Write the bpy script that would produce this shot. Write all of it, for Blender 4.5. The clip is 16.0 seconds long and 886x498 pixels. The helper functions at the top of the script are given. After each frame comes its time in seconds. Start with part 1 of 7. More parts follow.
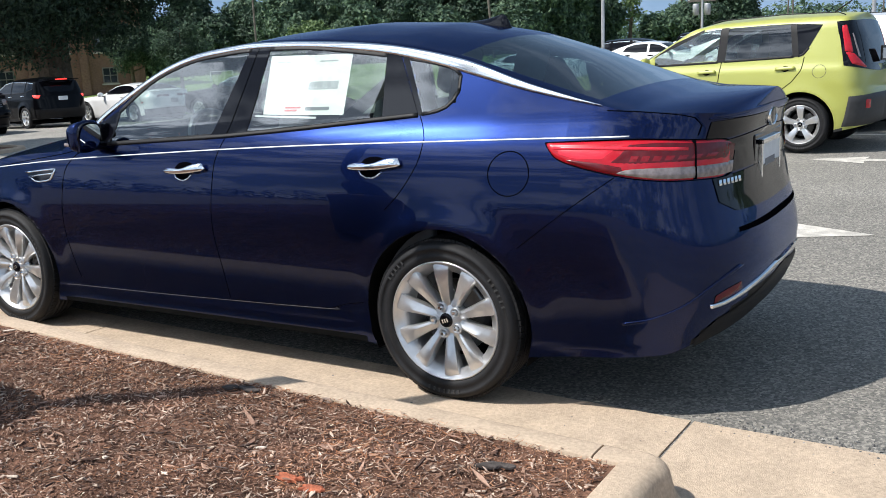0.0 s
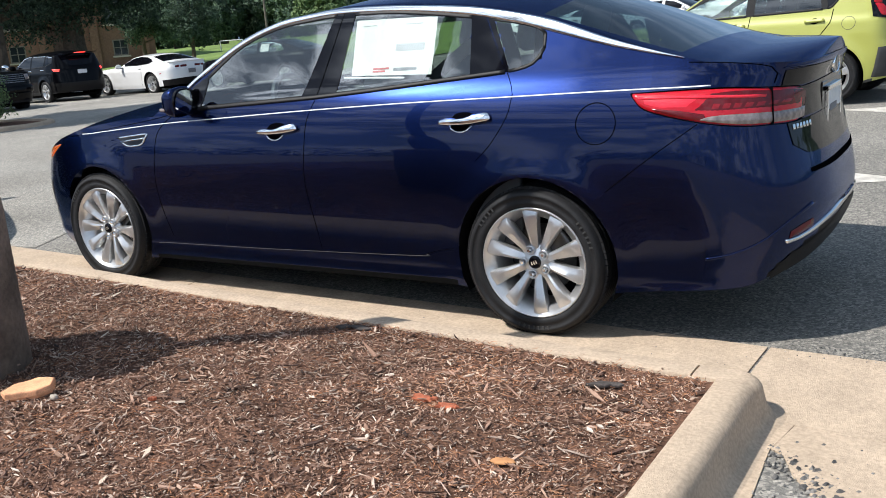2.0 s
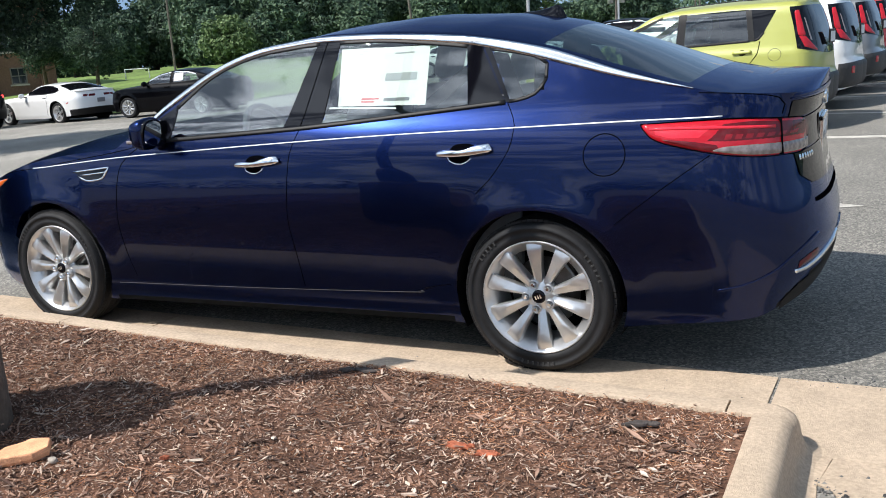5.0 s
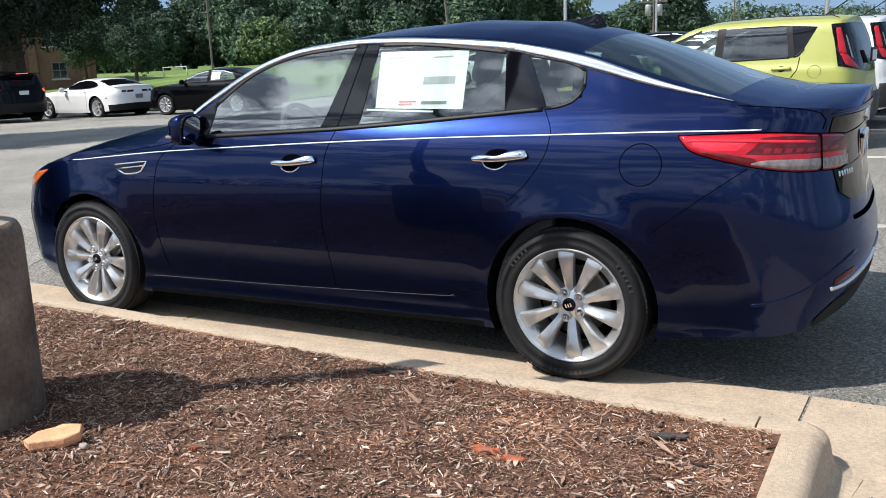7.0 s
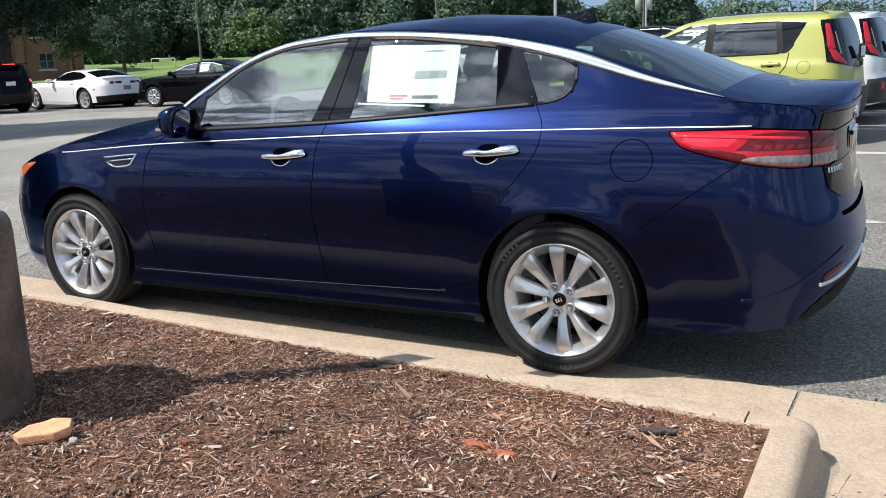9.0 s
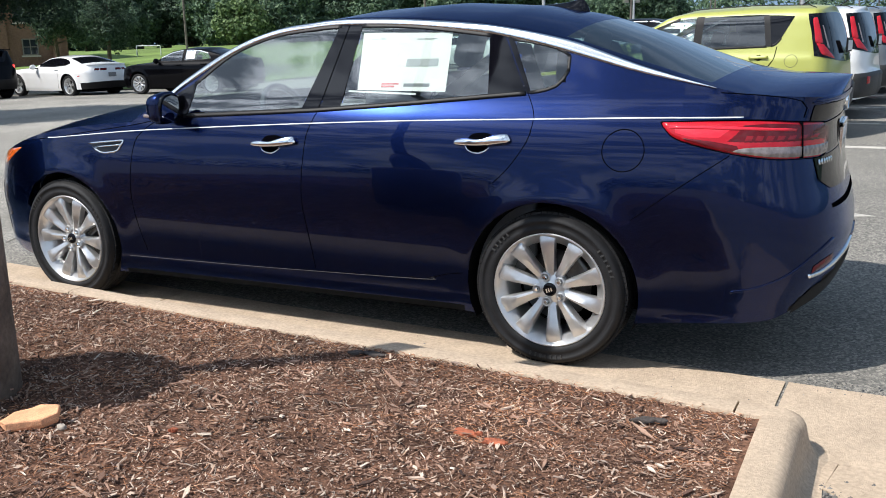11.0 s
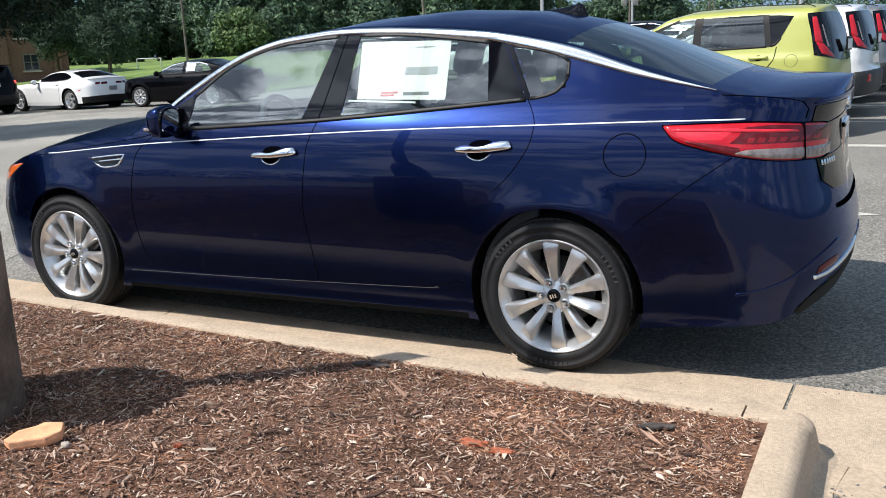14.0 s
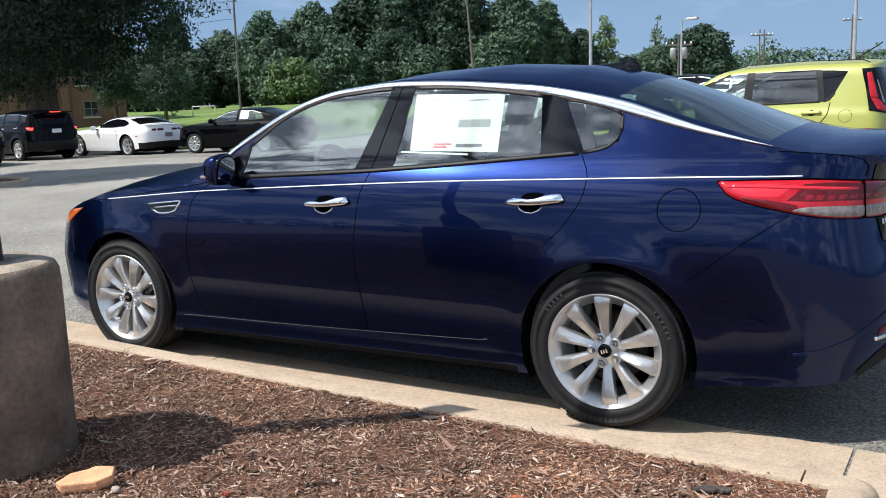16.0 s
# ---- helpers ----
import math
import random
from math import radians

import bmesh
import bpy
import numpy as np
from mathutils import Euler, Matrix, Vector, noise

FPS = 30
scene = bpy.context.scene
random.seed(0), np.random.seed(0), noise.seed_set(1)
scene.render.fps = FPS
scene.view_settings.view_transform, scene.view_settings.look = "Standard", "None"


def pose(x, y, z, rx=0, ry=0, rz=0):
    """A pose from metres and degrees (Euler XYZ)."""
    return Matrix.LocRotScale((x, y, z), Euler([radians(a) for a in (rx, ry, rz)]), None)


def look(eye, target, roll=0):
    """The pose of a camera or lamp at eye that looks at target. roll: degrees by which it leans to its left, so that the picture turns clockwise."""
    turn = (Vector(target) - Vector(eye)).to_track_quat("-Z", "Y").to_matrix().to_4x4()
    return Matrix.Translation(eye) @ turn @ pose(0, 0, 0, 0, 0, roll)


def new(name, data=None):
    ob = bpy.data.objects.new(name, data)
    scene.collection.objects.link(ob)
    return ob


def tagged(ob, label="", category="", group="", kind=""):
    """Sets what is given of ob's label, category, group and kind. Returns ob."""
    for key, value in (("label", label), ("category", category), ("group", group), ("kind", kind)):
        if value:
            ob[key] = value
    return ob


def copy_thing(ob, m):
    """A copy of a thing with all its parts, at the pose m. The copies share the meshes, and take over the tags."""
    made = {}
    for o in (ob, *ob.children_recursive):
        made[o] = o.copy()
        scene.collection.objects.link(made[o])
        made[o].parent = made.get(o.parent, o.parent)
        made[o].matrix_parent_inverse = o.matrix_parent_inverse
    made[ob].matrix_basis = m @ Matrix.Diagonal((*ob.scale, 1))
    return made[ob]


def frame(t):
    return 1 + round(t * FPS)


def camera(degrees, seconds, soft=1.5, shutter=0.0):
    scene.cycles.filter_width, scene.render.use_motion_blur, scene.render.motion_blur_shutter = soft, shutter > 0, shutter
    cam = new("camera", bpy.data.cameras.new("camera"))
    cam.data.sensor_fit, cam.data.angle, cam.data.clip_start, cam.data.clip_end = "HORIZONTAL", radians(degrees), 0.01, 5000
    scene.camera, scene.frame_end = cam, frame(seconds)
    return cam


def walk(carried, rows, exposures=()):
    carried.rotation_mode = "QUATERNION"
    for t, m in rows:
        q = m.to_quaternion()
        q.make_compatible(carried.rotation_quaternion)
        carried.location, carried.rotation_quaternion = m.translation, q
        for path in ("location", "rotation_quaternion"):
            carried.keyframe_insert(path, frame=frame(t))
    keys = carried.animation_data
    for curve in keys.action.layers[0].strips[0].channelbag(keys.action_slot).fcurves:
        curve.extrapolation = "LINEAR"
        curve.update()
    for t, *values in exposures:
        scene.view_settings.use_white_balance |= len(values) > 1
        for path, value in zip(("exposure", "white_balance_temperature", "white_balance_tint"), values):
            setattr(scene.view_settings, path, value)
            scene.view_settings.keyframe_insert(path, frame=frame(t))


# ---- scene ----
cam = camera(53.0, 16.0, soft=0.95)
PATH = [
    (0, (1.786, -2.89, 1.326), (0.761, -1.221, 0.921), -2.7),
    (0.5, (1.888, -2.996, 1.32), (0.757, -1.397, 0.913), -5.0),
    (1, (1.847, -3.113, 1.317), (0.682, -1.542, 0.9), -4.7),
    (1.5, (1.73, -3.273, 1.328), (0.647, -1.654, 0.875), -4.8),
    (2, (1.652, -3.317, 1.334), (0.612, -1.678, 0.854), -4.3),
    (2.5, (1.562, -3.219, 1.345), (0.457, -1.614, 0.897), -5.2),
    (3, (1.458, -3.139, 1.323), (0.333, -1.541, 0.895), -4.4),
    (3.5, (1.387, -3.19, 1.338), (0.342, -1.535, 0.928), -4.1),
    (4, (1.305, -3.312, 1.356), (0.401, -1.579, 0.932), -4.75),
    (4.2, (1.289, -3.330, 1.358), (0.417, -1.583, 0.922), -5.0),
    (6.3, (1.222, -3.415, 1.359), (0.316, -1.681, 0.946), -2.15),
    (6.5, (1.236, -3.391, 1.354), (0.315, -1.665, 0.942), -2.3),
    (7, (1.236, -3.392, 1.349), (0.313, -1.667, 0.935), -2.2),
    (7.5, (1.235, -3.392, 1.353), (0.317, -1.665, 0.932), -2.2),
    (8, (1.237, -3.388, 1.355), (0.329, -1.657, 0.931), -2.3),
    (10.5, (1.209, -3.411, 1.348), (0.325, -1.673, 0.906), -1.0),
    (11, (1.207, -3.398, 1.344), (0.337, -1.654, 0.894), -1.2),
    (11.5, (1.206, -3.39, 1.346), (0.348, -1.644, 0.882), -1.7),
    (12, (1.215, -3.379, 1.348), (0.349, -1.639, 0.879), -2.3),
    (12.5, (1.224, -3.374, 1.348), (0.355, -1.635, 0.878), -2.7),
    (13, (1.225, -3.375, 1.347), (0.355, -1.638, 0.869), -2.5),
    (13.5, (1.217, -3.385, 1.351), (0.345, -1.645, 0.887), -2.5),
    (14, (1.203, -3.382, 1.349), (0.325, -1.639, 0.913), -2.4),
    (14.5, (1.188, -3.402, 1.351), (0.311, -1.66, 0.907), -1.7),
    (15, (1.187, -3.407, 1.349), (0.265, -1.683, 0.928), -1.5),
    (15.5, (1.181, -3.39, 1.35), (0.196, -1.684, 1.007), -1.4),
    (16, (1.178, -3.387, 1.36), (0.205, -1.67, 1.035), -1.8),
]
walk(cam, [(t, look(eye, target, roll)) for t, eye, target, roll in PATH])

# ---------------------------------------------------------------- light
SUN = Vector((-0.52, -0.61, 1.0)).normalized()
world = bpy.data.worlds.new("world")
scene.world = world
world.use_nodes = True
wn, wl = world.node_tree.nodes, world.node_tree.links
sky = wn.new("ShaderNodeTexSky")
sky.sky_type, sky.sun_disc = "NISHITA", False
sky.dust_density, sky.ozone_density, sky.air_density = 0.3, 3.0, 1.2
sky.sun_elevation = math.asin(SUN.z)
sky.sun_rotation = math.atan2(SUN.x, SUN.y)
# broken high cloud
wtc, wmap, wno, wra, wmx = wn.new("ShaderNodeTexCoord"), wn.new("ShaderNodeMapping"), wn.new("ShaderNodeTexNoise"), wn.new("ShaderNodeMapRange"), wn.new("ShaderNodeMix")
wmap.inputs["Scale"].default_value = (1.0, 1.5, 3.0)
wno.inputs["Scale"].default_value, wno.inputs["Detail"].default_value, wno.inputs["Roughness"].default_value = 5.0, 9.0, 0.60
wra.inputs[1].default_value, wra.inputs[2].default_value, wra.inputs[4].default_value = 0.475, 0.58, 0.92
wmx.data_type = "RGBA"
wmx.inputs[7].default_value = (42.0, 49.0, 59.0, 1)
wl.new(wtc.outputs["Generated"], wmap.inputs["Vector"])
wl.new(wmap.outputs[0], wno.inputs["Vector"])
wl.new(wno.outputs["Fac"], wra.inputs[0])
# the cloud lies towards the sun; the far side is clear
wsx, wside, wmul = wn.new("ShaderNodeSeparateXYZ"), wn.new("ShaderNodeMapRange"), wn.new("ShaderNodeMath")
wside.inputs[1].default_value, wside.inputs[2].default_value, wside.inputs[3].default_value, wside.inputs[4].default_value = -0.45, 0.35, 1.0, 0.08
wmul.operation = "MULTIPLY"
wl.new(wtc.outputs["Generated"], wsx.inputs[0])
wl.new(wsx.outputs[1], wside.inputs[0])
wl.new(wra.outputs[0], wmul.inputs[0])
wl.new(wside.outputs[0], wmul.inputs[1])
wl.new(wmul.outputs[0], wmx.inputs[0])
# thin high haze over the clear sky
whz = wn.new("ShaderNodeMix")
whz.data_type = "RGBA"
wup = wn.new("ShaderNodeMapRange")
wup.inputs[1].default_value, wup.inputs[2].default_value, wup.inputs[3].default_value, wup.inputs[4].default_value = 0.02, 0.50, 0.74, 0.30
wl.new(wsx.outputs[2], wup.inputs[0])
wl.new(wup.outputs[0], whz.inputs[0])
whz.inputs[7].default_value = (11.8, 19.0, 30.0, 1)
wl.new(sky.outputs[0], whz.inputs[6])
wl.new(whz.outputs[2], wmx.inputs[6])
# bright haze and cloud edges round the sun
wdot, wnear, wedge, wglow, wadd = wn.new("ShaderNodeVectorMath"), wn.new("ShaderNodeMapRange"), wn.new("ShaderNodeMapRange"), wn.new("ShaderNodeMath"), wn.new("ShaderNodeMix")
wdot.operation, wglow.operation = "DOT_PRODUCT", "MULTIPLY"
wdot.inputs[1].default_value = tuple(SUN)
wnear.interpolation_type = "SMOOTHSTEP"
wnear.inputs[1].default_value, wnear.inputs[2].default_value = 0.80, 1.0
wedge.inputs[3].default_value, wedge.inputs[4].default_value = 0.25, 1.0
wadd.data_type, wadd.blend_type = "RGBA", "ADD"
wadd.inputs[7].default_value = (36.0, 38.0, 41.0, 1)
wl.new(wtc.outputs["Generated"], wdot.inputs[0])
wl.new(wdot.outputs["Value"], wnear.inputs[0])
wl.new(wra.outputs[0], wedge.inputs[0])
wl.new(wnear.outputs[0], wglow.inputs[0])
wl.new(wedge.outputs[0], wglow.inputs[1])
wl.new(wglow.outputs[0], wadd.inputs[0])
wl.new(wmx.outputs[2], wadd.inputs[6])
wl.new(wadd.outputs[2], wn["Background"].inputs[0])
wn["Background"].inputs[1].default_value = 0.027
sun = new("sun", bpy.data.lights.new("sun", "SUN"))
sun.data.energy, sun.data.angle, sun.data.color = 5.4, radians(0.5), (1.0, 0.965, 0.92)
sun.matrix_world = look(SUN * 60, (0, 0, 0))
scene.view_settings.exposure = 0.15


# ---------------------------------------------------------------- materials
def material(name, color, rough=0.5, metal=0.0, vary=0.0, scale=20.0, bump=0.0, bscale=200.0, coat=0.0, spec=0.5, fine=0.0, obj=False, detail=6.0):
    """Principled surface with colour variation at two scales and fine relief."""
    m = bpy.data.materials.new(name)
    m.use_nodes = True
    n, l = m.node_tree.nodes, m.node_tree.links
    p = n["Principled BSDF"]
    p.inputs["Base Color"].default_value = (*color, 1)
    p.inputs["Roughness"].default_value, p.inputs["Metallic"].default_value = rough, metal
    p.inputs["Coat Weight"].default_value, p.inputs["Coat Roughness"].default_value = coat, 0.02
    p.inputs["Specular IOR Level"].default_value = spec
    tc = n.new("ShaderNodeTexCoord")
    if vary or fine:
        out = None
        for sc, amount in ((scale, vary), (scale * 13.0, fine)):
            if not amount:
                continue
            t = n.new("ShaderNodeTexNoise")
            t.inputs["Scale"].default_value, t.inputs["Detail"].default_value = sc, detail
            l.new(tc.outputs["Object"], t.inputs["Vector"])
            r = n.new("ShaderNodeMapRange")
            r.inputs[1].default_value, r.inputs[2].default_value = 0.3, 0.7
            r.inputs[3].default_value, r.inputs[4].default_value = 1 - amount, 1 + amount
            l.new(t.outputs["Fac"], r.inputs[0])
            mx = n.new("ShaderNodeMix")
            mx.data_type, mx.blend_type = "RGBA", "MULTIPLY"
            mx.inputs[0].default_value = 1.0
            if out is None:
                mx.inputs[6].default_value = (*color, 1)
            else:
                l.new(out, mx.inputs[6])
            l.new(r.outputs[0], mx.inputs[7])
            out = mx.outputs[2]
        l.new(out, p.inputs["Base Color"])
    if bump:
        t = n.new("ShaderNodeTexNoise")
        t.inputs["Scale"].default_value, t.inputs["Detail"].default_value = bscale, 5.0
        l.new(tc.outputs["Object"], t.inputs["Vector"])
        b = n.new("ShaderNodeBump")
        b.inputs["Strength"].default_value, b.inputs["Distance"].default_value = bump, 0.01
        l.new(t.outputs["Fac"], b.inputs["Height"])
        l.new(b.outputs[0], p.inputs["Normal"])
    return m


def glass(name, tint, gloss_rough=0.0, ior=1.5, boost=1.0):
    """Thin tinted pane: see-through with a Fresnel mirror on top."""
    m = bpy.data.materials.new(name)
    m.use_nodes = True
    n, l = m.node_tree.nodes, m.node_tree.links
    n.remove(n["Principled BSDF"])
    tr, gl, mx, fr = n.new("ShaderNodeBsdfTransparent"), n.new("ShaderNodeBsdfGlossy"), n.new("ShaderNodeMixShader"), n.new("ShaderNodeLayerWeight")
    tr.inputs[0].default_value = (*tint, 1)
    gl.inputs["Roughness"].default_value = gloss_rough
    fr.inputs[0].default_value = 0.5
    f0 = ((ior - 1) / (ior + 1)) ** 2
    steep, add, k = n.new("ShaderNodeMath"), n.new("ShaderNodeMath"), n.new("ShaderNodeMath")
    steep.operation, add.operation = "POWER", "MULTIPLY_ADD"
    steep.inputs[1].default_value, add.inputs[1].default_value, add.inputs[2].default_value = 5.0, 1 - f0, f0
    l.new(fr.outputs["Facing"], steep.inputs[0])
    l.new(steep.outputs[0], add.inputs[0])
    k.operation, k.use_clamp = "MULTIPLY", True
    k.inputs[1].default_value = boost
    l.new(add.outputs[0], k.inputs[0])
    l.new(k.outputs[0], mx.inputs[0])
    l.new(tr.outputs[0], mx.inputs[1])
    l.new(gl.outputs[0], mx.inputs[2])
    l.new(mx.outputs[0], n["Material Output"].inputs[0])
    return m


def flake_paint(name, color, flake, metal=0.55, rough=0.32, fscale=900.0):
    """Clear-coated metallic paint with fine flakes."""
    m = material(name, color, rough, metal, coat=0.50)
    m.node_tree.nodes["Principled BSDF"].inputs["Specular Tint"].default_value = (0.5, 0.62, 1.0, 1)
    m.node_tree.nodes["Principled BSDF"].inputs["Coat IOR"].default_value = 1.5
    n, l = m.node_tree.nodes, m.node_tree.links
    tc, v, mx = n.new("ShaderNodeTexCoord"), n.new("ShaderNodeTexVoronoi"), n.new("ShaderNodeMix")
    v.inputs["Scale"].default_value = fscale
    mx.data_type = "RGBA"
    mx.inputs[6].default_value, mx.inputs[7].default_value = (*color, 1), (*flake, 1)
    l.new(tc.outputs["Object"], v.inputs["Vector"])
    l.new(v.outputs["Color"], mx.inputs[0])
    l.new(mx.outputs[2], n["Principled BSDF"].inputs["Base Color"])
    return m


M = dict(
    blue=flake_paint("blue_paint", (0.0030, 0.0070, 0.034), (0.0078, 0.0180, 0.082), 0.96, 0.27),
    lime=flake_paint("lime_paint", (0.36, 0.37, 0.075), (0.44, 0.45, 0.11), 0.1, 0.4),
    white_car=material("white_paint", (0.78, 0.78, 0.77), 0.35, coat=1.0, vary=0.02, scale=3),
    black_car=material("black_paint", (0.002, 0.002, 0.003), 0.3, coat=0.25, spec=0.03, vary=0.1, scale=5),
    silver_car=material("silver_paint", (0.45, 0.46, 0.47), 0.3, 0.6, coat=1.0, vary=0.03, scale=6),
    black=material("black_plastic", (0.007, 0.007, 0.008), 0.5, spec=0.25, vary=0.2, scale=30, bump=0.05, bscale=600),
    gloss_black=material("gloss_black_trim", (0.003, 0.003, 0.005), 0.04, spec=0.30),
    cladding=material("grey_cladding", (0.03, 0.03, 0.031), 0.6, vary=0.15, scale=20, bump=0.1, bscale=700),
    gap=material("shut_line", (0.002, 0.002, 0.003), 0.9, spec=0.0),
    chrome=material("chrome", (0.90, 0.91, 0.92), 0.10, 1.0),
    alloy=material("alloy", (0.64, 0.635, 0.63), 0.28, 0.8, vary=0.05, scale=30, coat=0.3),
    alloy_dark=material("alloy_dark", (0.16, 0.16, 0.17), 0.4, 0.8, vary=0.1, scale=30),
    steel=material("disc_steel", (0.10, 0.098, 0.095), 0.4, 0.9, vary=0.2, scale=40),
    tyre=material("tyre_rubber", (0.010, 0.010, 0.011), 0.66, spec=0.3, vary=0.35, scale=14, fine=0.2, bump=0.12, bscale=400),
    tyre_mark=material("tyre_mark", (0.030, 0.030, 0.030), 0.7),
    liner=material("wheel_liner", (0.004, 0.004, 0.004), 0.95, spec=0.05, vary=0.3, scale=20),
    glass=glass("side_glass", (0.66, 0.77, 0.74), 0.0, 1.5, 4.8),
    screen=glass("windscreen_glass", (0.82, 0.90, 0.87), 0.0, 1.5, 1.0),
    dark_glass=glass("rear_glass", (0.17, 0.26, 0.29), 0.0, 1.5, 1.8),
    privacy=glass("privacy_glass", (0.10, 0.11, 0.12), 0.0, 1.5, 3.0),
    lens_red=material("red_lens", (0.43, 0.007, 0.016), 0.22, coat=0.5, spec=0.3, vary=0.14, scale=16),
    lens_bright=material("bright_red_lens", (0.72, 0.025, 0.045), 0.2, coat=0.4, spec=0.3, vary=0.1, scale=30),
    lens_dark=material("dark_red_lens", (0.10, 0.004, 0.007), 0.2, coat=0.3, spec=0.3, vary=0.2, scale=40),
    lens_mid=material("mid_red_lens", (0.22, 0.006, 0.011), 0.2, coat=0.4, spec=0.3, vary=0.25, scale=30),
    lens_clear=material("clear_lens", (0.25, 0.205, 0.195), 0.2, 0.3, coat=0.5, vary=0.35, scale=45),
    lens_amber=material("amber_lens", (0.75, 0.14, 0.02), 0.15, coat=1.0, vary=0.1, scale=40),
    paper=material("sticker_paper", (0.80, 0.79, 0.77), 0.6, vary=0.02, scale=12),
    ink=material("print_ink", (0.20, 0.20, 0.21), 0.7),
    ink_pale=material("pale_print", (0.42, 0.42, 0.43), 0.7),
    ink_red=material("red_ink", (0.62, 0.10, 0.09), 0.7),
    cloth=material("seat_fabric", (0.46, 0.45, 0.43), 0.85, vary=0.12, scale=18, bump=0.04, bscale=300),
    seat_dark=material("dark_trim", (0.13, 0.13, 0.13), 0.7, vary=0.15, scale=14),
    dark_band=material("dark_reflection", (0.02, 0.02, 0.02), 0.8),
    plate=material("plate_white", (0.70, 0.71, 0.72), 0.45, vary=0.05, scale=30),
    mirror=material("mirror_glass", (0.9, 0.9, 0.9), 0.01, 1.0),
    brake_light=material("lit_brake_lamp", (0.8, 0.02, 0.02), 0.3),
)
_n = M["brake_light"].node_tree.nodes["Principled BSDF"]
_n.inputs["Emission Color"].default_value, _n.inputs["Emission Strength"].default_value = (1.0, 0.05, 0.04, 1), 2.5


# ---------------------------------------------------------------- mesh helpers
def mesh_of(name, verts, faces, mat, smooth=True, normals=None):
    me = bpy.data.meshes.new(name)
    me.from_pydata([tuple(v) for v in verts], [], [tuple(f) for f in faces])
    if mat:
        me.materials.append(mat)
    me.update()
    if smooth:
        me.polygons.foreach_set("use_smooth", [True] * len(me.polygons))
    if normals is not None:
        me.normals_split_custom_set_from_vertices([tuple(v) for v in normals])
    return me


def raw(name, verts, faces, mat, parent=None, label="", smooth=True, normals=None):
    """One mesh object from vertices and faces, under parent."""
    ob = new(name, mesh_of(name, verts, faces, mat, smooth, normals))
    if parent is not None:
        ob.parent = parent
    return tagged(ob, label) if label else ob


def part(name, bm, mat, parent=None, label="", smooth=False, angle=35):
    """Link a bmesh as one mesh object under a thing or a part."""
    me = bpy.data.meshes.new(name)
    bmesh.ops.recalc_face_normals(bm, faces=bm.faces)
    bm.to_mesh(me)
    bm.free()
    if mat:
        me.materials.append(mat)
    if smooth:
        me.polygons.foreach_set("use_smooth", [True] * len(me.polygons))
        me.set_sharp_from_angle(angle=radians(angle))
    ob = new(name, me)
    if parent is not None:
        ob.parent = parent
    return tagged(ob, label) if label else ob


def thing(name, m, label, category, group="", kind=""):
    ob = new(name)
    ob.matrix_world = m
    ob.empty_display_size = 0.1
    return tagged(ob, label, category, group, kind)


def box(bm, x0, x1, y0, y1, z0, z1, bevel=0.0, m=None):
    r = bmesh.ops.create_cube(bm, size=1.0)
    vs = r["verts"]
    for v in vs:
        v.co = Vector(((x0 + x1) / 2 + v.co.x * (x1 - x0), (y0 + y1) / 2 + v.co.y * (y1 - y0), (z0 + z1) / 2 + v.co.z * (z1 - z0)))
    if bevel:
        es = list({e for v in vs for e in v.link_edges})
        out = bmesh.ops.bevel(bm, geom=es, offset=bevel, segments=2, affect="EDGES", profile=0.5)
        vs = list({v for f in out["faces"] for v in f.verts} | {v for v in vs if v.is_valid})
    if m is not None:
        for v in vs:
            v.co = m @ v.co
    return vs


def lathe(profile, n=48, axis="y"):
    """Vertices and faces of a profile of (radius, height) turned about an axis."""
    verts, faces = [], []
    k = len(profile)
    for i in range(n):
        a = 2 * math.pi * i / n
        for r, h in profile:
            c, s = r * math.cos(a), r * math.sin(a)
            verts.append((c, h, s) if axis == "y" else (c, s, h))
    for i in range(n):
        j = (i + 1) % n
        for q in range(k - 1):
            faces.append((i * k + q, i * k + q + 1, j * k + q + 1, j * k + q))
    return verts, faces


def tube(bm, pts, radius, n=8, taper=None):
    """A round tube along points; taper gives each point's radius."""
    rings = []
    pts = [Vector(p) for p in pts]
    for i, p in enumerate(pts):
        d = (pts[min(i + 1, len(pts) - 1)] - pts[max(i - 1, 0)]).normalized()
        a = d.orthogonal().normalized()
        b = d.cross(a)
        r = taper[i] if taper else radius
        rings.append([bm.verts.new(p + (a * math.cos(2 * math.pi * k / n) + b * math.sin(2 * math.pi * k / n)) * r) for k in range(n)])
    for i in range(len(rings) - 1):
        a0, b0 = rings[i], rings[i + 1]
        # line the rings up
        off = min(range(n), key=lambda o: sum((a0[k].co - b0[(k + o) % n].co).length for k in range(n)))
        b0 = b0[off:] + b0[:off]
        rings[i + 1] = b0
        for k in range(n):
            bm.faces.new((a0[k], a0[(k + 1) % n], b0[(k + 1) % n], b0[k]))
    for ring in (rings[0], rings[-1]):
        bm.faces.new(ring)


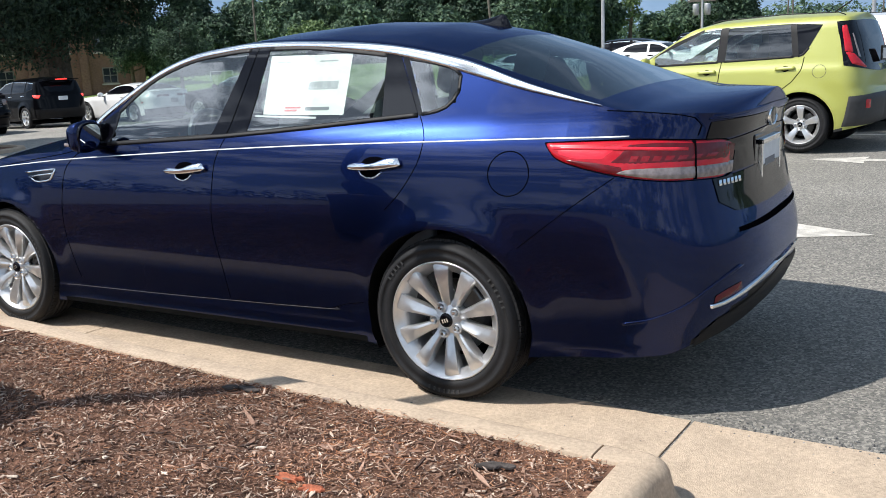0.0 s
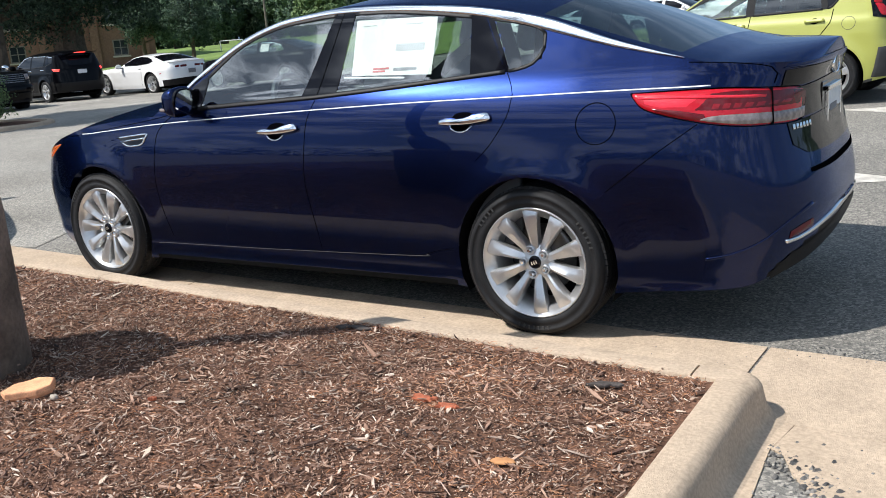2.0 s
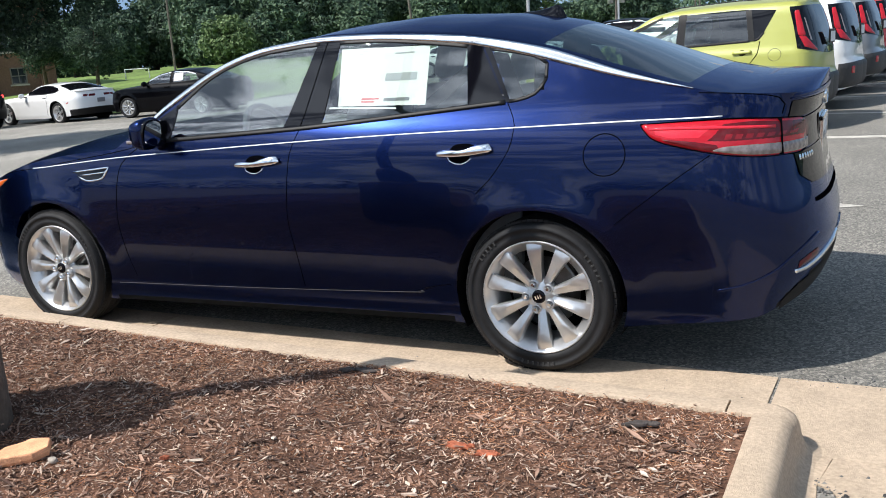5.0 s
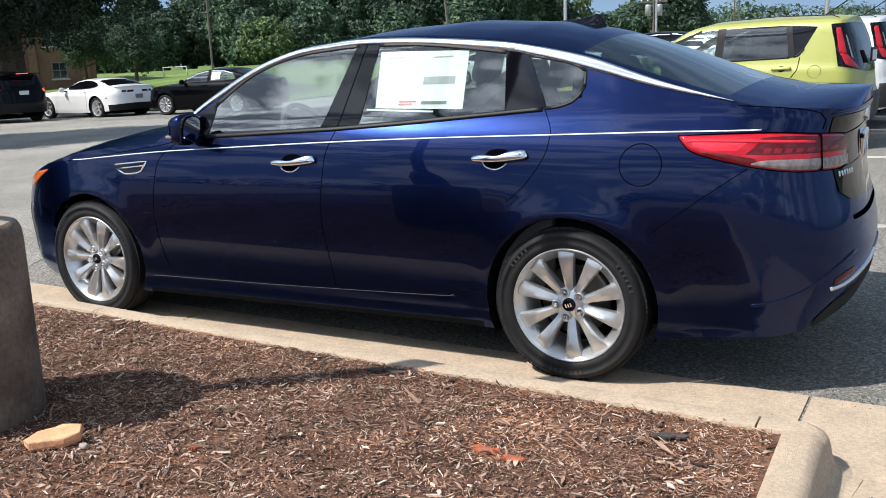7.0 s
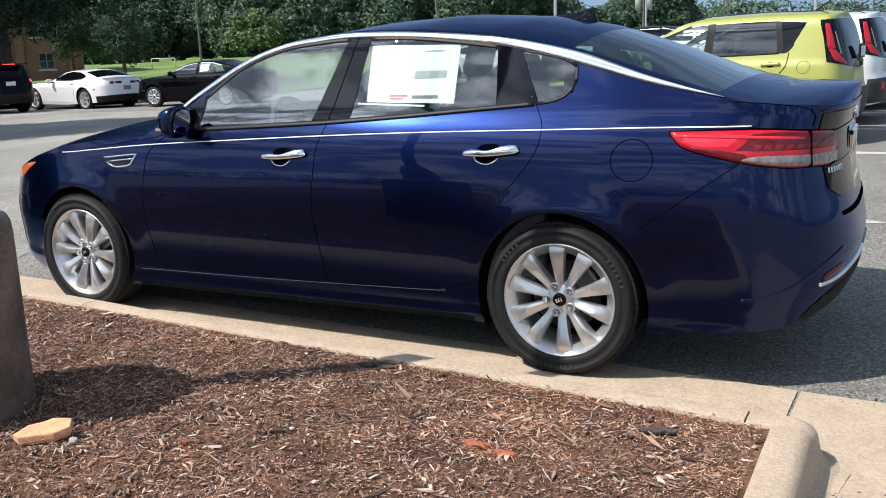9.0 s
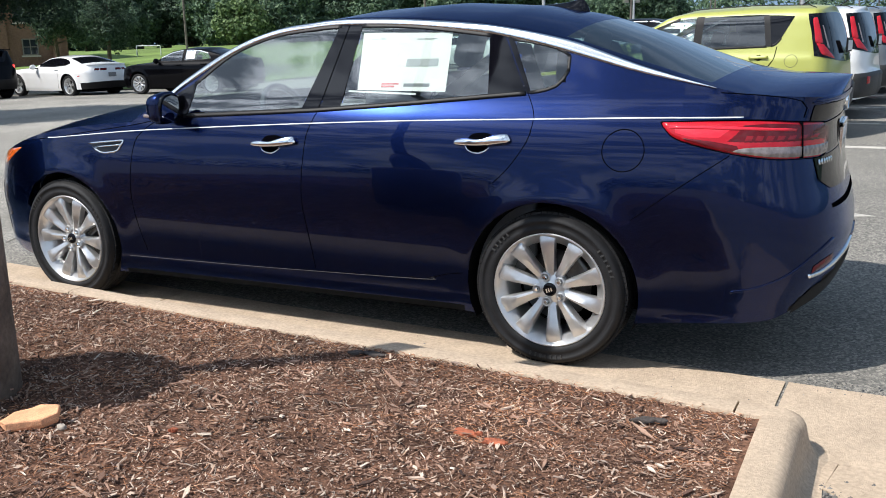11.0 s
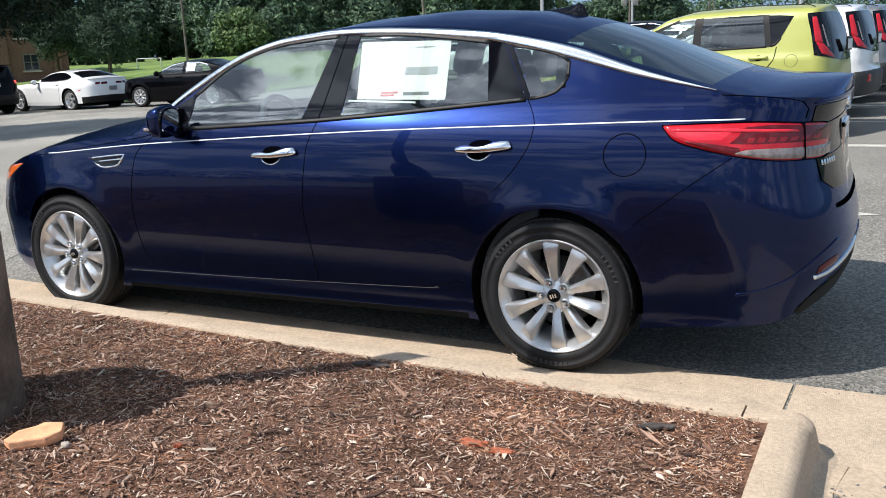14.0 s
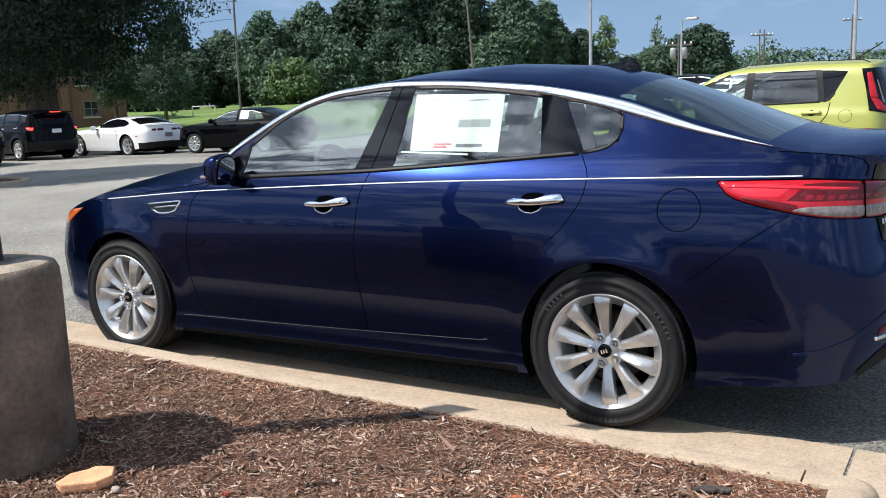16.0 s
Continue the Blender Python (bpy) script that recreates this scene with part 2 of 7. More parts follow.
def table(pairs, smooth=0.0):
    """A curve through (x, value) pairs, rounded over the given width."""
    xs, ys = np.array([p[0] for p in pairs], float), np.array([p[1] for p in pairs], float)
    if not smooth:
        return lambda x: np.interp(x, xs, ys)
    gx = np.linspace(xs[0] - 1.0, xs[-1] + 1.0, 2400)
    gy = np.interp(gx, xs, ys)
    lo, hi = (ys[1] - ys[0]) / (xs[1] - xs[0]), (ys[-1] - ys[-2]) / (xs[-1] - xs[-2])
    gy = np.where(gx < xs[0], ys[0] + (gx - xs[0]) * lo, np.where(gx > xs[-1], ys[-1] + (gx - xs[-1]) * hi, gy))
    k = max(3, int(smooth / (gx[1] - gx[0])) | 1)
    ker = np.hanning(k + 2)[1:-1]
    gy2 = np.convolve(np.pad(gy, k // 2, mode="edge"), ker / ker.sum(), mode="valid")
    return lambda x: np.interp(x, gx, gy2)


def inside(poly, x, z):
    hit = False
    for (x0, z0), (x1, z1) in zip(poly, poly[1:] + poly[:1]):
        if (z0 > z) != (z1 > z) and x < (x1 - x0) * (z - z0) / (z1 - z0) + x0:
            hit = not hit
    return hit


# ---------------------------------------------------------------- car bodies
class Shell:
    """A car's outer skin. x runs from the nose (minus) to the tail (plus), y across, z up; the rear axle lies at x = 0.
    e is the way along the skin: equal to x on the flank, going on round the corners to the middle of nose and tail."""

    def __init__(self, hw, s, taper, xf, lf, pf, xr, lr, pr, zb, zs, rail, zc, bow, wheels, arch, flare=0.012, lean=None):
        self.lean = lean
        self.hw, self.s, self.taper = hw, s, taper
        self.xf, self.lf, self.pf, self.xr, self.lr, self.pr = xf, lf, pf, xr, lr, pr
        self.zb, self.zs, self.rail, self.zc, self.bow = zb, zs, rail, zc, bow
        self.wheels, self.arch, self.flare = wheels, arch, flare
        self.e0, self.e1 = float(xf(0.6)) + lf, float(xr(0.6)) - lr

    def point(self, e, z):
        """The place on the near flank (y negative) at e and height z."""
        if e < self.e0:
            th = max(0.0, (1 - (self.e0 - e))) * math.pi / 2
            q, r = math.cos(th) ** (2 / self.pf), math.sin(th) ** (2 / self.pf)
            x = float(self.xf(z)) + self.lf * (1 - q)
            x += (self.e0 - float(self.xf(z)) - self.lf) * (1 - q)
        elif e > self.e1:
            th = max(0.0, (1 - (e - self.e1))) * math.pi / 2
            q, r = math.cos(th) ** (2 / self.pr), math.sin(th) ** (2 / self.pr)
            x = float(self.xr(z)) - self.lr * (1 - q)
            x += (self.e1 - float(self.xr(z)) + self.lr) * (1 - q)
        else:
            x, r = e, 1.0
        half = self.hw - float(self.s(z)) - float(self.taper(x))
        if self.flare:
            for wx, wz in self.wheels:
                d = math.hypot(x - wx, z - wz) - self.arch
                if d < 0.2:
                    half += self.flare * math.exp(-(max(d, 0.0) / 0.07) ** 2)
        return Vector((x, -half * r, z))

    def e_of(self, x, z=0.8):
        """e for a given x near the tail."""
        if x <= self.e1:
            return x
        xr = float(self.xr(z))
        q = min(1.0, (x - self.e1) / (xr - self.e1))
        return self.e1 + 1 - math.acos(min(1.0, q ** (self.pr / 2))) / (math.pi / 2)

    def on(self, e, z, off=0.0):
        p = self.point(e, z)
        if not off:
            return p
        a, b = self.point(e + 0.01, z) - self.point(e - 0.01, z), self.point(e, z + 0.01) - self.point(e, z - 0.01)
        n = a.cross(b).normalized()
        if n.y > 0 and abs(n.y) > 0.15 or (abs(n.y) <= 0.15 and n.x * (p.x + 1.4) < 0):
            n = -n
        return p + n * off

    def build(self, root, paint, cuts, bands, tops, wells, nv=34, step=0.03, nb=14, nt=16, extra=()):
        """Make the skin. cuts: window polygons in x, z. bands: (name, material, test(x, z)) for the flank; tops: (name, material, x from, x to) over the top."""
        es = list(np.linspace(self.e0 - 1, self.e0, 27)[:-1]) + list(np.arange(self.e0, self.e1, step)) + list(np.linspace(self.e1, self.e1 + 1, 31))
        for v in [t[2] for t in tops] + list(extra):
            if self.e0 < v < self.e1:
                es[min(range(len(es)), key=lambda i: abs(es[i] - v))] = v
        es = sorted(set(es))
        rows = []
        for e in es:
            x = self.point(e, 0.6).x
            zb, zs = float(self.zb(x)), float(self.zs(x))
            col = [self.point(e, zb + (zs - zb) * k / nv) for k in range(nv + 1)]
            xt = col[-1].x
            zr = max(zs, float(self.rail(xt)))
            if zr > zs + 0.002:
                col += [self.point(e, zs + (zr - zs) * k / nb) for k in range(1, nb + 1)]
            else:
                col += [col[-1].copy() for _ in range(nb)]
            top = col[-1]
            xc = top.x + float(self.bow(top.x))
            zc = max(zr, float(self.zc(xc)))
            for k in range(1, nt + 1):
                t = k / nt
                f = 1 - (1 - t) ** 2.2
                col.append(Vector((top.x + (xc - top.x) * f, top.y * (1 - t), zr + (zc - zr) * f)))
            rows.append(col)
        P = np.array([[tuple(v) for v in c] for c in rows])
        # push the skin out of the wheel openings
        inner = np.zeros(P.shape[:2], bool)
        for wx, wz in self.wheels:
            dx, dz = P[:, :, 0] - wx, P[:, :, 2] - wz
            d = np.hypot(dx, dz)
            inner |= (d < self.arch) & (np.abs(P[:, :, 1]) > 0.5 * self.hw)
        keep_in = inner.copy()
        for wx, wz in self.wheels:
            dx, dz = P[:, :, 0] - wx, P[:, :, 2] - wz
            d = np.hypot(dx, dz) + 1e-6
            near = inner & (d < self.arch) & (d > self.arch - 0.06)
            P[:, :, 0] = np.where(near, wx + dx / d * self.arch, P[:, :, 0])
            P[:, :, 2] = np.where(near, wz + dz / d * self.arch, P[:, :, 2])
        du, dv = np.gradient(P, axis=0), np.gradient(P, axis=1)
        N = np.cross(du, dv)
        N /= np.linalg.norm(N, axis=2, keepdims=True) + 1e-9
        flip = np.sign(np.einsum("ijk,ijk->ij", N, P - np.array([-1.35, 0, 0.5])))
        if np.median(flip) < 0:
            N = -N
        if self.lean:
            for i in range(P.shape[0]):
                for k in range(P.shape[1]):
                    N[i, k, 0] += self.lean(P[i, k, 0], P[i, k, 2])
            N /= np.linalg.norm(N, axis=2, keepdims=True) + 1e-9
        nu, nk = P.shape[:2]
        groups = {}
        for i in range(nu - 1):
            for k in range(nk - 1):
                q = [(i, k), (i + 1, k), (i + 1, k + 1), (i, k + 1)]
                c = P[i:i + 2, k:k + 2].reshape(4, 3).mean(0)
                if all(keep_in[a] for a in q):
                    continue
                if k < nv:
                    g = next(((n, m) for n, m, test in bands if test(c[0], c[2])), ("body_panel", paint))
                elif k < nv + nb:
                    if np.ptp(P[i:i + 2, k:k + 2, 2]) < 1e-4 or any(inside(poly, c[0], c[2]) for poly in cuts):
                        continue
                    g = next(((n, m) for n, m, test in bands if test(c[0], c[2])), ("body_panel", paint))
                else:
                    xe = (P[i, nv + nb, 0] + P[i + 1, nv + nb, 0]) / 2
                    g = next(((n, m) for n, m, a, b in tops if a <= xe < b), ("body_panel", paint))
                    if "window" in g[0] or "windscreen" in g[0]:
                        if k < nv + nb + 1:
                            g = ("body_panel", paint)
                groups.setdefault(g, []).append(q)
        for (name, mat), quads in groups.items():
            for sides in (((1,), (-1,)) if "door" in name or "sill" in name else ((1, -1),)):
              ids, vs, ns, fs = {}, [], [], []
              for side in sides:
                for q in quads:
                    f = []
                    for a in q:
                        key = (a, side)
                        if key not in ids:
                            ids[key] = len(vs)
                            p, n = P[a], N[a]
                            vs.append((p[0], p[1] * side, p[2]))
                            ns.append((n[0], n[1] * side, n[2]))
                        if not f or f[-1] != ids[key]:
                            f.append(ids[key])
                    fs.append(f if side == 1 else f[::-1])
              raw(name, vs, fs, mat, root, normals=ns)
        # wheel wells: a dark inner arch with its lip
        for wx, wz in self.wheels:
            for side in (1, -1):
                vs, fs = [], []
                for k in range(25):
                    a = radians(-25 + 230 * k / 24)
                    x, z = wx + self.arch * math.cos(a), wz + self.arch * math.sin(a)
                    y = self.point(x, max(z, 0.2)).y
                    for yy, rr in ((y + 0.003, 1.0), (y + 0.03, 0.99), (y + 0.30, 0.985), (y + 0.32, 0.2)):
                        vs.append((wx + (x - wx) * rr, yy * side, wz + (z - wz) * rr))
                for k in range(24):
                    for q in range(3):
                        fs.append((k * 4 + q, k * 4 + q + 1, k * 4 + 5 + q, k * 4 + 4 + q))
                raw("wheel_arch_liner", vs, fs, wells, root)

    def strip(self, name, pts, width, mat, root, height=0.006, both=True, label="", taper=False, n=None, lift=0.0):
        """A rounded ribbon along (x, z) points of the flank."""
        pts = resample(pts, n or max(6, int(sum(math.dist(a, b) for a, b in zip(pts, pts[1:])) / 0.03)))
        out = []
        for side in ((1, -1) if both else (1,)):
            vs, fs = [], []
            for i, (x, z) in enumerate(pts):
                a, b = pts[max(i - 1, 0)], pts[min(i + 1, len(pts) - 1)]
                d = math.dist(a, b) or 1
                nx, nz = -(b[1] - a[1]) / d, (b[0] - a[0]) / d
                w = (width(i / (len(pts) - 1)) if callable(width) else width) * (min(1.0, 0.15 + 4.0 * min(i, len(pts) - 1 - i) / (len(pts) - 1)) if taper else 1.0)
                for k, h in ((-0.5, -0.002), (-0.46, height * 0.88), (-0.2, height), (0.2, height), (0.46, height * 0.88), (0.5, -0.002)):
                    p = self.on(self.e_of(x + nx * k * w, z), z + nz * k * w, h + lift)
                    vs.append((p.x, p.y * side, p.z))
            for i in range(len(pts) - 1):
                for k in range(5):
                    f = (i * 6 + k, i * 6 + k + 1, i * 6 + 7 + k, i * 6 + 6 + k)
                    fs.append(f if side == -1 else f[::-1])
            fs += [tuple(range(6)), tuple(range(len(vs) - 6, len(vs)))[::-1]]
            out.append(raw(name, vs, fs, mat, root, label))
        return out

    def patch(self, name, top, bottom, mat, root, off=0.004, both=True, nu=24, nv=10, label="", thick=0.0, dome=0.0, e_mode=False, leaning=False):
        """A panel lofted between a lower and an upper line of (x, z) points."""
        t, b = resample(top, nu), resample(bottom, nu)
        out = []
        for side in ((1, -1) if both else (1,)):
            vs, fs, ns = [], [], []
            for i in range(nu):
                for k in range(nv):
                    v = k / (nv - 1)
                    x, z = b[i][0] + (t[i][0] - b[i][0]) * v, b[i][1] + (t[i][1] - b[i][1]) * v
                    o = off + dome * (1 - (2 * v - 1) ** 2)
                    if thick and (k in (0, nv - 1) or i in (0, nu - 1)):
                        o = off - thick
                    p = self.on(x if e_mode else self.e_of(x, z), z, o)
                    vs.append((p.x, p.y * side, p.z))
                    if leaning and self.lean:
                        q = (self.on(x, z, 0.02) - self.on(x, z, 0.0)).normalized() + Vector((self.lean(x, z), 0, 0))
                        ns.append(Vector((q.x, q.y * side, q.z)).normalized())
            for i in range(nu - 1):
                for k in range(nv - 1):
                    f = (i * nv + k, (i + 1) * nv + k, (i + 1) * nv + k + 1, i * nv + k + 1)
                    fs.append(f if side == 1 else f[::-1])
            out.append(raw(name, vs, fs, mat, root, label, normals=ns or None))
        return out


def resample(pts, n):
    """n points evenly along a polyline."""
    d = np.cumsum([0] + [math.dist(a, b) for a, b in zip(pts, pts[1:])])
    if d[-1] < 1e-9:
        return [tuple(pts[0])] * n
    t = np.linspace(0, d[-1], n)
    return [tuple(float(np.interp(v, d, [p[k] for p in pts])) for k in range(len(pts[0]))) for v in t]


def curve(pts, n=40):
    """A smooth line through points (Catmull-Rom)."""
    p = [np.array(q, float) for q in pts]
    p = [2 * p[0] - p[1]] + p + [2 * p[-1] - p[-2]]
    out = []
    m = max(2, n // (len(p) - 3))
    for i in range(1, len(p) - 2):
        for k in range(m):
            t = k / m
            out.append(tuple(0.5 * (2 * p[i] + (p[i + 1] - p[i - 1]) * t + (2 * p[i - 1] - 5 * p[i] + 4 * p[i + 1] - p[i + 2]) * t * t + (3 * p[i] - p[i - 1] - 3 * p[i + 1] + p[i + 2]) * t ** 3)))
    out.append(tuple(p[-2]))
    return out


def wheel(root, x, y, z, R, rim, side, name="wheel", spokes=10, turn=94.0, tread=0.20, dark=False, twist=0.0):
    """A wheel under root: tyre, rim, spokes, hub cap, nuts and brake disc. The outer face lies at y and looks to -y (side 1) or +y (side -1)."""
    al = M["alloy_dark"] if dark else M["alloy"]
    w = new(name)
    w.parent = root
    w.matrix_basis = pose(x, y * side, z, 0, 0, 0 if side == 1 else 180)
    h = R - rim
    prof = [(rim - 0.004, 0.012), (rim + 0.002, 0.000), (rim + 0.10 * h, -0.006), (rim + 0.3 * h, -0.013), (rim + 0.32 * h, -0.011), (rim + 0.55 * h, -0.013), (rim + 0.57 * h, -0.016), (rim + 0.66 * h, -0.014), (rim + 0.8 * h, -0.006), (R - 0.016, 0.010), (R - 0.005, 0.022), (R - 0.001, 0.038)]
    for k in range(4):
        c = 0.045 + (tread - 0.09) * (k + 0.5) / 4
        prof += [(R, c - 0.008), (R - 0.008, c - 0.007), (R - 0.008, c + 0.001), (R, c + 0.002)]
    prof += [(R - 0.001, tread - 0.035), (R - 0.016, tread - 0.01), (rim + 0.5 * h, tread + 0.012), (rim - 0.004, tread - 0.01)]
    near = abs(R - 0.332) < 1e-6
    v, f = lathe(prof, 72 if near else 32)
    ty = raw("tyre", v, f, M["tyre"], w)
    # shoulder blocks of the tread
    if near:
        bm = bmesh.new()
        for k in range(84):
            a = 2 * math.pi * k / 84
            box(bm, R - 0.010, R + 0.0006, 0.014, 0.044, -0.0105, 0.0105, m=Matrix.Rotation(a, 4, "Y"))
        part("tread_block_ring", bm, M["tyre"], ty)
    # moulded marking on the sidewall, as plain bars
    for start, n_b in ((128, 5), (18, 6), (255, 7)):
        bm = bmesh.new()
        for k in range(n_b):
            a = radians(start + k * 4.6)
            box(bm, rim + 0.42 * h, rim + 0.60 * h, -0.0165, -0.012, -0.0035, 0.0035, 0, Matrix.Rotation(-a, 4, "Y"))
        part("sidewall_marking", bm, M["tyre_mark"], ty)
    lip = [(rim + 0.003, 0.004), (rim + 0.001, -0.003), (rim - 0.003, -0.005), (rim - 0.006, -0.002), (rim - 0.009, 0.006), (rim - 0.040, 0.026), (rim - 0.042, 0.19), (rim - 0.05, 0.2)]
    v, f = lathe(lip, 72 if near else 36)
    raw("rim", v, f, al, w)
    v, f = lathe([(0.0, 0.12), (rim * 0.62, 0.12), (rim * 0.62, 0.10), (0.0, 0.10)], 40)
    raw("brake_disc", v, f, M["steel"], w)
    v, f = lathe([(0.0, 0.19), (rim - 0.03, 0.19), (rim - 0.03, 0.185), (0, 0.185)], 32)
    raw("wheel_back", v, f, M["liner"], w)
    bm = bmesh.new()
    box(bm, rim * 0.3, rim * 0.72, 0.055, 0.11, -0.06, 0.05, 0.012, Matrix.Rotation(radians(-38), 4, "Y"))
    part("brake_caliper", bm, M["steel"], w)
    n_r = 9
    prof = []
    r0, r1 = 0.045, rim - 0.006
    for k in range(n_r):
        t = k / (n_r - 1)
        r = r0 + (r1 - r0) * t
        half = rim * ((0.070 + 0.098 * t ** 1.5) if spokes >= 10 else (0.12 + 0.10 * t ** 1.2))
        yf = 0.030 - 0.030 * math.sin(min(1.0, t * 1.15) * math.pi / 2) + (0.010 * max(0, t - 0.85) / 0.15)
        prof.append((r, half, yf))
    pair = []
    for hand in (1, -1):
        vs, fs = [], []
        for i, (r, half, yf) in enumerate(prof):
            t = i / (n_r - 1)
            scoop = 0.007 * math.sin(math.pi * min(1.0, t * 1.1)) if spokes >= 10 else 0.0
            for q, d in ((-1.0, 0.015 + scoop), (-0.93, 0.006 + scoop), (-0.35, 0.004 + scoop * 0.8), (0.35, 0.0), (0.80, 0.003), (1.0, 0.016), (0.88, 0.050), (-0.88, 0.050)):
                vs.append((r, yf + d, hand * q * half + twist * half * (r - r0) / (r1 - r0)))
        for k in range(n_r - 1):
            for q in range(8):
                f = (k * 8 + q, k * 8 + (q + 1) % 8, k * 8 + 8 + (q + 1) % 8, k * 8 + 8 + q)
                fs.append(f if hand == 1 else f[::-1])
        fs += [tuple(range(8)), tuple(range(len(vs) - 8, len(vs)))]
        me = mesh_of("spoke", vs, fs, al, True)
        me.set_sharp_from_angle(angle=radians(34))
        pair.append(me)
    for k in range(spokes):
        sp = new("spoke", pair[k % 2 if spokes >= 10 else 0])
        sp.parent = w
        ang = turn + 360 / spokes * k + (1.0 if k % 2 else -1.0) * (spokes >= 10)
        sp.matrix_basis = Matrix.Rotation(radians(-ang) if side == 1 else radians(ang), 4, "Y")
    v, f = lathe([(0.0, 0.018), (0.030, 0.018), (0.034, 0.022), (0.052, 0.030), (0.078, 0.040), (0.080, 0.06), (0.0, 0.06)], 40)
    raw("hub", v, f, al, w)
    v, f = lathe([(0.0, 0.009), (0.022, 0.009), (0.0275, 0.011), (0.030, 0.020)], 32)
    cap = raw("hub_cap", v, f, M["gloss_black"], w, "black hub cap")
    bm = bmesh.new()
    for k in (-1, 0, 1):
        box(bm, -0.003 + k * 0.011, 0.003 + k * 0.011, 0.006, 0.009, -0.008, 0.008, m=Matrix.Rotation(radians(-20), 4, "Y"))
    part("emblem", bm, M["chrome"], cap)
    v, f = lathe([(0.0, -0.010), (0.007, -0.010), (0.0105, -0.004), (0.0112, 0.02)], 6)
    nut = mesh_of("wheel_nut", v, f, M["chrome"], False)
    v, f = lathe([(0.0105, 0.012), (0.0135, 0.004), (0.0185, -0.001), (0.021, 0.004), (0.023, 0.03)], 20 if near else 8)
    cup = mesh_of("nut_seat", v, f, al)
    for k in range(5):
        a = radians(112 + 72 * k)
        for me_, nm in ((nut, "wheel_nut"), (cup, "nut_seat")):
            o = new(nm, me_)
            o.parent = w
            o.matrix_basis = Matrix.Translation((0.056 * math.cos(a), 0.012, 0.056 * math.sin(a)))
    return w


# ---------------------------------------------------------------- the blue saloon
SEDAN = Shell(
    hw=0.91,
    s=table([(0.0, 0.05), (0.17, 0.034), (0.20, 0.029), (0.255, 0.022), (0.285, 0.030), (0.33, 0.024), (0.42, 0.0145), (0.52, 0.002), (0.62, -0.009), (0.72, -0.011), (0.80, -0.006), (0.86, 0.001), (0.91, 0.008), (0.945, 0.015), (0.985, 0.028), (1.04, 0.052), (1.10, 0.090), (1.2, 0.135), (1.3, 0.18), (1.42, 0.232), (1.46, 0.262), (1.6, 0.38)], 0.06),
    taper=table([(-3.8, 0.06), (-3.0, 0.012), (-2.5, 0.0), (0.2, 0.0), (0.5, 0.010), (0.8, 0.025), (1.1, 0.035)], 0.2),
    xf=table([(0.15, -3.78), (0.25, -3.90), (0.5, -3.91), (0.65, -3.86), (0.75, -3.79), (0.85, -3.70), (0.95, -3.5)], 0.1), lf=1.05, pf=2.4,
    xr=table([(0.15, 1.00), (0.30, 1.05), (0.42, 1.105), (0.55, 1.115), (0.66, 1.095), (0.78, 1.06), (0.9, 1.035), (1.0, 1.03), (1.08, 1.045), (1.14, 1.07)], 0.08), lr=0.60, pr=3.0,
    zb=table([(-3.8, 0.21), (-3.3, 0.19), (-2.4, 0.175), (-0.4, 0.19), (0.36, 0.225), (0.6, 0.25), (0.92, 0.262), (1.0, 0.30), (1.1, 0.35)], 0.1),
    zs=table([(-3.9, 0.64), (-3.7, 0.715), (-3.55, 0.762), (-3.4, 0.815), (-3.2, 0.868), (-3.0, 0.908), (-2.6, 0.960), (-2.15, 0.992), (-1.9, 1.014), (-1.17, 1.052), (-0.84, 1.074), (-0.56, 1.097), (-0.14, 1.13), (0.25, 1.145), (0.65, 1.143), (0.9, 1.125), (1.08, 1.11)], 0.12),
    rail=table([(-3.8, 0.5), (-2.30, 0.97), (-2.07, 1.13), (-1.98, 1.198), (-1.72, 1.348), (-1.49, 1.426), (-1.28, 1.455), (-1.09, 1.468), (-0.78, 1.459), (-0.45, 1.431), (-0.23, 1.398), (0.025, 1.340), (0.293, 1.257), (0.609, 1.163), (0.72, 1.135), (1.2, 0.98)], 0.06),
    zc=table([(-3.9, 0.66), (-3.75, 0.75), (-3.55, 0.855), (-3.2, 0.955), (-2.8, 1.030), (-2.42, 1.055), (-2.30, 1.06), (-1.85, 1.30), (-1.45, 1.465), (-1.1, 1.525), (-0.7, 1.542), (-0.3, 1.515), (-0.04, 1.465), (0.23, 1.375), (0.49, 1.275), (0.64, 1.222), (0.8, 1.192), (0.95, 1.186), (1.08, 1.180)], 0.12),
    bow=table([(-3.8, 0.0), (-2.9, 0.0), (-2.4, -0.10), (-2.1, -0.14), (-1.4, -0.10), (-0.8, 0.0), (-0.1, 0.05), (0.6, 0.06), (0.9, 0.03), (1.1, 0.0)], 0.1),
    wheels=[(-2.805, 0.33), (0.0, 0.33)], arch=0.375,
    lean=lambda x, z: 0.095 * min(1.0, max(0.0, (z - 0.80) / 0.22)) * min(1.0, max(0.0, (x + 1.3) / 0.7)) * min(1.0, max(0.0, (0.75 - x) / 0.35)))


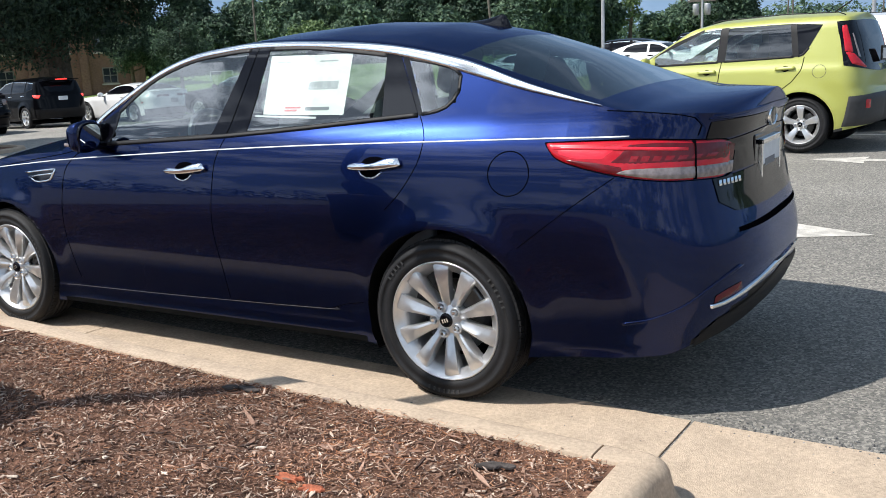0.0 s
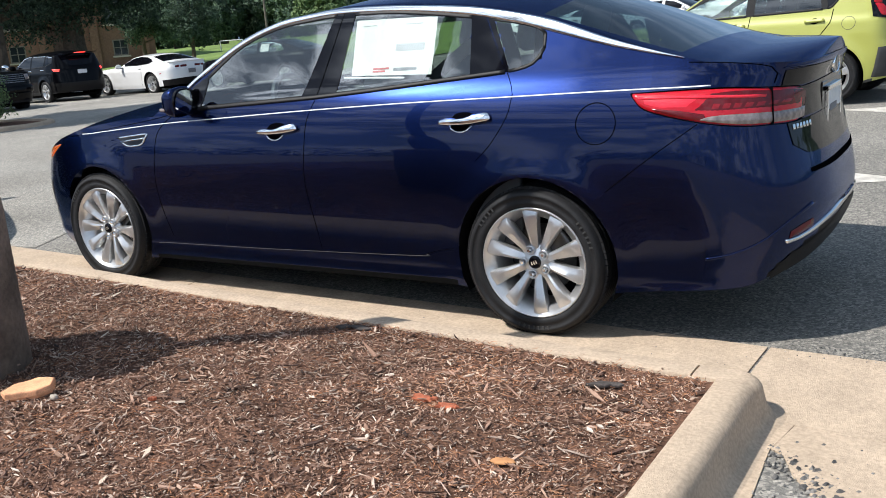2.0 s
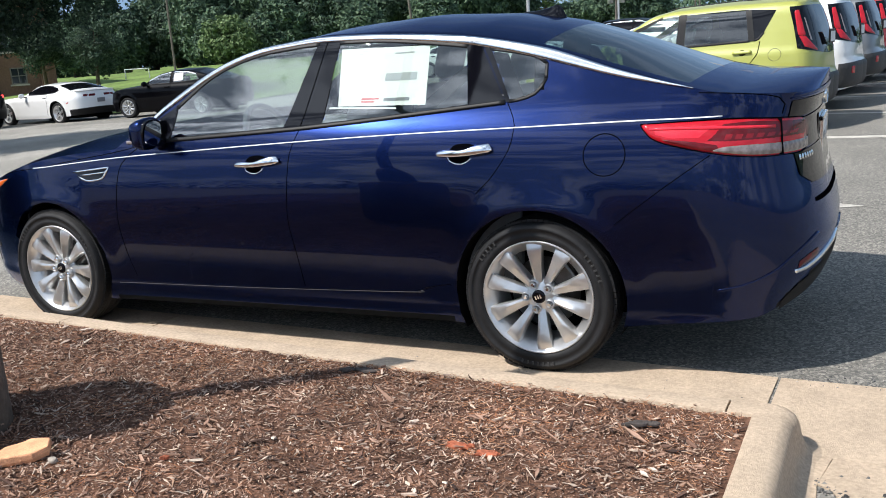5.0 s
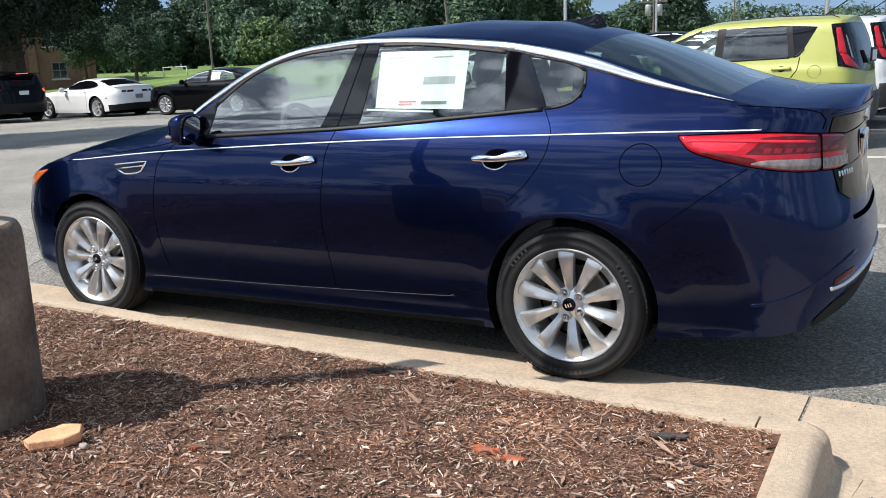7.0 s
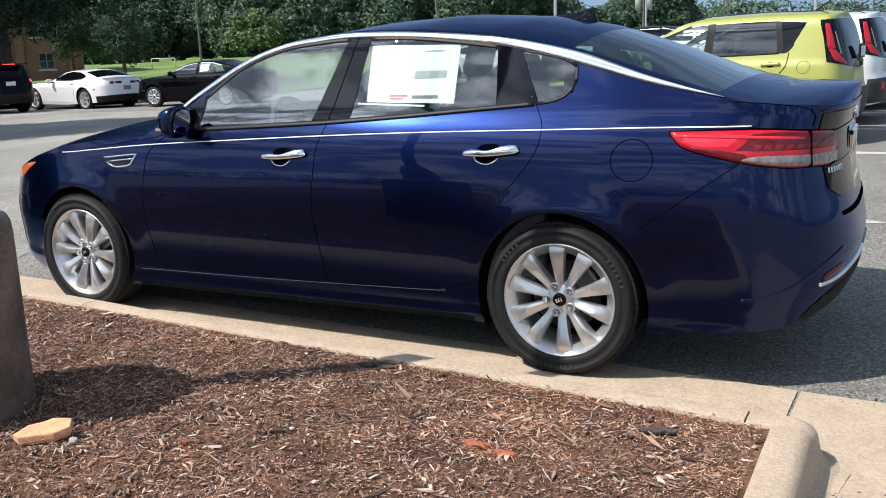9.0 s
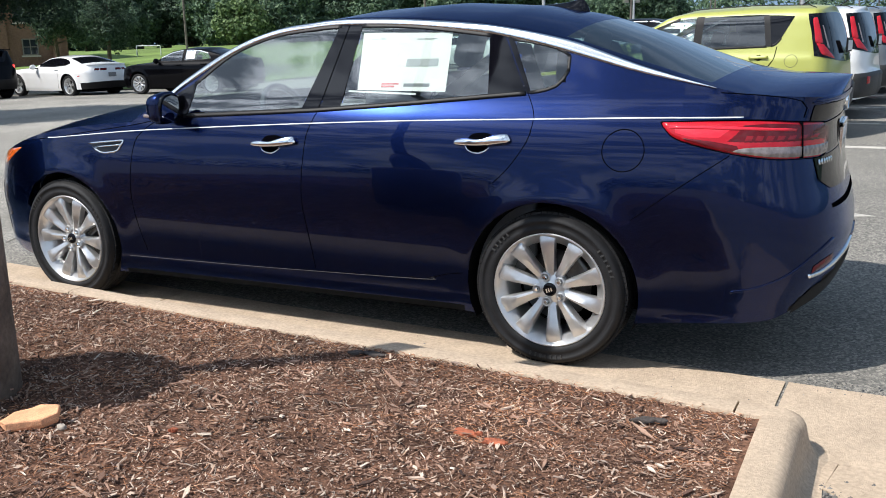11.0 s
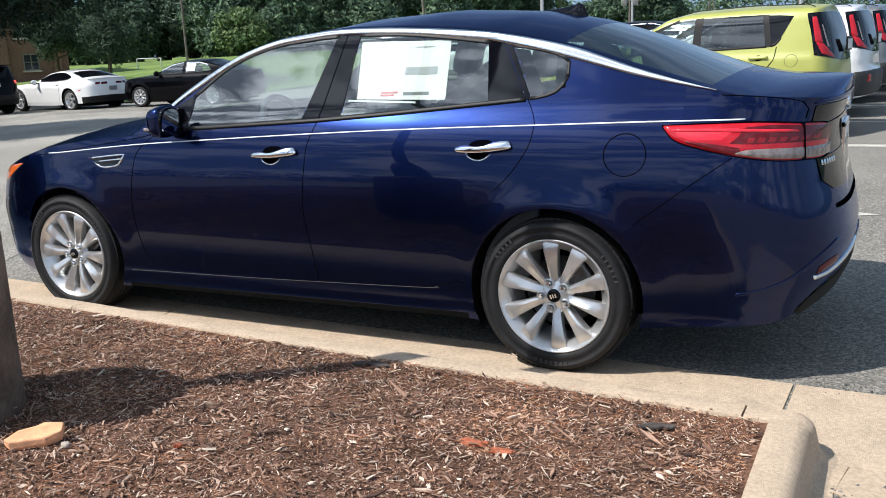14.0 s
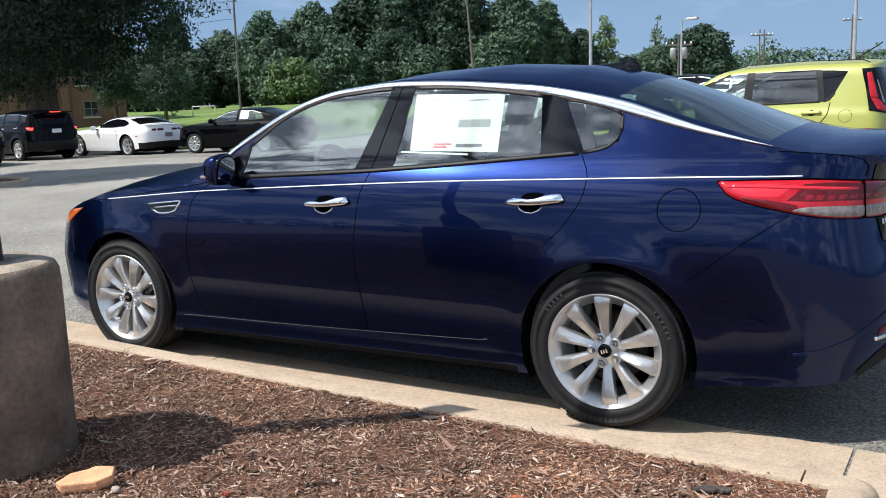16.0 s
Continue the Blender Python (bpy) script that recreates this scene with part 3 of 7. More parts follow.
def blue_sedan():
    car = thing("sedan_car", pose(0, 0.91, 0), "dark blue four-door saloon with chrome trim, parked beside the kerb", "car")
    S = SEDAN
    line_low = [(-1.94, 1.018), (-1.169, 1.056), (-0.838, 1.079), (-0.559, 1.102), (-0.142, 1.137)]
    front_win = dict(bottom=[(-1.93, 1.020), (-1.24, 1.056)], top=curve([(-1.92, 1.172), (-1.72, 1.315), (-1.49, 1.395), (-1.25, 1.425), (-1.11, 1.433)]))
    rear_win = dict(bottom=[(-1.045, 1.066), (-0.70, 1.090), (-0.30, 1.124)], top=curve([(-1.0, 1.434), (-0.78, 1.427), (-0.56, 1.405), (-0.335, 1.376)]))
    quarter = dict(bottom=curve([(-0.125, 1.14), (-0.06, 1.15), (-0.003, 1.175), (0.028, 1.225)]), top=curve([(-0.236, 1.358), (-0.12, 1.338), (-0.02, 1.313), (0.025, 1.285)]))
    cuts = [w["bottom"] + w["top"][::-1] for w in (front_win, rear_win, quarter)]
    S.build(car, M["blue"], cuts, [
        ("front_door", M["blue"], lambda x, z: -2.30 < x < -1.2 and z > 0.29),
        ("rear_door", M["blue"], lambda x, z: -1.2 <= x < -0.12 and z > 0.31 and math.hypot(x, z - 0.33) > 0.42),
        ("sill_cover", M["liner"], lambda x, z: -2.42 < x < -0.40 and z < float(S.zb(x)) + 0.020),
        ("bumper_underside", M["black"], lambda x, z: x > 0.93 and z < 0.31 + 0.9 * (x - 0.93)),
        ("rear_bumper", M["blue"], lambda x, z: x > 0.5 and z < 0.90 and z < 0.647 + 0.747 * (x - 0.331)),
    ], [("bonnet", M["blue"], -3.8, -2.14), ("windscreen", M["screen"], -2.14, -1.34), ("roof", M["blue"], -1.34, -0.02), ("rear_window", M["dark_glass"], -0.02, 0.60), ("boot_lid", M["blue"], 0.60, 2)], M["liner"], extra=(0.60,))
    # windows
    for nm, w in (("front_door_window", front_win), ("rear_door_window", rear_win), ("quarter_window", quarter)):
        for g in S.patch(nm, w["top"], w["bottom"], M["glass"], car, off=0.001, nu=26, nv=12, leaning=True):
            g.visible_shadow = False
        sw = 0.013 if nm == "quarter_window" else 0.020
        S.strip("window_seal", w["top"], sw, M["black"], car, 0.004)
        S.strip("window_seal", w["bottom"], sw, M["black"], car, 0.004)
    S.strip("window_seal", [front_win["bottom"][0], front_win["top"][0]], 0.020, M["gloss_black"], car, 0.004)
    S.strip("quarter_window_seal", [quarter["bottom"][-1], quarter["top"][-1]], 0.014, M["black"], car, 0.004)
    S.patch("quarter_pillar_trim", [(-0.240, 1.358), (-0.165, 1.348)], [(-0.130, 1.14), (-0.062, 1.15)], M["liner"], car, -0.03, nu=6, nv=10)
    S.patch("quarter_pillar_trim", [(-0.040, 1.322), (0.03, 1.295)], [(-0.030, 1.155), (0.033, 1.20)], M["liner"], car, -0.03, nu=6, nv=10)
    # black pillars
    S.patch("door_pillar", [(-1.115, 1.44), (-1.065, 1.448)], [(-1.245, 1.056), (-1.152, 1.062)], M["gloss_black"], car, 0.004, nu=6, nv=14)
    S.patch("door_pillar", [(-1.060, 1.448), (-0.995, 1.440)], [(-1.146, 1.062), (-1.035, 1.068)], M["gloss_black"], car, 0.004, nu=6, nv=14)
    S.patch("door_pillar", curve([(-0.345, 1.382), (-0.30, 1.376), (-0.272, 1.370)]), [(-0.31, 1.125), (-0.14, 1.138)], M["gloss_black"], car, 0.004, nu=8, nv=14)
    S.patch("pillar_gloss_edge", [(-0.268, 1.37), (-0.235, 1.365)], [(-0.137, 1.136), (-0.118, 1.138)], M["gloss_black"], car, 0.0035, nu=5, nv=14)
    S.patch("mirror_sail", [(-2.02, 1.125), (-1.925, 1.175)], [(-2.06, 1.012), (-1.925, 1.018)], M["gloss_black"], car, 0.004, nu=6, nv=8)
    # chrome
    S.strip("chrome_window_trim", curve([(-2.10, 1.088), (-1.985, 1.178), (-1.72, 1.331), (-1.49, 1.409), (-1.28, 1.438), (-1.09, 1.450), (-0.78, 1.441), (-0.45, 1.413), (-0.23, 1.380), (0.025, 1.322), (0.293, 1.240), (0.46, 1.196), (0.62, 1.158)], 90), lambda t: 0.024 + 0.022 * max(0.0, min(1.0, (t - 0.52) / 0.25)) - 0.044 * max(0.0, (t - 0.80) / 0.20), M["chrome"], car, 0.008, label="bright chrome trim over the windows")
    S.strip("belt_seal", line_low, 0.016, M["black"], car, 0.007)
    S.strip("pinstripe", curve([(-2.86, 0.889), (-2.65, 0.908), (-2.237, 0.942), (-1.70, 0.972), (-1.181, 0.998), (-0.64, 1.020), (-0.106, 1.035), (0.35, 1.047), (0.73, 1.053)], 90), 0.0048, M["paper"], car, 0.0015, label="thin white pinstripe")
    # shut lines
    for ln in ([(-0.13, 1.134), (-0.091, 1.06), (-0.088, 1.02), (-0.105, 0.946), (-0.177, 0.841), (-0.25, 0.77)],
               [(-1.148, 1.06), (-1.170, 1.01), (-1.184, 0.97), (-1.198, 0.903), (-1.220, 0.66), (-1.20, 0.45), (-1.185, 0.31)],
               [(-2.13, 0.985), (-2.20, 0.94), (-2.26, 0.86), (-2.30, 0.62), (-2.29, 0.45), (-2.255, 0.31)],
               [(0.695, 0.915), (0.51, 0.783), (0.335, 0.650)],
               [(-0.40, 0.365), (-0.50, 0.345), (-0.58, 0.318)],
               [(0.64, 1.142), (0.78, 1.132), (0.89, 1.115), (0.93, 1.095), (0.935, 1.07), (0.928, 1.043)],
               [(-2.10, 1.0), (-2.3, 0.965), (-2.7, 0.912), (-3.05, 0.855)]):
        S.strip("shut_line", curve(ln), 0.0034, M["gap"], car, 0.0012)
    # thin grey strip that paints the faint highlight along the sill crease
    S.strip("sill_crease", curve([(-2.38, 0.268), (-1.5, 0.285), (-0.62, 0.313), (-0.56, 0.325)]), 0.003, M["cladding"], car, 0.002)
    # fuel flap
    ring = [(0.297 + 0.083 * math.cos(a), 0.923 + 0.081 * math.sin(a)) for a in np.linspace(0, 2 * math.pi, 49)]
    S.strip("fuel_flap_gap", ring, 0.004, M["gap"], car, 0.0012, both=False, n=56)
    # handles
    for x0, z0, nm in ((-1.37, 0.909, "front"), (-0.30, 0.945, "rear")):
        # flat near-black patch paints the shade inside the body-coloured scoop
        S.patch("handle_cup", curve([(x0 - 0.072, z0 + 0.006), (x0 - 0.045, z0 + 0.027), (x0 + 0.01, z0 + 0.032), (x0 + 0.055, z0 + 0.020)]), curve([(x0 - 0.082, z0 - 0.010), (x0 - 0.055, z0 - 0.044), (x0 + 0.0, z0 - 0.047), (x0 + 0.035, z0 - 0.012)]), M["gap"], car, 0.0014, nu=20, nv=10)
        for side in (1, -1):
            vs, fs, n, k = [], [], 30, 14
            for i in range(n):
                t = i / (n - 1)
                x = x0 - 0.130 + 0.258 * t
                zc = z0 - 0.012 + 0.014 * t
                up = 0.006 + 0.020 * t ** 0.6 - 0.014 * math.exp(-((t - 0.50) / 0.20) ** 2)
                dn = 0.007 + 0.011 * math.sin(math.pi * min(1.0, t * 0.9 + 0.06))
                end = math.sqrt(max(0.0, 1 - max(0.0, (0.07 - t) / 0.07) ** 2)) * math.sqrt(max(0.0, 1 - max(0.0, (t - 0.95) / 0.05) ** 2)) + 0.02
                out = 0.012 + 0.022 * math.sin(math.pi * t) ** 0.6
                for j in range(k):
                    a = 2 * math.pi * j / k
                    c, d = math.cos(a), math.sin(a)
                    p = S.on(x, zc + (up if d > 0 else dn) * d * end, out + 0.012 * c * end)
                    vs.append((p.x, p.y * side, p.z))
            for i in range(n - 1):
                for j in range(k):
                    f = (i * k + j, i * k + (j + 1) % k, (i + 1) * k + (j + 1) % k, (i + 1) * k + j)
                    fs.append(f if side == -1 else f[::-1])
            fs += [tuple(range(k))[::-side], tuple(range((n - 1) * k, n * k))[::side]]
            raw("door_handle", vs, fs, M["chrome"], car, "chrome door handle over a scoop painted dark as shade")
        S.strip("handle_rim", curve([(x0 - 0.082, z0 - 0.018), (x0 - 0.058, z0 - 0.046), (x0 - 0.005, z0 - 0.051), (x0 + 0.032, z0 - 0.026)]), 0.005, M["chrome"], car, 0.003)
    # wing vent
    S.patch("wing_vent", [(-2.575, 0.868), (-2.325, 0.890)], [(-2.48, 0.822), (-2.37, 0.835)], M["gloss_black"], car, 0.004, nu=10, nv=5)
    S.strip("vent_trim", [(-2.58, 0.868), (-2.325, 0.892), (-2.372, 0.832), (-2.48, 0.820), (-2.55, 0.848)], 0.008, M["chrome"], car, 0.006)
    S.strip("vent_trim", [(-2.53, 0.850), (-2.345, 0.868)], 0.007, M["chrome"], car, 0.006)
    # tail lamps
    e = S.e_of
    top = curve([(0.432, 1.033), (0.60, 1.040), (0.78, 1.042), (0.92, 1.030), (0.985, 1.020), (1.003, 1.005)])
    low = curve([(0.440, 1.018), (0.50, 0.970), (0.69, 0.922), (0.84, 0.897), (0.93, 0.890), (0.985, 0.885), (1.003, 0.890)])
    S.patch("tail_lamp", top, low, M["lens_red"], car, 0.006, nu=40, nv=10, thick=0.008, dome=0.006, label="red tail lamp lens")
    mid = curve([(0.70, 0.931), (0.75, 0.942), (0.84, 0.945), (0.93, 0.942), (0.985, 0.940), (1.001, 0.937)])
    lo2 = curve([(0.705, 0.927), (0.76, 0.917), (0.84, 0.905), (0.93, 0.898), (0.985, 0.895), (1.001, 0.898)])
    S.patch("reversing_lens", mid, lo2, M["lens_clear"], car, 0.0135, nu=24, nv=6, thick=0.004)
    S.patch("lamp_band", curve([(0.52, 0.975), (0.64, 0.965), (0.72, 0.95)]), curve([(0.53, 0.968), (0.64, 0.94), (0.72, 0.925)]), M["lens_dark"], car, 0.0125, nu=16, nv=4, thick=0.003)
    S.patch("inner_lamp", curve([(0.735, 1.022), (0.83, 1.026), (0.92, 1.018), (0.98, 1.010), (1.0, 0.998)]), curve([(0.665, 0.958), (0.76, 0.951), (0.88, 0.949), (0.98, 0.946), (1.0, 0.944)]), M["lens_dark"], car, 0.0130, nu=20, nv=6, thick=0.003)
    S.patch("lamp_facet", curve([(0.47, 1.016), (0.60, 1.020), (0.715, 1.020)]), curve([(0.49, 0.990), (0.56, 0.972), (0.650, 0.966)]), M["lens_bright"], car, 0.0125, nu=16, nv=5, thick=0.003)
    for k in range(7):
        x = 0.745 + 0.034 * k
        S.patch("lamp_reflector", [(x, 0.984 - 0.001 * k), (x + 0.022, 0.983 - 0.001 * k)], [(x - 0.006, 0.966), (x + 0.016, 0.965)], M["lens_mid"], car, 0.0150, nu=3, nv=3, thick=0.002)
    S.strip("lamp_edge", top + low[::-1] + top[:1], 0.0035, M["gap"], car, 0.004, n=90)
    S.strip("lamp_split", [(0.915, 1.028), (0.925, 0.893)], 0.0028, M["gap"], car, 0.0175)
    S.strip("lamp_light_guide", curve([(0.47, 1.012), (0.60, 1.012), (0.76, 1.008), (0.90, 1.0)]), 0.012, M["lens_bright"], car, 0.0155)
    # rear panel between the lamps
    zmid = S.e1 + 1
    S.patch("lamp_bar", [(e(1.004), 1.012), (zmid, 1.03)], [(e(1.004), 0.895), (zmid, 0.90)], M["gloss_black"], car, 0.004, nu=16, nv=6, e_mode=True)
    S.patch("boot_spoiler_lip", [(e(0.96), 1.112), (e(1.03), 1.118), (zmid, 1.122)], [(e(0.96), 1.092), (e(1.03), 1.088), (zmid, 1.088)], M["blue"], car, 0.003, nu=22, nv=6, thick=0.004, dome=0.002, e_mode=True)
    # hollow of the boot lid round the plate, and the lid's upper band: blue paint, its shade put in as gloss black
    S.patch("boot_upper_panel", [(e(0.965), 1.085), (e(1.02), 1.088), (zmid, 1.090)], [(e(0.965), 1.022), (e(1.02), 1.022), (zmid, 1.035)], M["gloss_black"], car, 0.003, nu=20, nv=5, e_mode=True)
    S.patch("boot_lower_panel", [(S.e1 + 0.60, 0.885), (zmid, 0.895)], [(S.e1 + 0.62, 0.80), (S.e1 + 0.72, 0.755), (zmid, 0.745)], M["gloss_black"], car, 0.003, nu=20, nv=6, e_mode=True)
    S.strip("boot_edge", [(0.955, 1.096), (0.99, 1.098), (1.02, 1.100), (1.036, 1.103)], 0.006, M["blue"], car, 0.006, n=24)
    bm = bmesh.new()
    box(bm, 1.022, 1.036, -0.25, 0.25, 0.765, 1.01, 0.006)
    pl = part("number_plate_panel", bm, M["gloss_black"], car)
    bm = bmesh.new()
    for y0, y1, z0, z1 in ((-0.18, 0.18, 0.79, 0.806), (-0.18, 0.18, 0.964, 0.985), (-0.18, -0.163, 0.79, 0.985), (0.163, 0.18, 0.79, 0.985)):
        box(bm, 1.036, 1.050, y0, y1, z0, z1, 0.002)
    part("number_plate_frame", bm, M["chrome"], pl)
    bm = bmesh.new()
    box(bm, 1.037, 1.042, -0.162, 0.162, 0.807, 0.963)
    part("blank_plate", bm, M["plate"], pl)
    bm = bmesh.new()
    box(bm, 1.0425, 1.044, -0.09, 0.09, 0.83, 0.90)
    part("plate_print", bm, M["ink"], pl)
    v, f = lathe([(0.0, 0.012), (0.05, 0.012), (0.062, 0.008), (0.066, 0.0)], 36)
    v = [(1.042 + b, a * 1.0, 1.07 + c * 0.62) for a, b, c in v]
    raw("boot_badge", v, f, M["gloss_black"], car)
    v, f = lathe([(0.060, 0.008), (0.064, 0.014), (0.069, 0.010), (0.070, 0.0)], 36)
    raw("badge_ring", [(1.042 + b, a, 1.07 + c * 0.62) for a, b, c in v], f, M["chrome"], car)
    for k in range(6):
        e_ = S.e1 + 0.63 + 0.026 * k
        S.patch("letter_bar", [(e_, 0.876), (e_ + 0.017, 0.876)], [(e_, 0.856), (e_ + 0.017, 0.856)], M["chrome"], car, 0.010, both=False, nu=3, nv=3, thick=0.004, e_mode=True)
    # bumper: lower valance, chrome blade, reflector
    S.patch("bumper_valance", [(e(0.935), 0.31), (e(0.97), 0.37), (e(1.02), 0.415), (e(1.1), 0.47), (zmid, 0.49)], [(e(0.935), 0.275), (e(0.97), 0.295), (e(1.02), 0.32), (e(1.05), 0.35), (zmid, 0.35)], M["black"], car, 0.003, nu=40, nv=6, e_mode=True)
    S.strip("bumper_chrome_blade", [(0.985, 0.432), (1.02, 0.437), (1.06, 0.455), (1.09, 0.476), (1.105, 0.488), (1.115, 0.50)], 0.016, M["chrome"], car, 0.008, n=30)
    S.strip("bumper_crease", curve([(0.72, 0.385), (0.82, 0.405), (0.92, 0.45), (1.0, 0.515), (1.06, 0.565)]), 0.012, M["blue"], car, 0.004, n=30)
    S.patch("reflector", [(1.00, 0.470), (1.03, 0.488), (1.06, 0.50)], [(0.995, 0.443), (1.025, 0.452), (1.06, 0.468)], M["lens_dark"], car, 0.006, nu=12, nv=4, thick=0.004)
    S.patch("bumper_recess", [(e(1.06, 0.62), 0.697), (zmid, 0.70)], [(e(1.06, 0.62), 0.680), (zmid, 0.675)], M["gap"], car, 0.002, nu=12, nv=4, e_mode=True)
    # head lamp and bumper corner
    def HX(x):
        q = min(0.999, max(0.0, 1 - (x + 3.80) / (S.e0 + 3.80)))
        return S.e0 - 1 + math.acos(q ** (S.pf / 2)) / (math.pi / 2) if x < S.e0 else x

    S.patch("head_lamp", [(HX(-3.47), 0.788), (HX(-3.36), 0.806), (HX(-3.19), 0.826)], [(HX(-3.47), 0.705), (HX(-3.39), 0.722), (HX(-3.21), 0.815)], M["lens_amber"], car, 0.005, nu=12, nv=6, thick=0.006, label="amber side marker lens")
    S.patch("head_lamp_lens", [(HX(-3.72), 0.735), (HX(-3.49), 0.788)], [(HX(-3.72), 0.63), (HX(-3.49), 0.68)], M["lens_clear"], car, 0.005, nu=8, nv=6, thick=0.006)
    S.strip("bumper_air_curtain", curve([(HX(-3.40), 0.60), (HX(-3.42), 0.50), (HX(-3.40), 0.40)]), 0.016, M["alloy_dark"], car, 0.004)
    S.patch("bumper_side_vent", [(HX(-3.74), 0.60), (HX(-3.50), 0.62)], [(HX(-3.72), 0.26), (HX(-3.50), 0.24)], M["black"], car, 0.004, nu=10, nv=8, thick=0.006)
    # wheels
    for x in (-2.805, 0.0):
        for side in (1, -1):
            wheel(car, x, -0.91, 0.33, 0.332, 0.243, side, turn=94 if x == 0 else 70)
    # door mirrors
    for side in (1, -1):
        bm = bmesh.new()
        bmesh.ops.create_uvsphere(bm, u_segments=28, v_segments=16, radius=1.0)
        for v in bm.verts:
            c = v.co.copy()
            flat = c.x > 0
            k = (abs(c.y) ** 4.5 + abs(c.z) ** 4.5 + 1e-6) ** (-1 / 4.5) * math.hypot(c.y, c.z)
            low = 0.012 * c.y * (c.z < 0)
            v.co = Vector((-1.950 + (0.020 * c.x if flat else c.x * 0.090), (-0.975 + c.y * k * 0.076 + (0.02 * c.x if not flat else 0)) * side, 1.066 + low + c.z * k * (0.078 - 0.014 * (c.y < 0) * abs(c.y))))
        mi = part("door_mirror", bm, M["blue"], car, "", True, 60)
        bm = bmesh.new()
        bmesh.ops.create_circle(bm, cap_ends=True, segments=36, radius=1.0)
        for v in bm.verts:
            c = v.co.copy()
            k = (abs(c.x) ** 4 + abs(c.y) ** 4) ** -0.12 if c.length > 0.1 else 1.0
            v.co = Vector((-1.9265 + 0.012 * c.y * k, (-0.973 + c.x * k * 0.058) * side, 1.066 + c.y * k * 0.060))
        part("mirror_glass", bm, M["mirror"], mi)
        v, f = lathe([(1.07, -0.030), (1.05, -0.002), (1.01, 0.002), (0.97, 0.0)], 36)
        raw("mirror_bezel", [(-1.929 + b * 0.6 + 0.012 * c, (-0.973 + a * 0.065 * (abs(a) ** 4 + abs(c) ** 4) ** -0.12) * side, 1.066 + c * 0.067 * (abs(a) ** 4 + abs(c) ** 4) ** -0.12) for a, b, c in v], f, M["gloss_black"], mi)
        bm = bmesh.new()
        box(bm, -2.03, -1.945, -0.940, -0.840, 0.995, 1.040, 0.014, Matrix.Diagonal((1, side, 1, 1)))
        box(bm, -2.04, -1.970, -0.885, -0.80, 0.985, 1.12, 0.012, Matrix.Diagonal((1, side, 1, 1)))
        part("mirror_foot", bm, M["gloss_black"], mi)
        bm = bmesh.new()
        box(bm, -2.035, -1.955, -1.050, -1.00, 1.022, 1.040, 0.006, Matrix.Diagonal((1, side, 1, 1)))
        part("indicator", bm, M["lens_clear"], mi)
    # aerial fin
    bm = bmesh.new()
    rings = []
    for k in range(15):
        t = k / 14
        x = -0.335 + 0.215 * t
        zb = float(S.zc(x)) - 0.012
        hgt = 0.018 + 0.052 * min(1.0, t / 0.80) ** 1.7 - (0.050 * ((t - 0.80) / 0.20) ** 2 if t > 0.80 else 0.0)
        wid = 0.012 + 0.030 * math.sin(math.pi * min(1.0, 0.12 + 0.80 * t)) ** 0.7
        rings.append([bm.verts.new((x, wid * u, zb + hgt * w)) for u, w in ((-1, 0.0), (-0.93, 0.25), (-0.45, 0.55), (-0.14, 0.95), (0, 1.0), (0.14, 0.95), (0.45, 0.55), (0.93, 0.25), (1, 0.0))])
    for a0, b0 in zip(rings, rings[1:]):
        for k in range(8):
            bm.faces.new((a0[k], a0[k + 1], b0[k + 1], b0[k]))
    bm.faces.new(rings[0])
    bm.faces.new(rings[-1])
    part("aerial_fin", bm, M["gloss_black"], car, "shark-fin aerial", True, 60)
    # under the car
    bm = bmesh.new()
    box(bm, -3.45, 0.60, -0.62, 0.62, 0.20, 0.27)
    box(bm, -2.40, -0.41, -0.85, 0.85, 0.175, 0.24)
    box(bm, 0.36, 0.84, -0.68, 0.68, 0.29, 0.36)
    part("floor_pan", bm, M["liner"], car)
    cabin(car, S)
    # price sheet behind the rear door glass
    S.patch("window_price_sheet", [(-0.985, 1.402), (-0.528, 1.393)], [(-0.965, 1.149), (-0.517, 1.142)], M["paper"], car, -0.004, both=False, nu=8, nv=8, label="white printed price sheet taped inside the glass")
    for x0, x1, z0, z1, mt in ((-0.735, -0.575, 1.250, 1.283, "ink_pale"), (-0.725, -0.60, 1.258, 1.262, "ink"), (-0.845, -0.755, 1.172, 1.180, "ink_red"), (-0.845, -0.775, 1.160, 1.168, "ink_red"), (-0.730, -0.600, 1.163, 1.177, "ink"),
                               (-0.94, -0.90, 1.37, 1.374, "ink_pale"), (-0.70, -0.60, 1.366, 1.371, "ink_pale"), (-0.66, -0.61, 1.268, 1.276, "ink"), (-0.89, -0.86, 1.37, 1.374, "ink_pale")):
        S.patch("print_bar", [(x0, z1), (x1, z1)], [(x0, z0), (x1, z0)], M[mt], car, -0.0028, both=False, nu=3, nv=2)
    S.patch("sheet_edge_strip", [(-1.01, 1.147), (-0.66, 1.136)], [(-1.01, 1.139), (-0.66, 1.128)], M["plate"], car, -0.003, both=False, nu=5, nv=2)
    return car


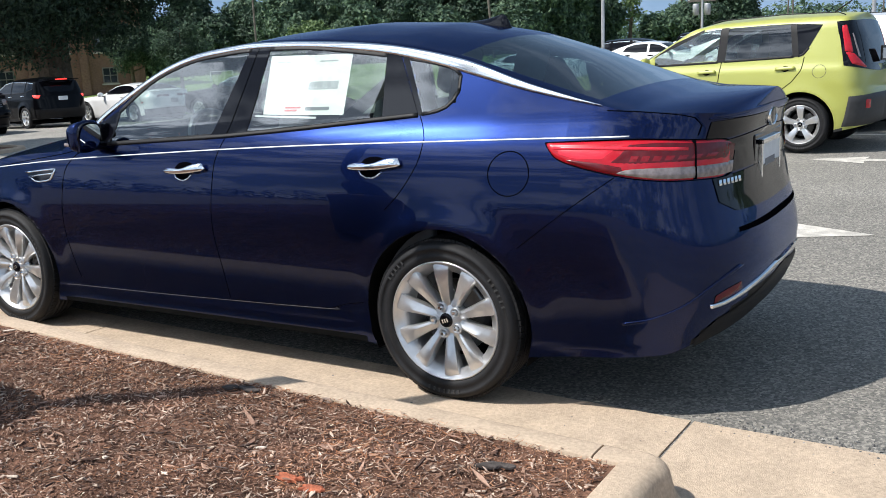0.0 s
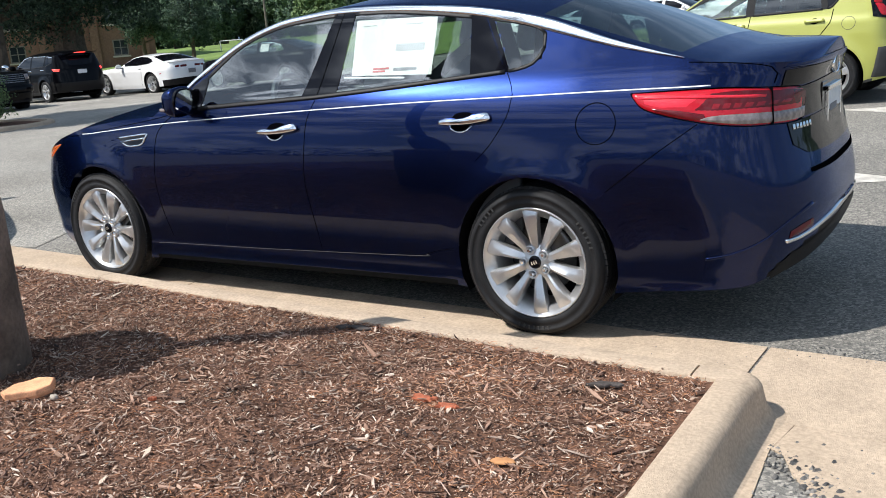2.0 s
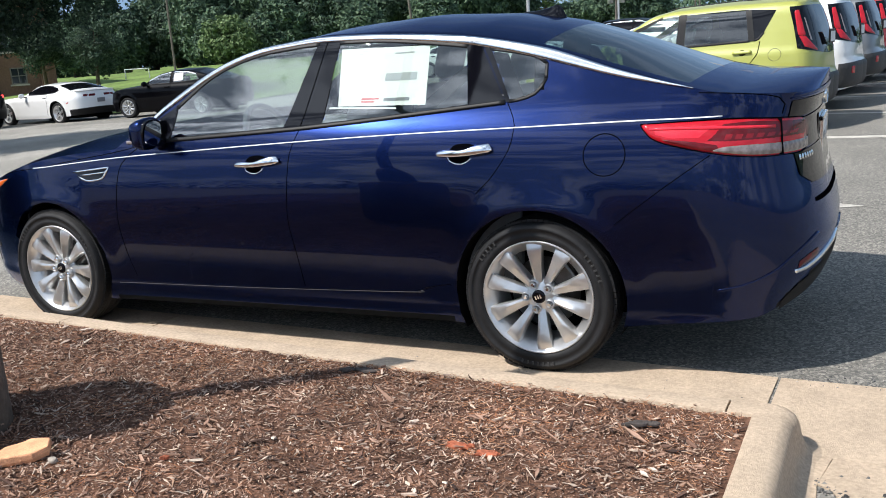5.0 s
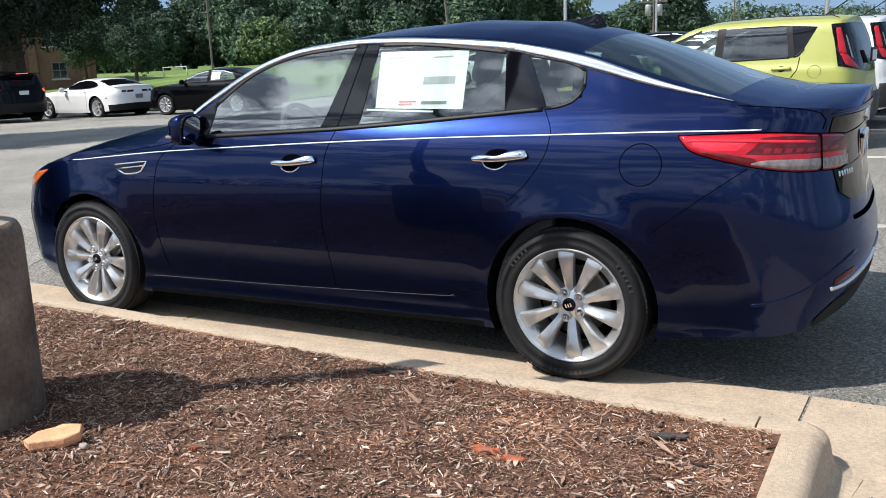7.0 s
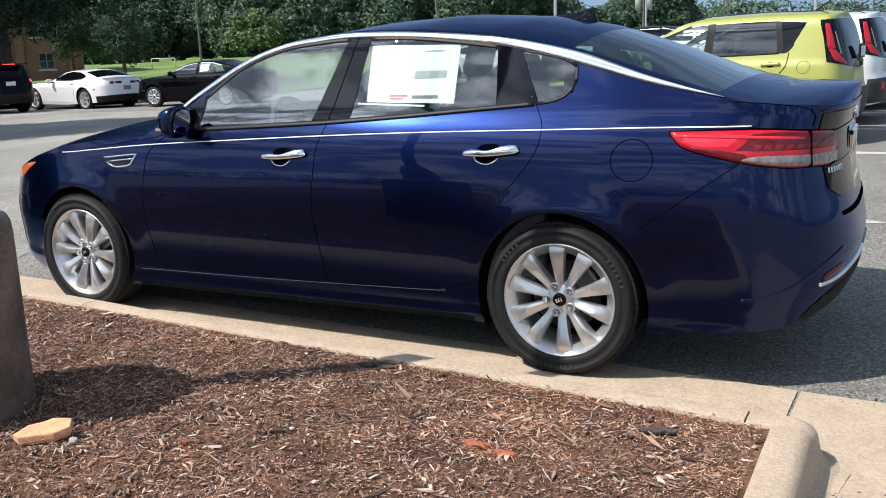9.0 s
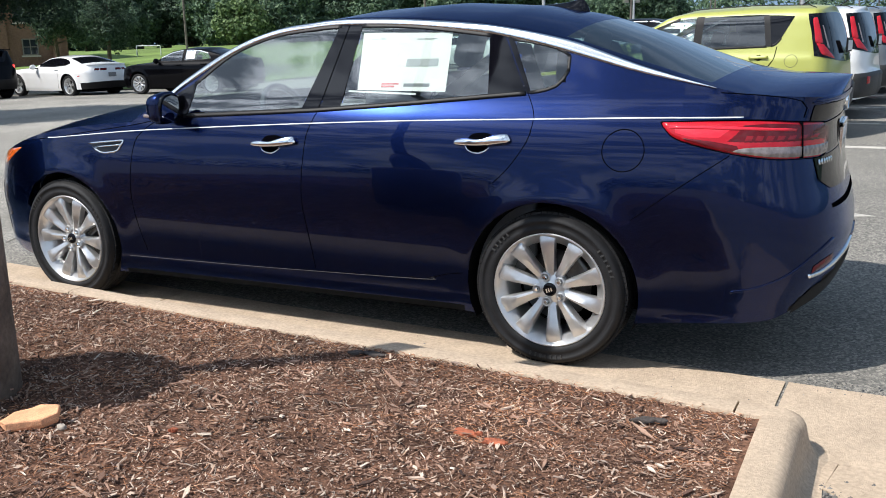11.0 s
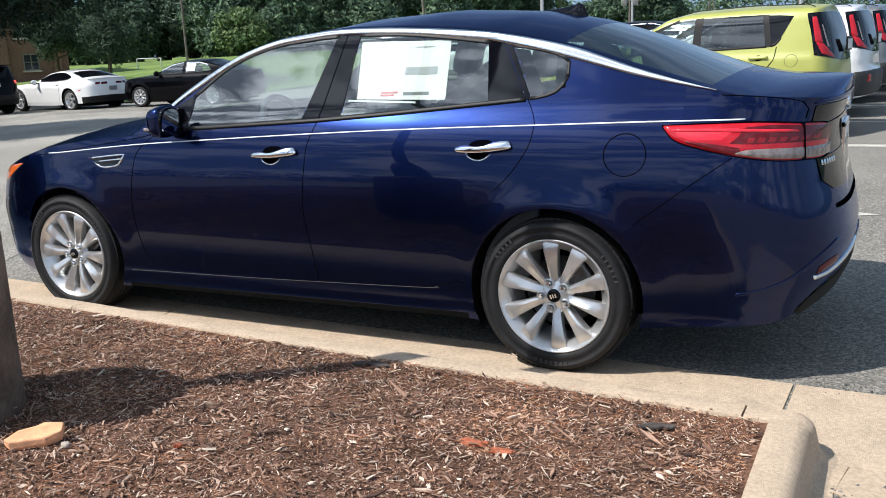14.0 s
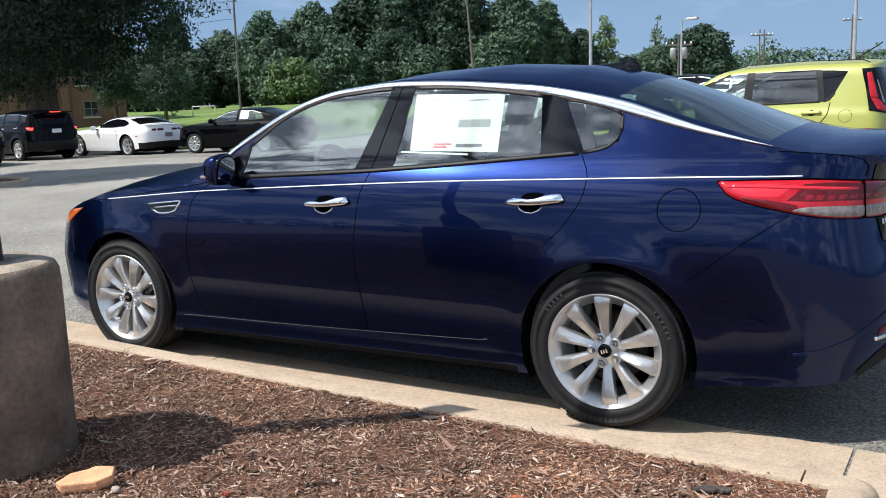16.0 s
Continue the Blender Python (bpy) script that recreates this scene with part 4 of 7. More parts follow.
def cabin(car, S):
    """Seats, dashboard, wheel and shelf, and dark bands that stand in for a reflection."""
    for y in (-0.38, 0.38):
        seat(car, -1.13, y, 0.62, 1.0, M["cloth"])
        seat(car, -0.38, y * 0.95, 0.66, 0.92, M["cloth"])
    bm = bmesh.new()
    box(bm, -2.15, -1.72, -0.70, 0.70, 0.70, 0.985, 0.06)
    part("dashboard", bm, M["seat_dark"], car, smooth=True)
    bm = bmesh.new()
    box(bm, 0.02, 0.78, -0.74, 0.74, 1.055, 1.085, 0.012)
    part("parcel_shelf", bm, M["seat_dark"], car)
    bm = bmesh.new()
    ring = [Vector((0, 0.185 * math.cos(a), 0.185 * math.sin(a))) for a in np.linspace(0, 2 * math.pi, 33)]
    m = Matrix.Translation((-1.66, -0.38, 0.975)) @ Matrix.Rotation(radians(-24), 4, "Y")
    tube(bm, [m @ p for p in ring[:-1]] + [m @ ring[0]], 0.016, 8)
    sw = part("steering_wheel", bm, M["alloy_dark"], car, smooth=True)
    bm = bmesh.new()
    box(bm, -0.02, 0.03, -0.17, 0.17, -0.02, 0.02, 0.008, m)
    box(bm, -0.03, 0.03, -0.06, 0.06, -0.06, 0.06, 0.015, m)
    part("wheel_hub", bm, M["seat_dark"], sw)
    for side in (-1, 1):
        bm = bmesh.new()
        box(bm, -2.2, -0.1, 0.76, 0.80, 0.35, 1.0, 0.01, Matrix.Diagonal((1, side, 1, 1)))
        part("door_card", bm, M["seat_dark"], car)
        # dark band across the rear side glass, painting a reflection seen in it
        vs = []
        for x, z in ((-0.31, 1.33), (-0.42, 1.25), (-0.56, 1.14), (-0.68, 1.04)):
            p = S.on(x, z, -0.07)
            vs += [(p.x, p.y * side, p.z + 0.034), (p.x, p.y * side, p.z - 0.034)]
        raw("seat_belt", vs, [(2 * k, 2 * k + 1, 2 * k + 3, 2 * k + 2) for k in range(3)], M["dark_band"], car)


def seat(root, x, y, z, k, mat, head=True):
    """A car seat: base, back and head rest."""
    s = new("seat")
    s.parent = root
    s.matrix_basis = Matrix.Translation((x, y, z))
    bm = bmesh.new()
    box(bm, -0.50 * k, 0.02, -0.25 * k, 0.25 * k, -0.12, 0.02, 0.05)
    part("seat_cushion", bm, mat, s, smooth=True)
    bm = bmesh.new()
    box(bm, -0.07, 0.07, -0.25 * k, 0.25 * k, 0.0, 0.60 * k, 0.055, Matrix.Rotation(radians(18), 4, "Y"))
    part("seat_back", bm, mat, s, smooth=True)
    if head:
        bm = bmesh.new()
        box(bm, -0.05, 0.05, -0.13, 0.13, 0.62 * k, 0.84 * k, 0.045, Matrix.Rotation(radians(16), 4, "Y"))
        part("head_rest", bm, mat, s, smooth=True)
    return s


blue_sedan()


# ---------------------------------------------------------------- ground
def chips_material(name, stops, rough=0.9, bump=0.4):
    """Colour picked piece by piece, with grain."""
    m = material(name, (0.1, 0.06, 0.04), rough, bump=bump, bscale=260)
    n, l = m.node_tree.nodes, m.node_tree.links
    g, r = n.new("ShaderNodeNewGeometry"), n.new("ShaderNodeValToRGB")
    r.color_ramp.interpolation = "LINEAR"
    el = r.color_ramp.elements
    while len(el) < len(stops):
        el.new(0.5)
    for e_, (p, c) in zip(el, stops):
        e_.position, e_.color = p, (*c, 1)
    tc, t, mx, mr = n.new("ShaderNodeTexCoord"), n.new("ShaderNodeTexNoise"), n.new("ShaderNodeMix"), n.new("ShaderNodeMapRange")
    t.inputs["Scale"].default_value = 120
    mr.inputs[3].default_value, mr.inputs[4].default_value = 0.65, 1.35
    big, bmr, bmx = n.new("ShaderNodeTexNoise"), n.new("ShaderNodeMapRange"), n.new("ShaderNodeMix")
    big.inputs["Scale"].default_value, big.inputs["Detail"].default_value = 3.4, 5.0
    bmr.inputs[1].default_value, bmr.inputs[2].default_value, bmr.inputs[3].default_value, bmr.inputs[4].default_value = 0.35, 0.65, 0.68, 1.22
    bmx.data_type, bmx.blend_type = "RGBA", "MULTIPLY"
    bmx.inputs[0].default_value = 1.0
    l.new(tc.outputs["Object"], big.inputs["Vector"])
    l.new(big.outputs["Fac"], bmr.inputs[0])
    l.new(bmr.outputs[0], bmx.inputs[7])
    mx.data_type, mx.blend_type = "RGBA", "MULTIPLY"
    mx.inputs[0].default_value = 1.0
    l.new(tc.outputs["Object"], t.inputs["Vector"])
    l.new(t.outputs["Fac"], mr.inputs[0])
    l.new(g.outputs["Random Per Island"], r.inputs[0])
    l.new(r.outputs[0], mx.inputs[6])
    l.new(mr.outputs[0], mx.inputs[7])
    l.new(mx.outputs[2], bmx.inputs[6])
    l.new(bmx.outputs[2], n["Principled BSDF"].inputs["Base Color"])
    return m


def asphalt_material(name="asphalt", k=1.0):
    m = material(name, (0.2, 0.2, 0.19), 0.88, bump=0.55, bscale=130, spec=0.3)
    n, l = m.node_tree.nodes, m.node_tree.links
    p, tc = n["Principled BSDF"], n["Texture Coordinate"] if "Texture Coordinate" in n else n.new("ShaderNodeTexCoord")
    v, r = n.new("ShaderNodeTexVoronoi"), n.new("ShaderNodeValToRGB")
    v.inputs["Scale"].default_value = 95
    el = r.color_ramp.elements
    el[0].position, el[0].color = 0.0, (0.082, 0.081, 0.078, 1)
    el[1].position, el[1].color = 1.0, (0.38, 0.352, 0.305, 1)
    mid = el.new(0.55)
    mid.color = (0.192, 0.182, 0.162, 1)
    t = n.new("ShaderNodeTexNoise")
    t.inputs["Scale"].default_value, t.inputs["Detail"].default_value = 0.5, 8
    mr, mx = n.new("ShaderNodeMapRange"), n.new("ShaderNodeMix")
    mr.inputs[1].default_value, mr.inputs[2].default_value, mr.inputs[3].default_value, mr.inputs[4].default_value = 0.3, 0.7, 0.80, 1.25
    mx.data_type, mx.blend_type = "RGBA", "MULTIPLY"
    mx.inputs[0].default_value = 1.0
    l.new(tc.outputs["Object"], v.inputs["Vector"])
    l.new(tc.outputs["Object"], t.inputs["Vector"])
    l.new(v.outputs["Color"], r.inputs[0])
    l.new(t.outputs["Fac"], mr.inputs[0])
    l.new(r.outputs[0], mx.inputs[6])
    l.new(mr.outputs[0], mx.inputs[7])
    l.new(mx.outputs[2], p.inputs["Base Color"])
    for e_ in el:
        e_.color = (e_.color[0] * k, e_.color[1] * k, e_.color[2] * k, 1)
    return m


asphalt = asphalt_material("asphalt", 1.05)
pale_asphalt = asphalt_material("bleached_asphalt", 1.34)
concrete = material("concrete", (0.475, 0.372, 0.274), 0.94, vary=0.10, scale=6.0, fine=0.16, bump=0.45, bscale=300, spec=0.25)
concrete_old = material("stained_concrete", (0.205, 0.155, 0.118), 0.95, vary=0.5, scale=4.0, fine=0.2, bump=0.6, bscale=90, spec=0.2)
# plinth top only: a paler concrete, with sunlight put into its colour
concrete_sunlit = material("sunlit_weathered_concrete", (0.36, 0.30, 0.24), 0.95, vary=0.35, scale=7.0, fine=0.2, bump=0.5, bscale=120, spec=0.2)
soil = material("dark_soil", (0.150, 0.080, 0.053), 0.97, vary=0.45, scale=7, fine=0.5, bump=1.0, bscale=110, spec=0.15)
bark = chips_material("bark_chips", [(0.0, (0.030, 0.017, 0.013)), (0.25, (0.13, 0.069, 0.048)), (0.55, (0.30, 0.172, 0.119)), (0.78, (0.48, 0.305, 0.22)), (0.88, (0.48, 0.375, 0.305)), (0.965, (0.68, 0.52, 0.40)), (1.0, (0.90, 0.80, 0.68))])
flakes = chips_material("wood_flakes", [(0.0, (0.10, 0.055, 0.040)), (0.35, (0.27, 0.155, 0.105)), (0.65, (0.44, 0.275, 0.19)), (0.85, (0.46, 0.36, 0.29)), (0.96, (0.62, 0.47, 0.36)), (1.0, (0.82, 0.70, 0.58))])
straw = chips_material("straw_fibres", [(0.0, (0.24, 0.095, 0.045)), (0.5, (0.44, 0.19, 0.09)), (0.85, (0.55, 0.30, 0.17)), (1.0, (0.70, 0.52, 0.38))])
gravel = chips_material("gravel", [(0.0, (0.05, 0.05, 0.05)), (0.5, (0.13, 0.125, 0.12)), (1.0, (0.3, 0.28, 0.25))])
grass_m = material("grass", (0.135, 0.205, 0.042), 0.9, vary=0.3, scale=0.25, fine=0.3, bump=0.5, bscale=8)
line_paint = material("worn_line_paint", (0.50, 0.47, 0.42), 0.8, vary=0.25, scale=9, fine=0.2, bump=0.3, bscale=130)
bark_wood = material("tree_bark", (0.10, 0.075, 0.055), 0.95, vary=0.4, scale=6, bump=1.0, bscale=20)


def gz(x, y):
    """The ground's height: level round the saloon, then a gentle fall to the road and rise over the car park."""
    return 0.018 * min(max(0.0, y - 2.0), 130) + 0.0155 * max(min(0.0, x + 4.5), -85) - 0.17 * min(1.0, max(0.0, (-8.0 - x) / 10.0)) * min(1.0, max(0.0, (y - 14.5) / 4.0)) * min(1.0, max(0.0, (60.0 - y) / 20.0))


def gf(x, y):
    """The grass field rises a little behind the road."""
    return gz(x, y) + 0.035 * min(max(0.0, y - 28.0), 34.0) * min(1.0, max(0.0, (-21.0 - x) / 12.0))


def sheet(name, xs, ys, z, mat, label, cat, kind="structure", keep=None):
    n = len(ys)
    vs = [(x, y, z(x, y)) for x in xs for y in ys]
    fs = [(i * n + j, (i + 1) * n + j, (i + 1) * n + j + 1, i * n + j + 1) for i in range(len(xs) - 1) for j in range(n - 1)
          if keep is None or keep((xs[i] + xs[i + 1]) / 2, (ys[j] + ys[j + 1]) / 2)]
    return tagged(raw(name, vs, fs, mat), label, cat, kind=kind)


_fx = sorted(set([-900, -500, -250, -150] + list(range(-90, 40, 6)) + [-4.5, 60, 100, 200, 500, 900]))
_fy = sorted(set([-900, -400, -150, -60, -20, 0, 2.0] + list(range(4, 134, 6)) + [132, 160, 250, 500, 900]))
sheet("ground", _fx, _fy, gz, asphalt, "worn grey asphalt of the car park", "asphalt")


def road():
    """The bleached road that runs past the bed towards the field."""
    ys = np.linspace(0.45, 27.0, 40)
    vs, fs = [], []
    for y in ys:
        edge = -4.25 - 0.52 * (y - 0.45)
        for t in np.linspace(0, 1, 14):
            x = -75 + (edge + 75) * t
            vs.append((x, y, gz(x, y) + 0.005))
    for i in range(39):
        for j in range(13):
            fs.append((i * 14 + j, i * 14 + j + 1, i * 14 + 15 + j, i * 14 + 14 + j))
    tagged(raw("road", vs, fs, pale_asphalt), "sun-bleached grey road surface", "road", kind="structure")


road()


def kerb_z(x):
    return 0.168 - 0.02 * max(-4.0, min(x, 0.92))


def mulch_z(x, y):
    edge = max(0.0, min(-y - 0.53, 0.91 - x))
    p = 0.11 - 0.04 * max(x, -4) - 0.06 * max(y, -4)
    p += (kerb_z(x) - 0.010 - p) * math.exp(-edge / 0.10)
    return p + 0.010 * noise.noise((x * 5, y * 5, 0)) * min(1.0, edge * 6) + 0.005 * noise.noise((x * 17, y * 17, 3))


sheet("mulch_bed", np.concatenate([np.linspace(-4.75, -3.3, 8)[:-1], np.linspace(-3.3, 0.925, 150)]), np.concatenate([np.linspace(-9, -2.8, 12)[:-1], np.linspace(-2.8, -0.50, 90)]), mulch_z, soil, "dark brown mulch bed inside the kerb", "mulch bed")


def scatter(name, count, seed, size, mat, label, area, lift=0.004, tilt=0.42, density=None):
    """Many small pieces lying on the bed, joined as stuff."""
    rng = np.random.default_rng(seed)
    vs, fs = [], []
    k = 0
    while k < count:
        x, y = rng.uniform(area[0], area[1]), rng.uniform(area[2], area[3])
        if y > -0.53 or x > 0.905 or (density and rng.random() > density(x, y)):
            continue
        k += 1
        l, w, h = size(rng)
        yaw, pit, rol = rng.uniform(0, math.pi), rng.normal(0, tilt), rng.normal(0, tilt)
        R = (Matrix.Rotation(yaw, 3, "Z") @ Matrix.Rotation(pit, 3, "Y") @ Matrix.Rotation(rol, 3, "X"))
        z = mulch_z(x, y) + lift + abs(pit) * l * 0.30
        j = len(vs)
        # a ragged splinter: kite-shaped, or a strip with torn ends
        if rng.random() < 0.55:
            m0, m1, e0, e1 = rng.uniform(-0.5, 0.5, 4)
            ends = ((-1, 0.6 * e0), (m0, -1.25), (1, 0.6 * e1), (m1, 1.25))
        else:
            t, u, k0, k1 = rng.uniform(0.15, 1.0), rng.uniform(0.35, 1.0), rng.uniform(-0.45, 0.45), rng.uniform(-0.45, 0.45)
            ends = ((-1 + k0, -u), (1 + k1, -t), (1 - k1, t), (-1 - k0, u))
        for c in (-1, 1):
            for a, b in ends:
                v = R @ Vector((a * l / 2, b * w / 2, c * h / 2))
                vs.append((x + v.x, y + v.y, z + v.z))
        fs += [(j + 4, j + 5, j + 6, j + 7), (j, j + 1, j + 5, j + 4), (j + 1, j + 2, j + 6, j + 5), (j + 2, j + 3, j + 7, j + 6), (j + 3, j, j + 4, j + 7)]
    ob = raw(name, vs, fs, mat, smooth=False)
    return tagged(ob, label, name.replace("_", " "), kind="stuff")


NEAR = (-3.1, 0.9, -2.75, -0.52)
patchy = lambda x, y: min(1.0, max(0.0, 0.12 + 1.3 * noise.noise((x * 2.3, y * 2.3, 7))) + 0.75 * math.exp((y + 0.53) / 0.16) + 0.5 * math.exp((x - 0.90) / 0.35))
scatter("bark_chips", 92000, 3, lambda r: (0.003 + r.gamma(1.05, 0.0062), 0.0012 + r.gamma(1.2, 0.0013), r.uniform(0.0008, 0.0030)), bark, "brown and tan bark chips strewn over the bed", NEAR)
scatter("bark_chips", 900, 5, lambda r: (r.uniform(0.022, 0.040) + r.gamma(1.0, 0.012), r.uniform(0.004, 0.014), r.uniform(0.002, 0.006)), bark, "longer bark splinters strewn over the bed", NEAR, 0.008, tilt=0.2)
scatter("bark_chips", 5000, 6, lambda r: (r.uniform(0.02, 0.06), r.uniform(0.01, 0.02), r.uniform(0.004, 0.010)), bark, "brown bark chips far along the bed", (-4.7, 0.9, -8, -0.52), 0.006, density=lambda x, y: 0.0 if x > -3.1 and y > -2.75 else 1.0)
scatter("bark_flakes", 7500, 15, lambda r: (r.uniform(0.012, 0.036), r.uniform(0.0035, 0.0095), r.uniform(0.0012, 0.0028)), flakes, "tan and grey-brown wood flakes over the bed", NEAR, 0.007, tilt=0.30)
scatter("straw_fibres", 8000, 8, lambda r: (r.uniform(0.008, 0.034), r.uniform(0.0009, 0.0020), 0.0012), straw, "reddish straw fibres among the bark chips", NEAR, 0.010, tilt=0.25, density=patchy)


def chunk(name, x, y, l, w, h, yaw, mat, label, cat, seed, lift=0.0, rough=0.25):
    """An irregular flat lump lying on the bed."""
    rng = np.random.default_rng(seed)
    bm = bmesh.new()
    n = 18
    rings = []
    for zz, k in ((-0.5, 0.80), (-0.15, 1.0), (0.25, 0.97), (0.5, 0.80)):
        ring = []
        for i in range(n):
            a = 2 * math.pi * i / n
            q = np.random.default_rng(seed + i).uniform(1 - rough, 1 + rough * 0.3) * k
            ring.append(bm.verts.new((l / 2 * math.cos(a) * q, w / 2 * math.sin(a) * q, zz * h + rng.normal(0, h * 0.07))))
        rings.append(ring)
    for a, b in zip(rings, rings[1:]):
        for i in range(n):
            bm.faces.new((a[i], a[(i + 1) % n], b[(i + 1) % n], b[i]))
    c = bm.verts.new((0, 0, 0.54 * h))
    for i in range(n):
        bm.faces.new((rings[-1][i], rings[-1][(i + 1) % n], c))
    bm.faces.new(rings[0][::-1])
    ob = part(name, bm, mat, smooth=True, angle=40)
    ob.matrix_world = pose(x, y, mulch_z(x, y) + h * 0.35 + lift, 4, 3, yaw)
    return tagged(ob, label, cat)


tan_stone = material("tan_stone", (0.74, 0.37, 0.20), 0.9, vary=0.22, scale=22, fine=0.2, bump=0.35, bscale=160)
red_bit = material("red_brick_bits", (0.44, 0.13, 0.065), 0.95, vary=0.35, scale=40, bump=0.8, bscale=150)
dark_bark = material("dark_bark", (0.075, 0.062, 0.055), 0.9, vary=0.3, scale=40, bump=0.8, bscale=120)


def flat_stone(x, y, yaw):
    """A thin broken slab with an angular outline."""
    bm = bmesh.new()
    out = [(-0.084, -0.020), (-0.062, -0.046), (0.040, -0.047), (0.080, -0.014), (0.074, 0.040), (0.018, 0.050), (-0.004, 0.032), (-0.055, 0.022)]
    rng = np.random.default_rng(11)
    rings = [[bm.verts.new((a * k, c * k, z + rng.normal(0, 0.0015))) for a, c in out] for z, k in ((-0.012, 0.94), (0.0, 1.0), (0.017, 0.985), (0.021, 0.94))]
    for lo, hi in zip(rings, rings[1:]):
        for i in range(len(out)):
            j = (i + 1) % len(out)
            bm.faces.new((lo[i], lo[j], hi[j], hi[i]))
    bm.faces.new(rings[-1])
    bm.faces.new(rings[0][::-1])
    ob = part("flat_stone", bm, tan_stone, smooth=False)
    ob.matrix_world = pose(x, y, mulch_z(x, y) + 0.022, 7, -3, yaw)
    tagged(ob, "flat orange-tan stone slab lying on the mulch", "stone")


flat_stone(-1.004, -1.735, 35)
for _i, (_x, _y, _s) in enumerate(((0.13, -1.11, 0.085), (0.235, -1.13, 0.080), (0.17, -1.10, 0.03), (-0.62, -1.56, 0.03))):
    chunk("brick_crumbs", _x, _y, _s, _s * 0.55, 0.012, 20 * _i, red_bit, "small heap of red brick crumbs on mulch", "brick crumbs", 20 + _i, 0.006, 0.4)
for _i, (_x, _y, _l, _w, _a) in enumerate(((0.61, -0.71, 0.10, 0.03, 15), (0.585, -0.735, 0.085, 0.028, 24), (-0.50, -0.60, 0.10, 0.035, 8), (-0.56, -0.63, 0.07, 0.03, 40))):
    chunk("bark_piece", _x, _y, _l, _w, 0.013, _a, dark_bark, "dark weathered piece of bark on mulch", "bark", 40 + _i, 0.008, 0.3)
chunk("wood_chip", 0.57, -1.39, 0.075, 0.035, 0.008, 25, material("orange_wood", (0.50, 0.24, 0.10), 0.85, vary=0.15, scale=30), "orange-brown split wood chip on the mulch", "wood chip", 60, 0.012)
for _i, (_x, _y) in enumerate(((-0.90, -1.72),)):
    chunk("pebble", _x, _y, 0.034, 0.022, 0.014, 35 * _i, material("pebble_grey", (0.36, 0.31, 0.26), 0.85, vary=0.2, scale=40), "small grey-tan pebble lying among bark chips", "pebble", 70 + _i, 0.004, 0.1)


# ---- kerb, gutter and apron
def kerb():
    k = thing("kerb", pose(0, 0, 0), "pale tan concrete kerb with rounded edge, round the bed", "kerb", kind="structure")
    arc = [(0.080 + 0.050 * math.sin(a), -0.050 + 0.052 * math.cos(a), 1) for a in np.linspace(0.1, 1.5, 9)]
    prof = [(0.0, -0.15, 0), (0.0, -0.006, 1), (0.003, -0.001, 1), (0.010, 0.001, 1), (0.045, 0.002, 1)] + arc + [(0.140, 0.055, 0), (0.150, 0.032, 0), (0.165, 0.014, 0), (0.20, 0.004, 0)]

    def segment(path):
        vs, fs = [], []
        n = len(prof)
        for x, y, dx, dy in path:
            z = kerb_z(x)
            for o, h, top in prof:
                vs.append((x + dx * o, y + dy * o, (z + h) if top else h))
        for i in range(len(path) - 1):
            for j in range(n - 1):
                fs.append((i * n + j, i * n + j + 1, (i + 1) * n + j + 1, (i + 1) * n + j))
        fs += [tuple(range(n)), tuple(range(len(vs) - n, len(vs)))[::-1]]
        ob = raw("kerb_stone", vs, fs, concrete, k)
        ob.data.set_sharp_from_angle(angle=radians(40))

    inner = lambda x: float(np.interp(x, [-9, -2.7, -1.4, -0.4, 0.92], [-0.45, -0.485, -0.52, -0.535, -0.55]))
    cuts = [-4.72, -2.27, 0.838]
    for a, b in zip(cuts, cuts[1:]):
        segment([(x, inner(x), 0.03, 1.0) for x in np.linspace(a + 0.0025, b - 0.0025, 24)])
    corner = [(x, inner(x), 0.03, 1.0) for x in np.linspace(0.8425, 0.91, 4)]
    corner += [(0.92, -0.55, math.sin(a), math.cos(a)) for a in np.linspace(0.0, math.pi / 2, 12)]
    corner += [(0.92 - 0.012 * (-0.55 - y), y, 1.0, 0.0) for y in np.linspace(-0.60, -3.0, 24)]
    # the corner's outer edge stands a little proud
    corner = [(x, y, dx * (1.0 + 0.25 * max(0.0, math.sin(2 * math.atan2(dx, max(dy, 1e-6))))), dy * (1.0 + 0.25 * max(0.0, math.sin(2 * math.atan2(dx, max(dy, 1e-6)))))) for x, y, dx, dy in corner]
    segment(corner)
    segment([(-4.75, y, -1.0, 0.0) for y in np.linspace(-9.0, -0.43, 20)])
    segment([(0.92 - 0.012 * (-0.55 - y), y, 1.0, 0.0) for y in np.linspace(-3.008, -9.0, 8)])


kerb()


def slab(name, poly, z0, z1, mat, parent, nx=1):
    bm = bmesh.new()
    lo, hi = [bm.verts.new((x, y, z0)) for x, y in poly], [bm.verts.new((x, y, z1)) for x, y in poly]
    bm.faces.new(hi)
    for i in range(len(poly)):
        j = (i + 1) % len(poly)
        bm.faces.new((lo[i], lo[j], hi[j], hi[i]))
    bmesh.ops.bevel(bm, geom=[e for e in bm.edges if e.verts[0].co.z == z1 and e.verts[1].co.z == z1], offset=0.004, segments=1, affect="EDGES")
    return part(name, bm, mat, parent)


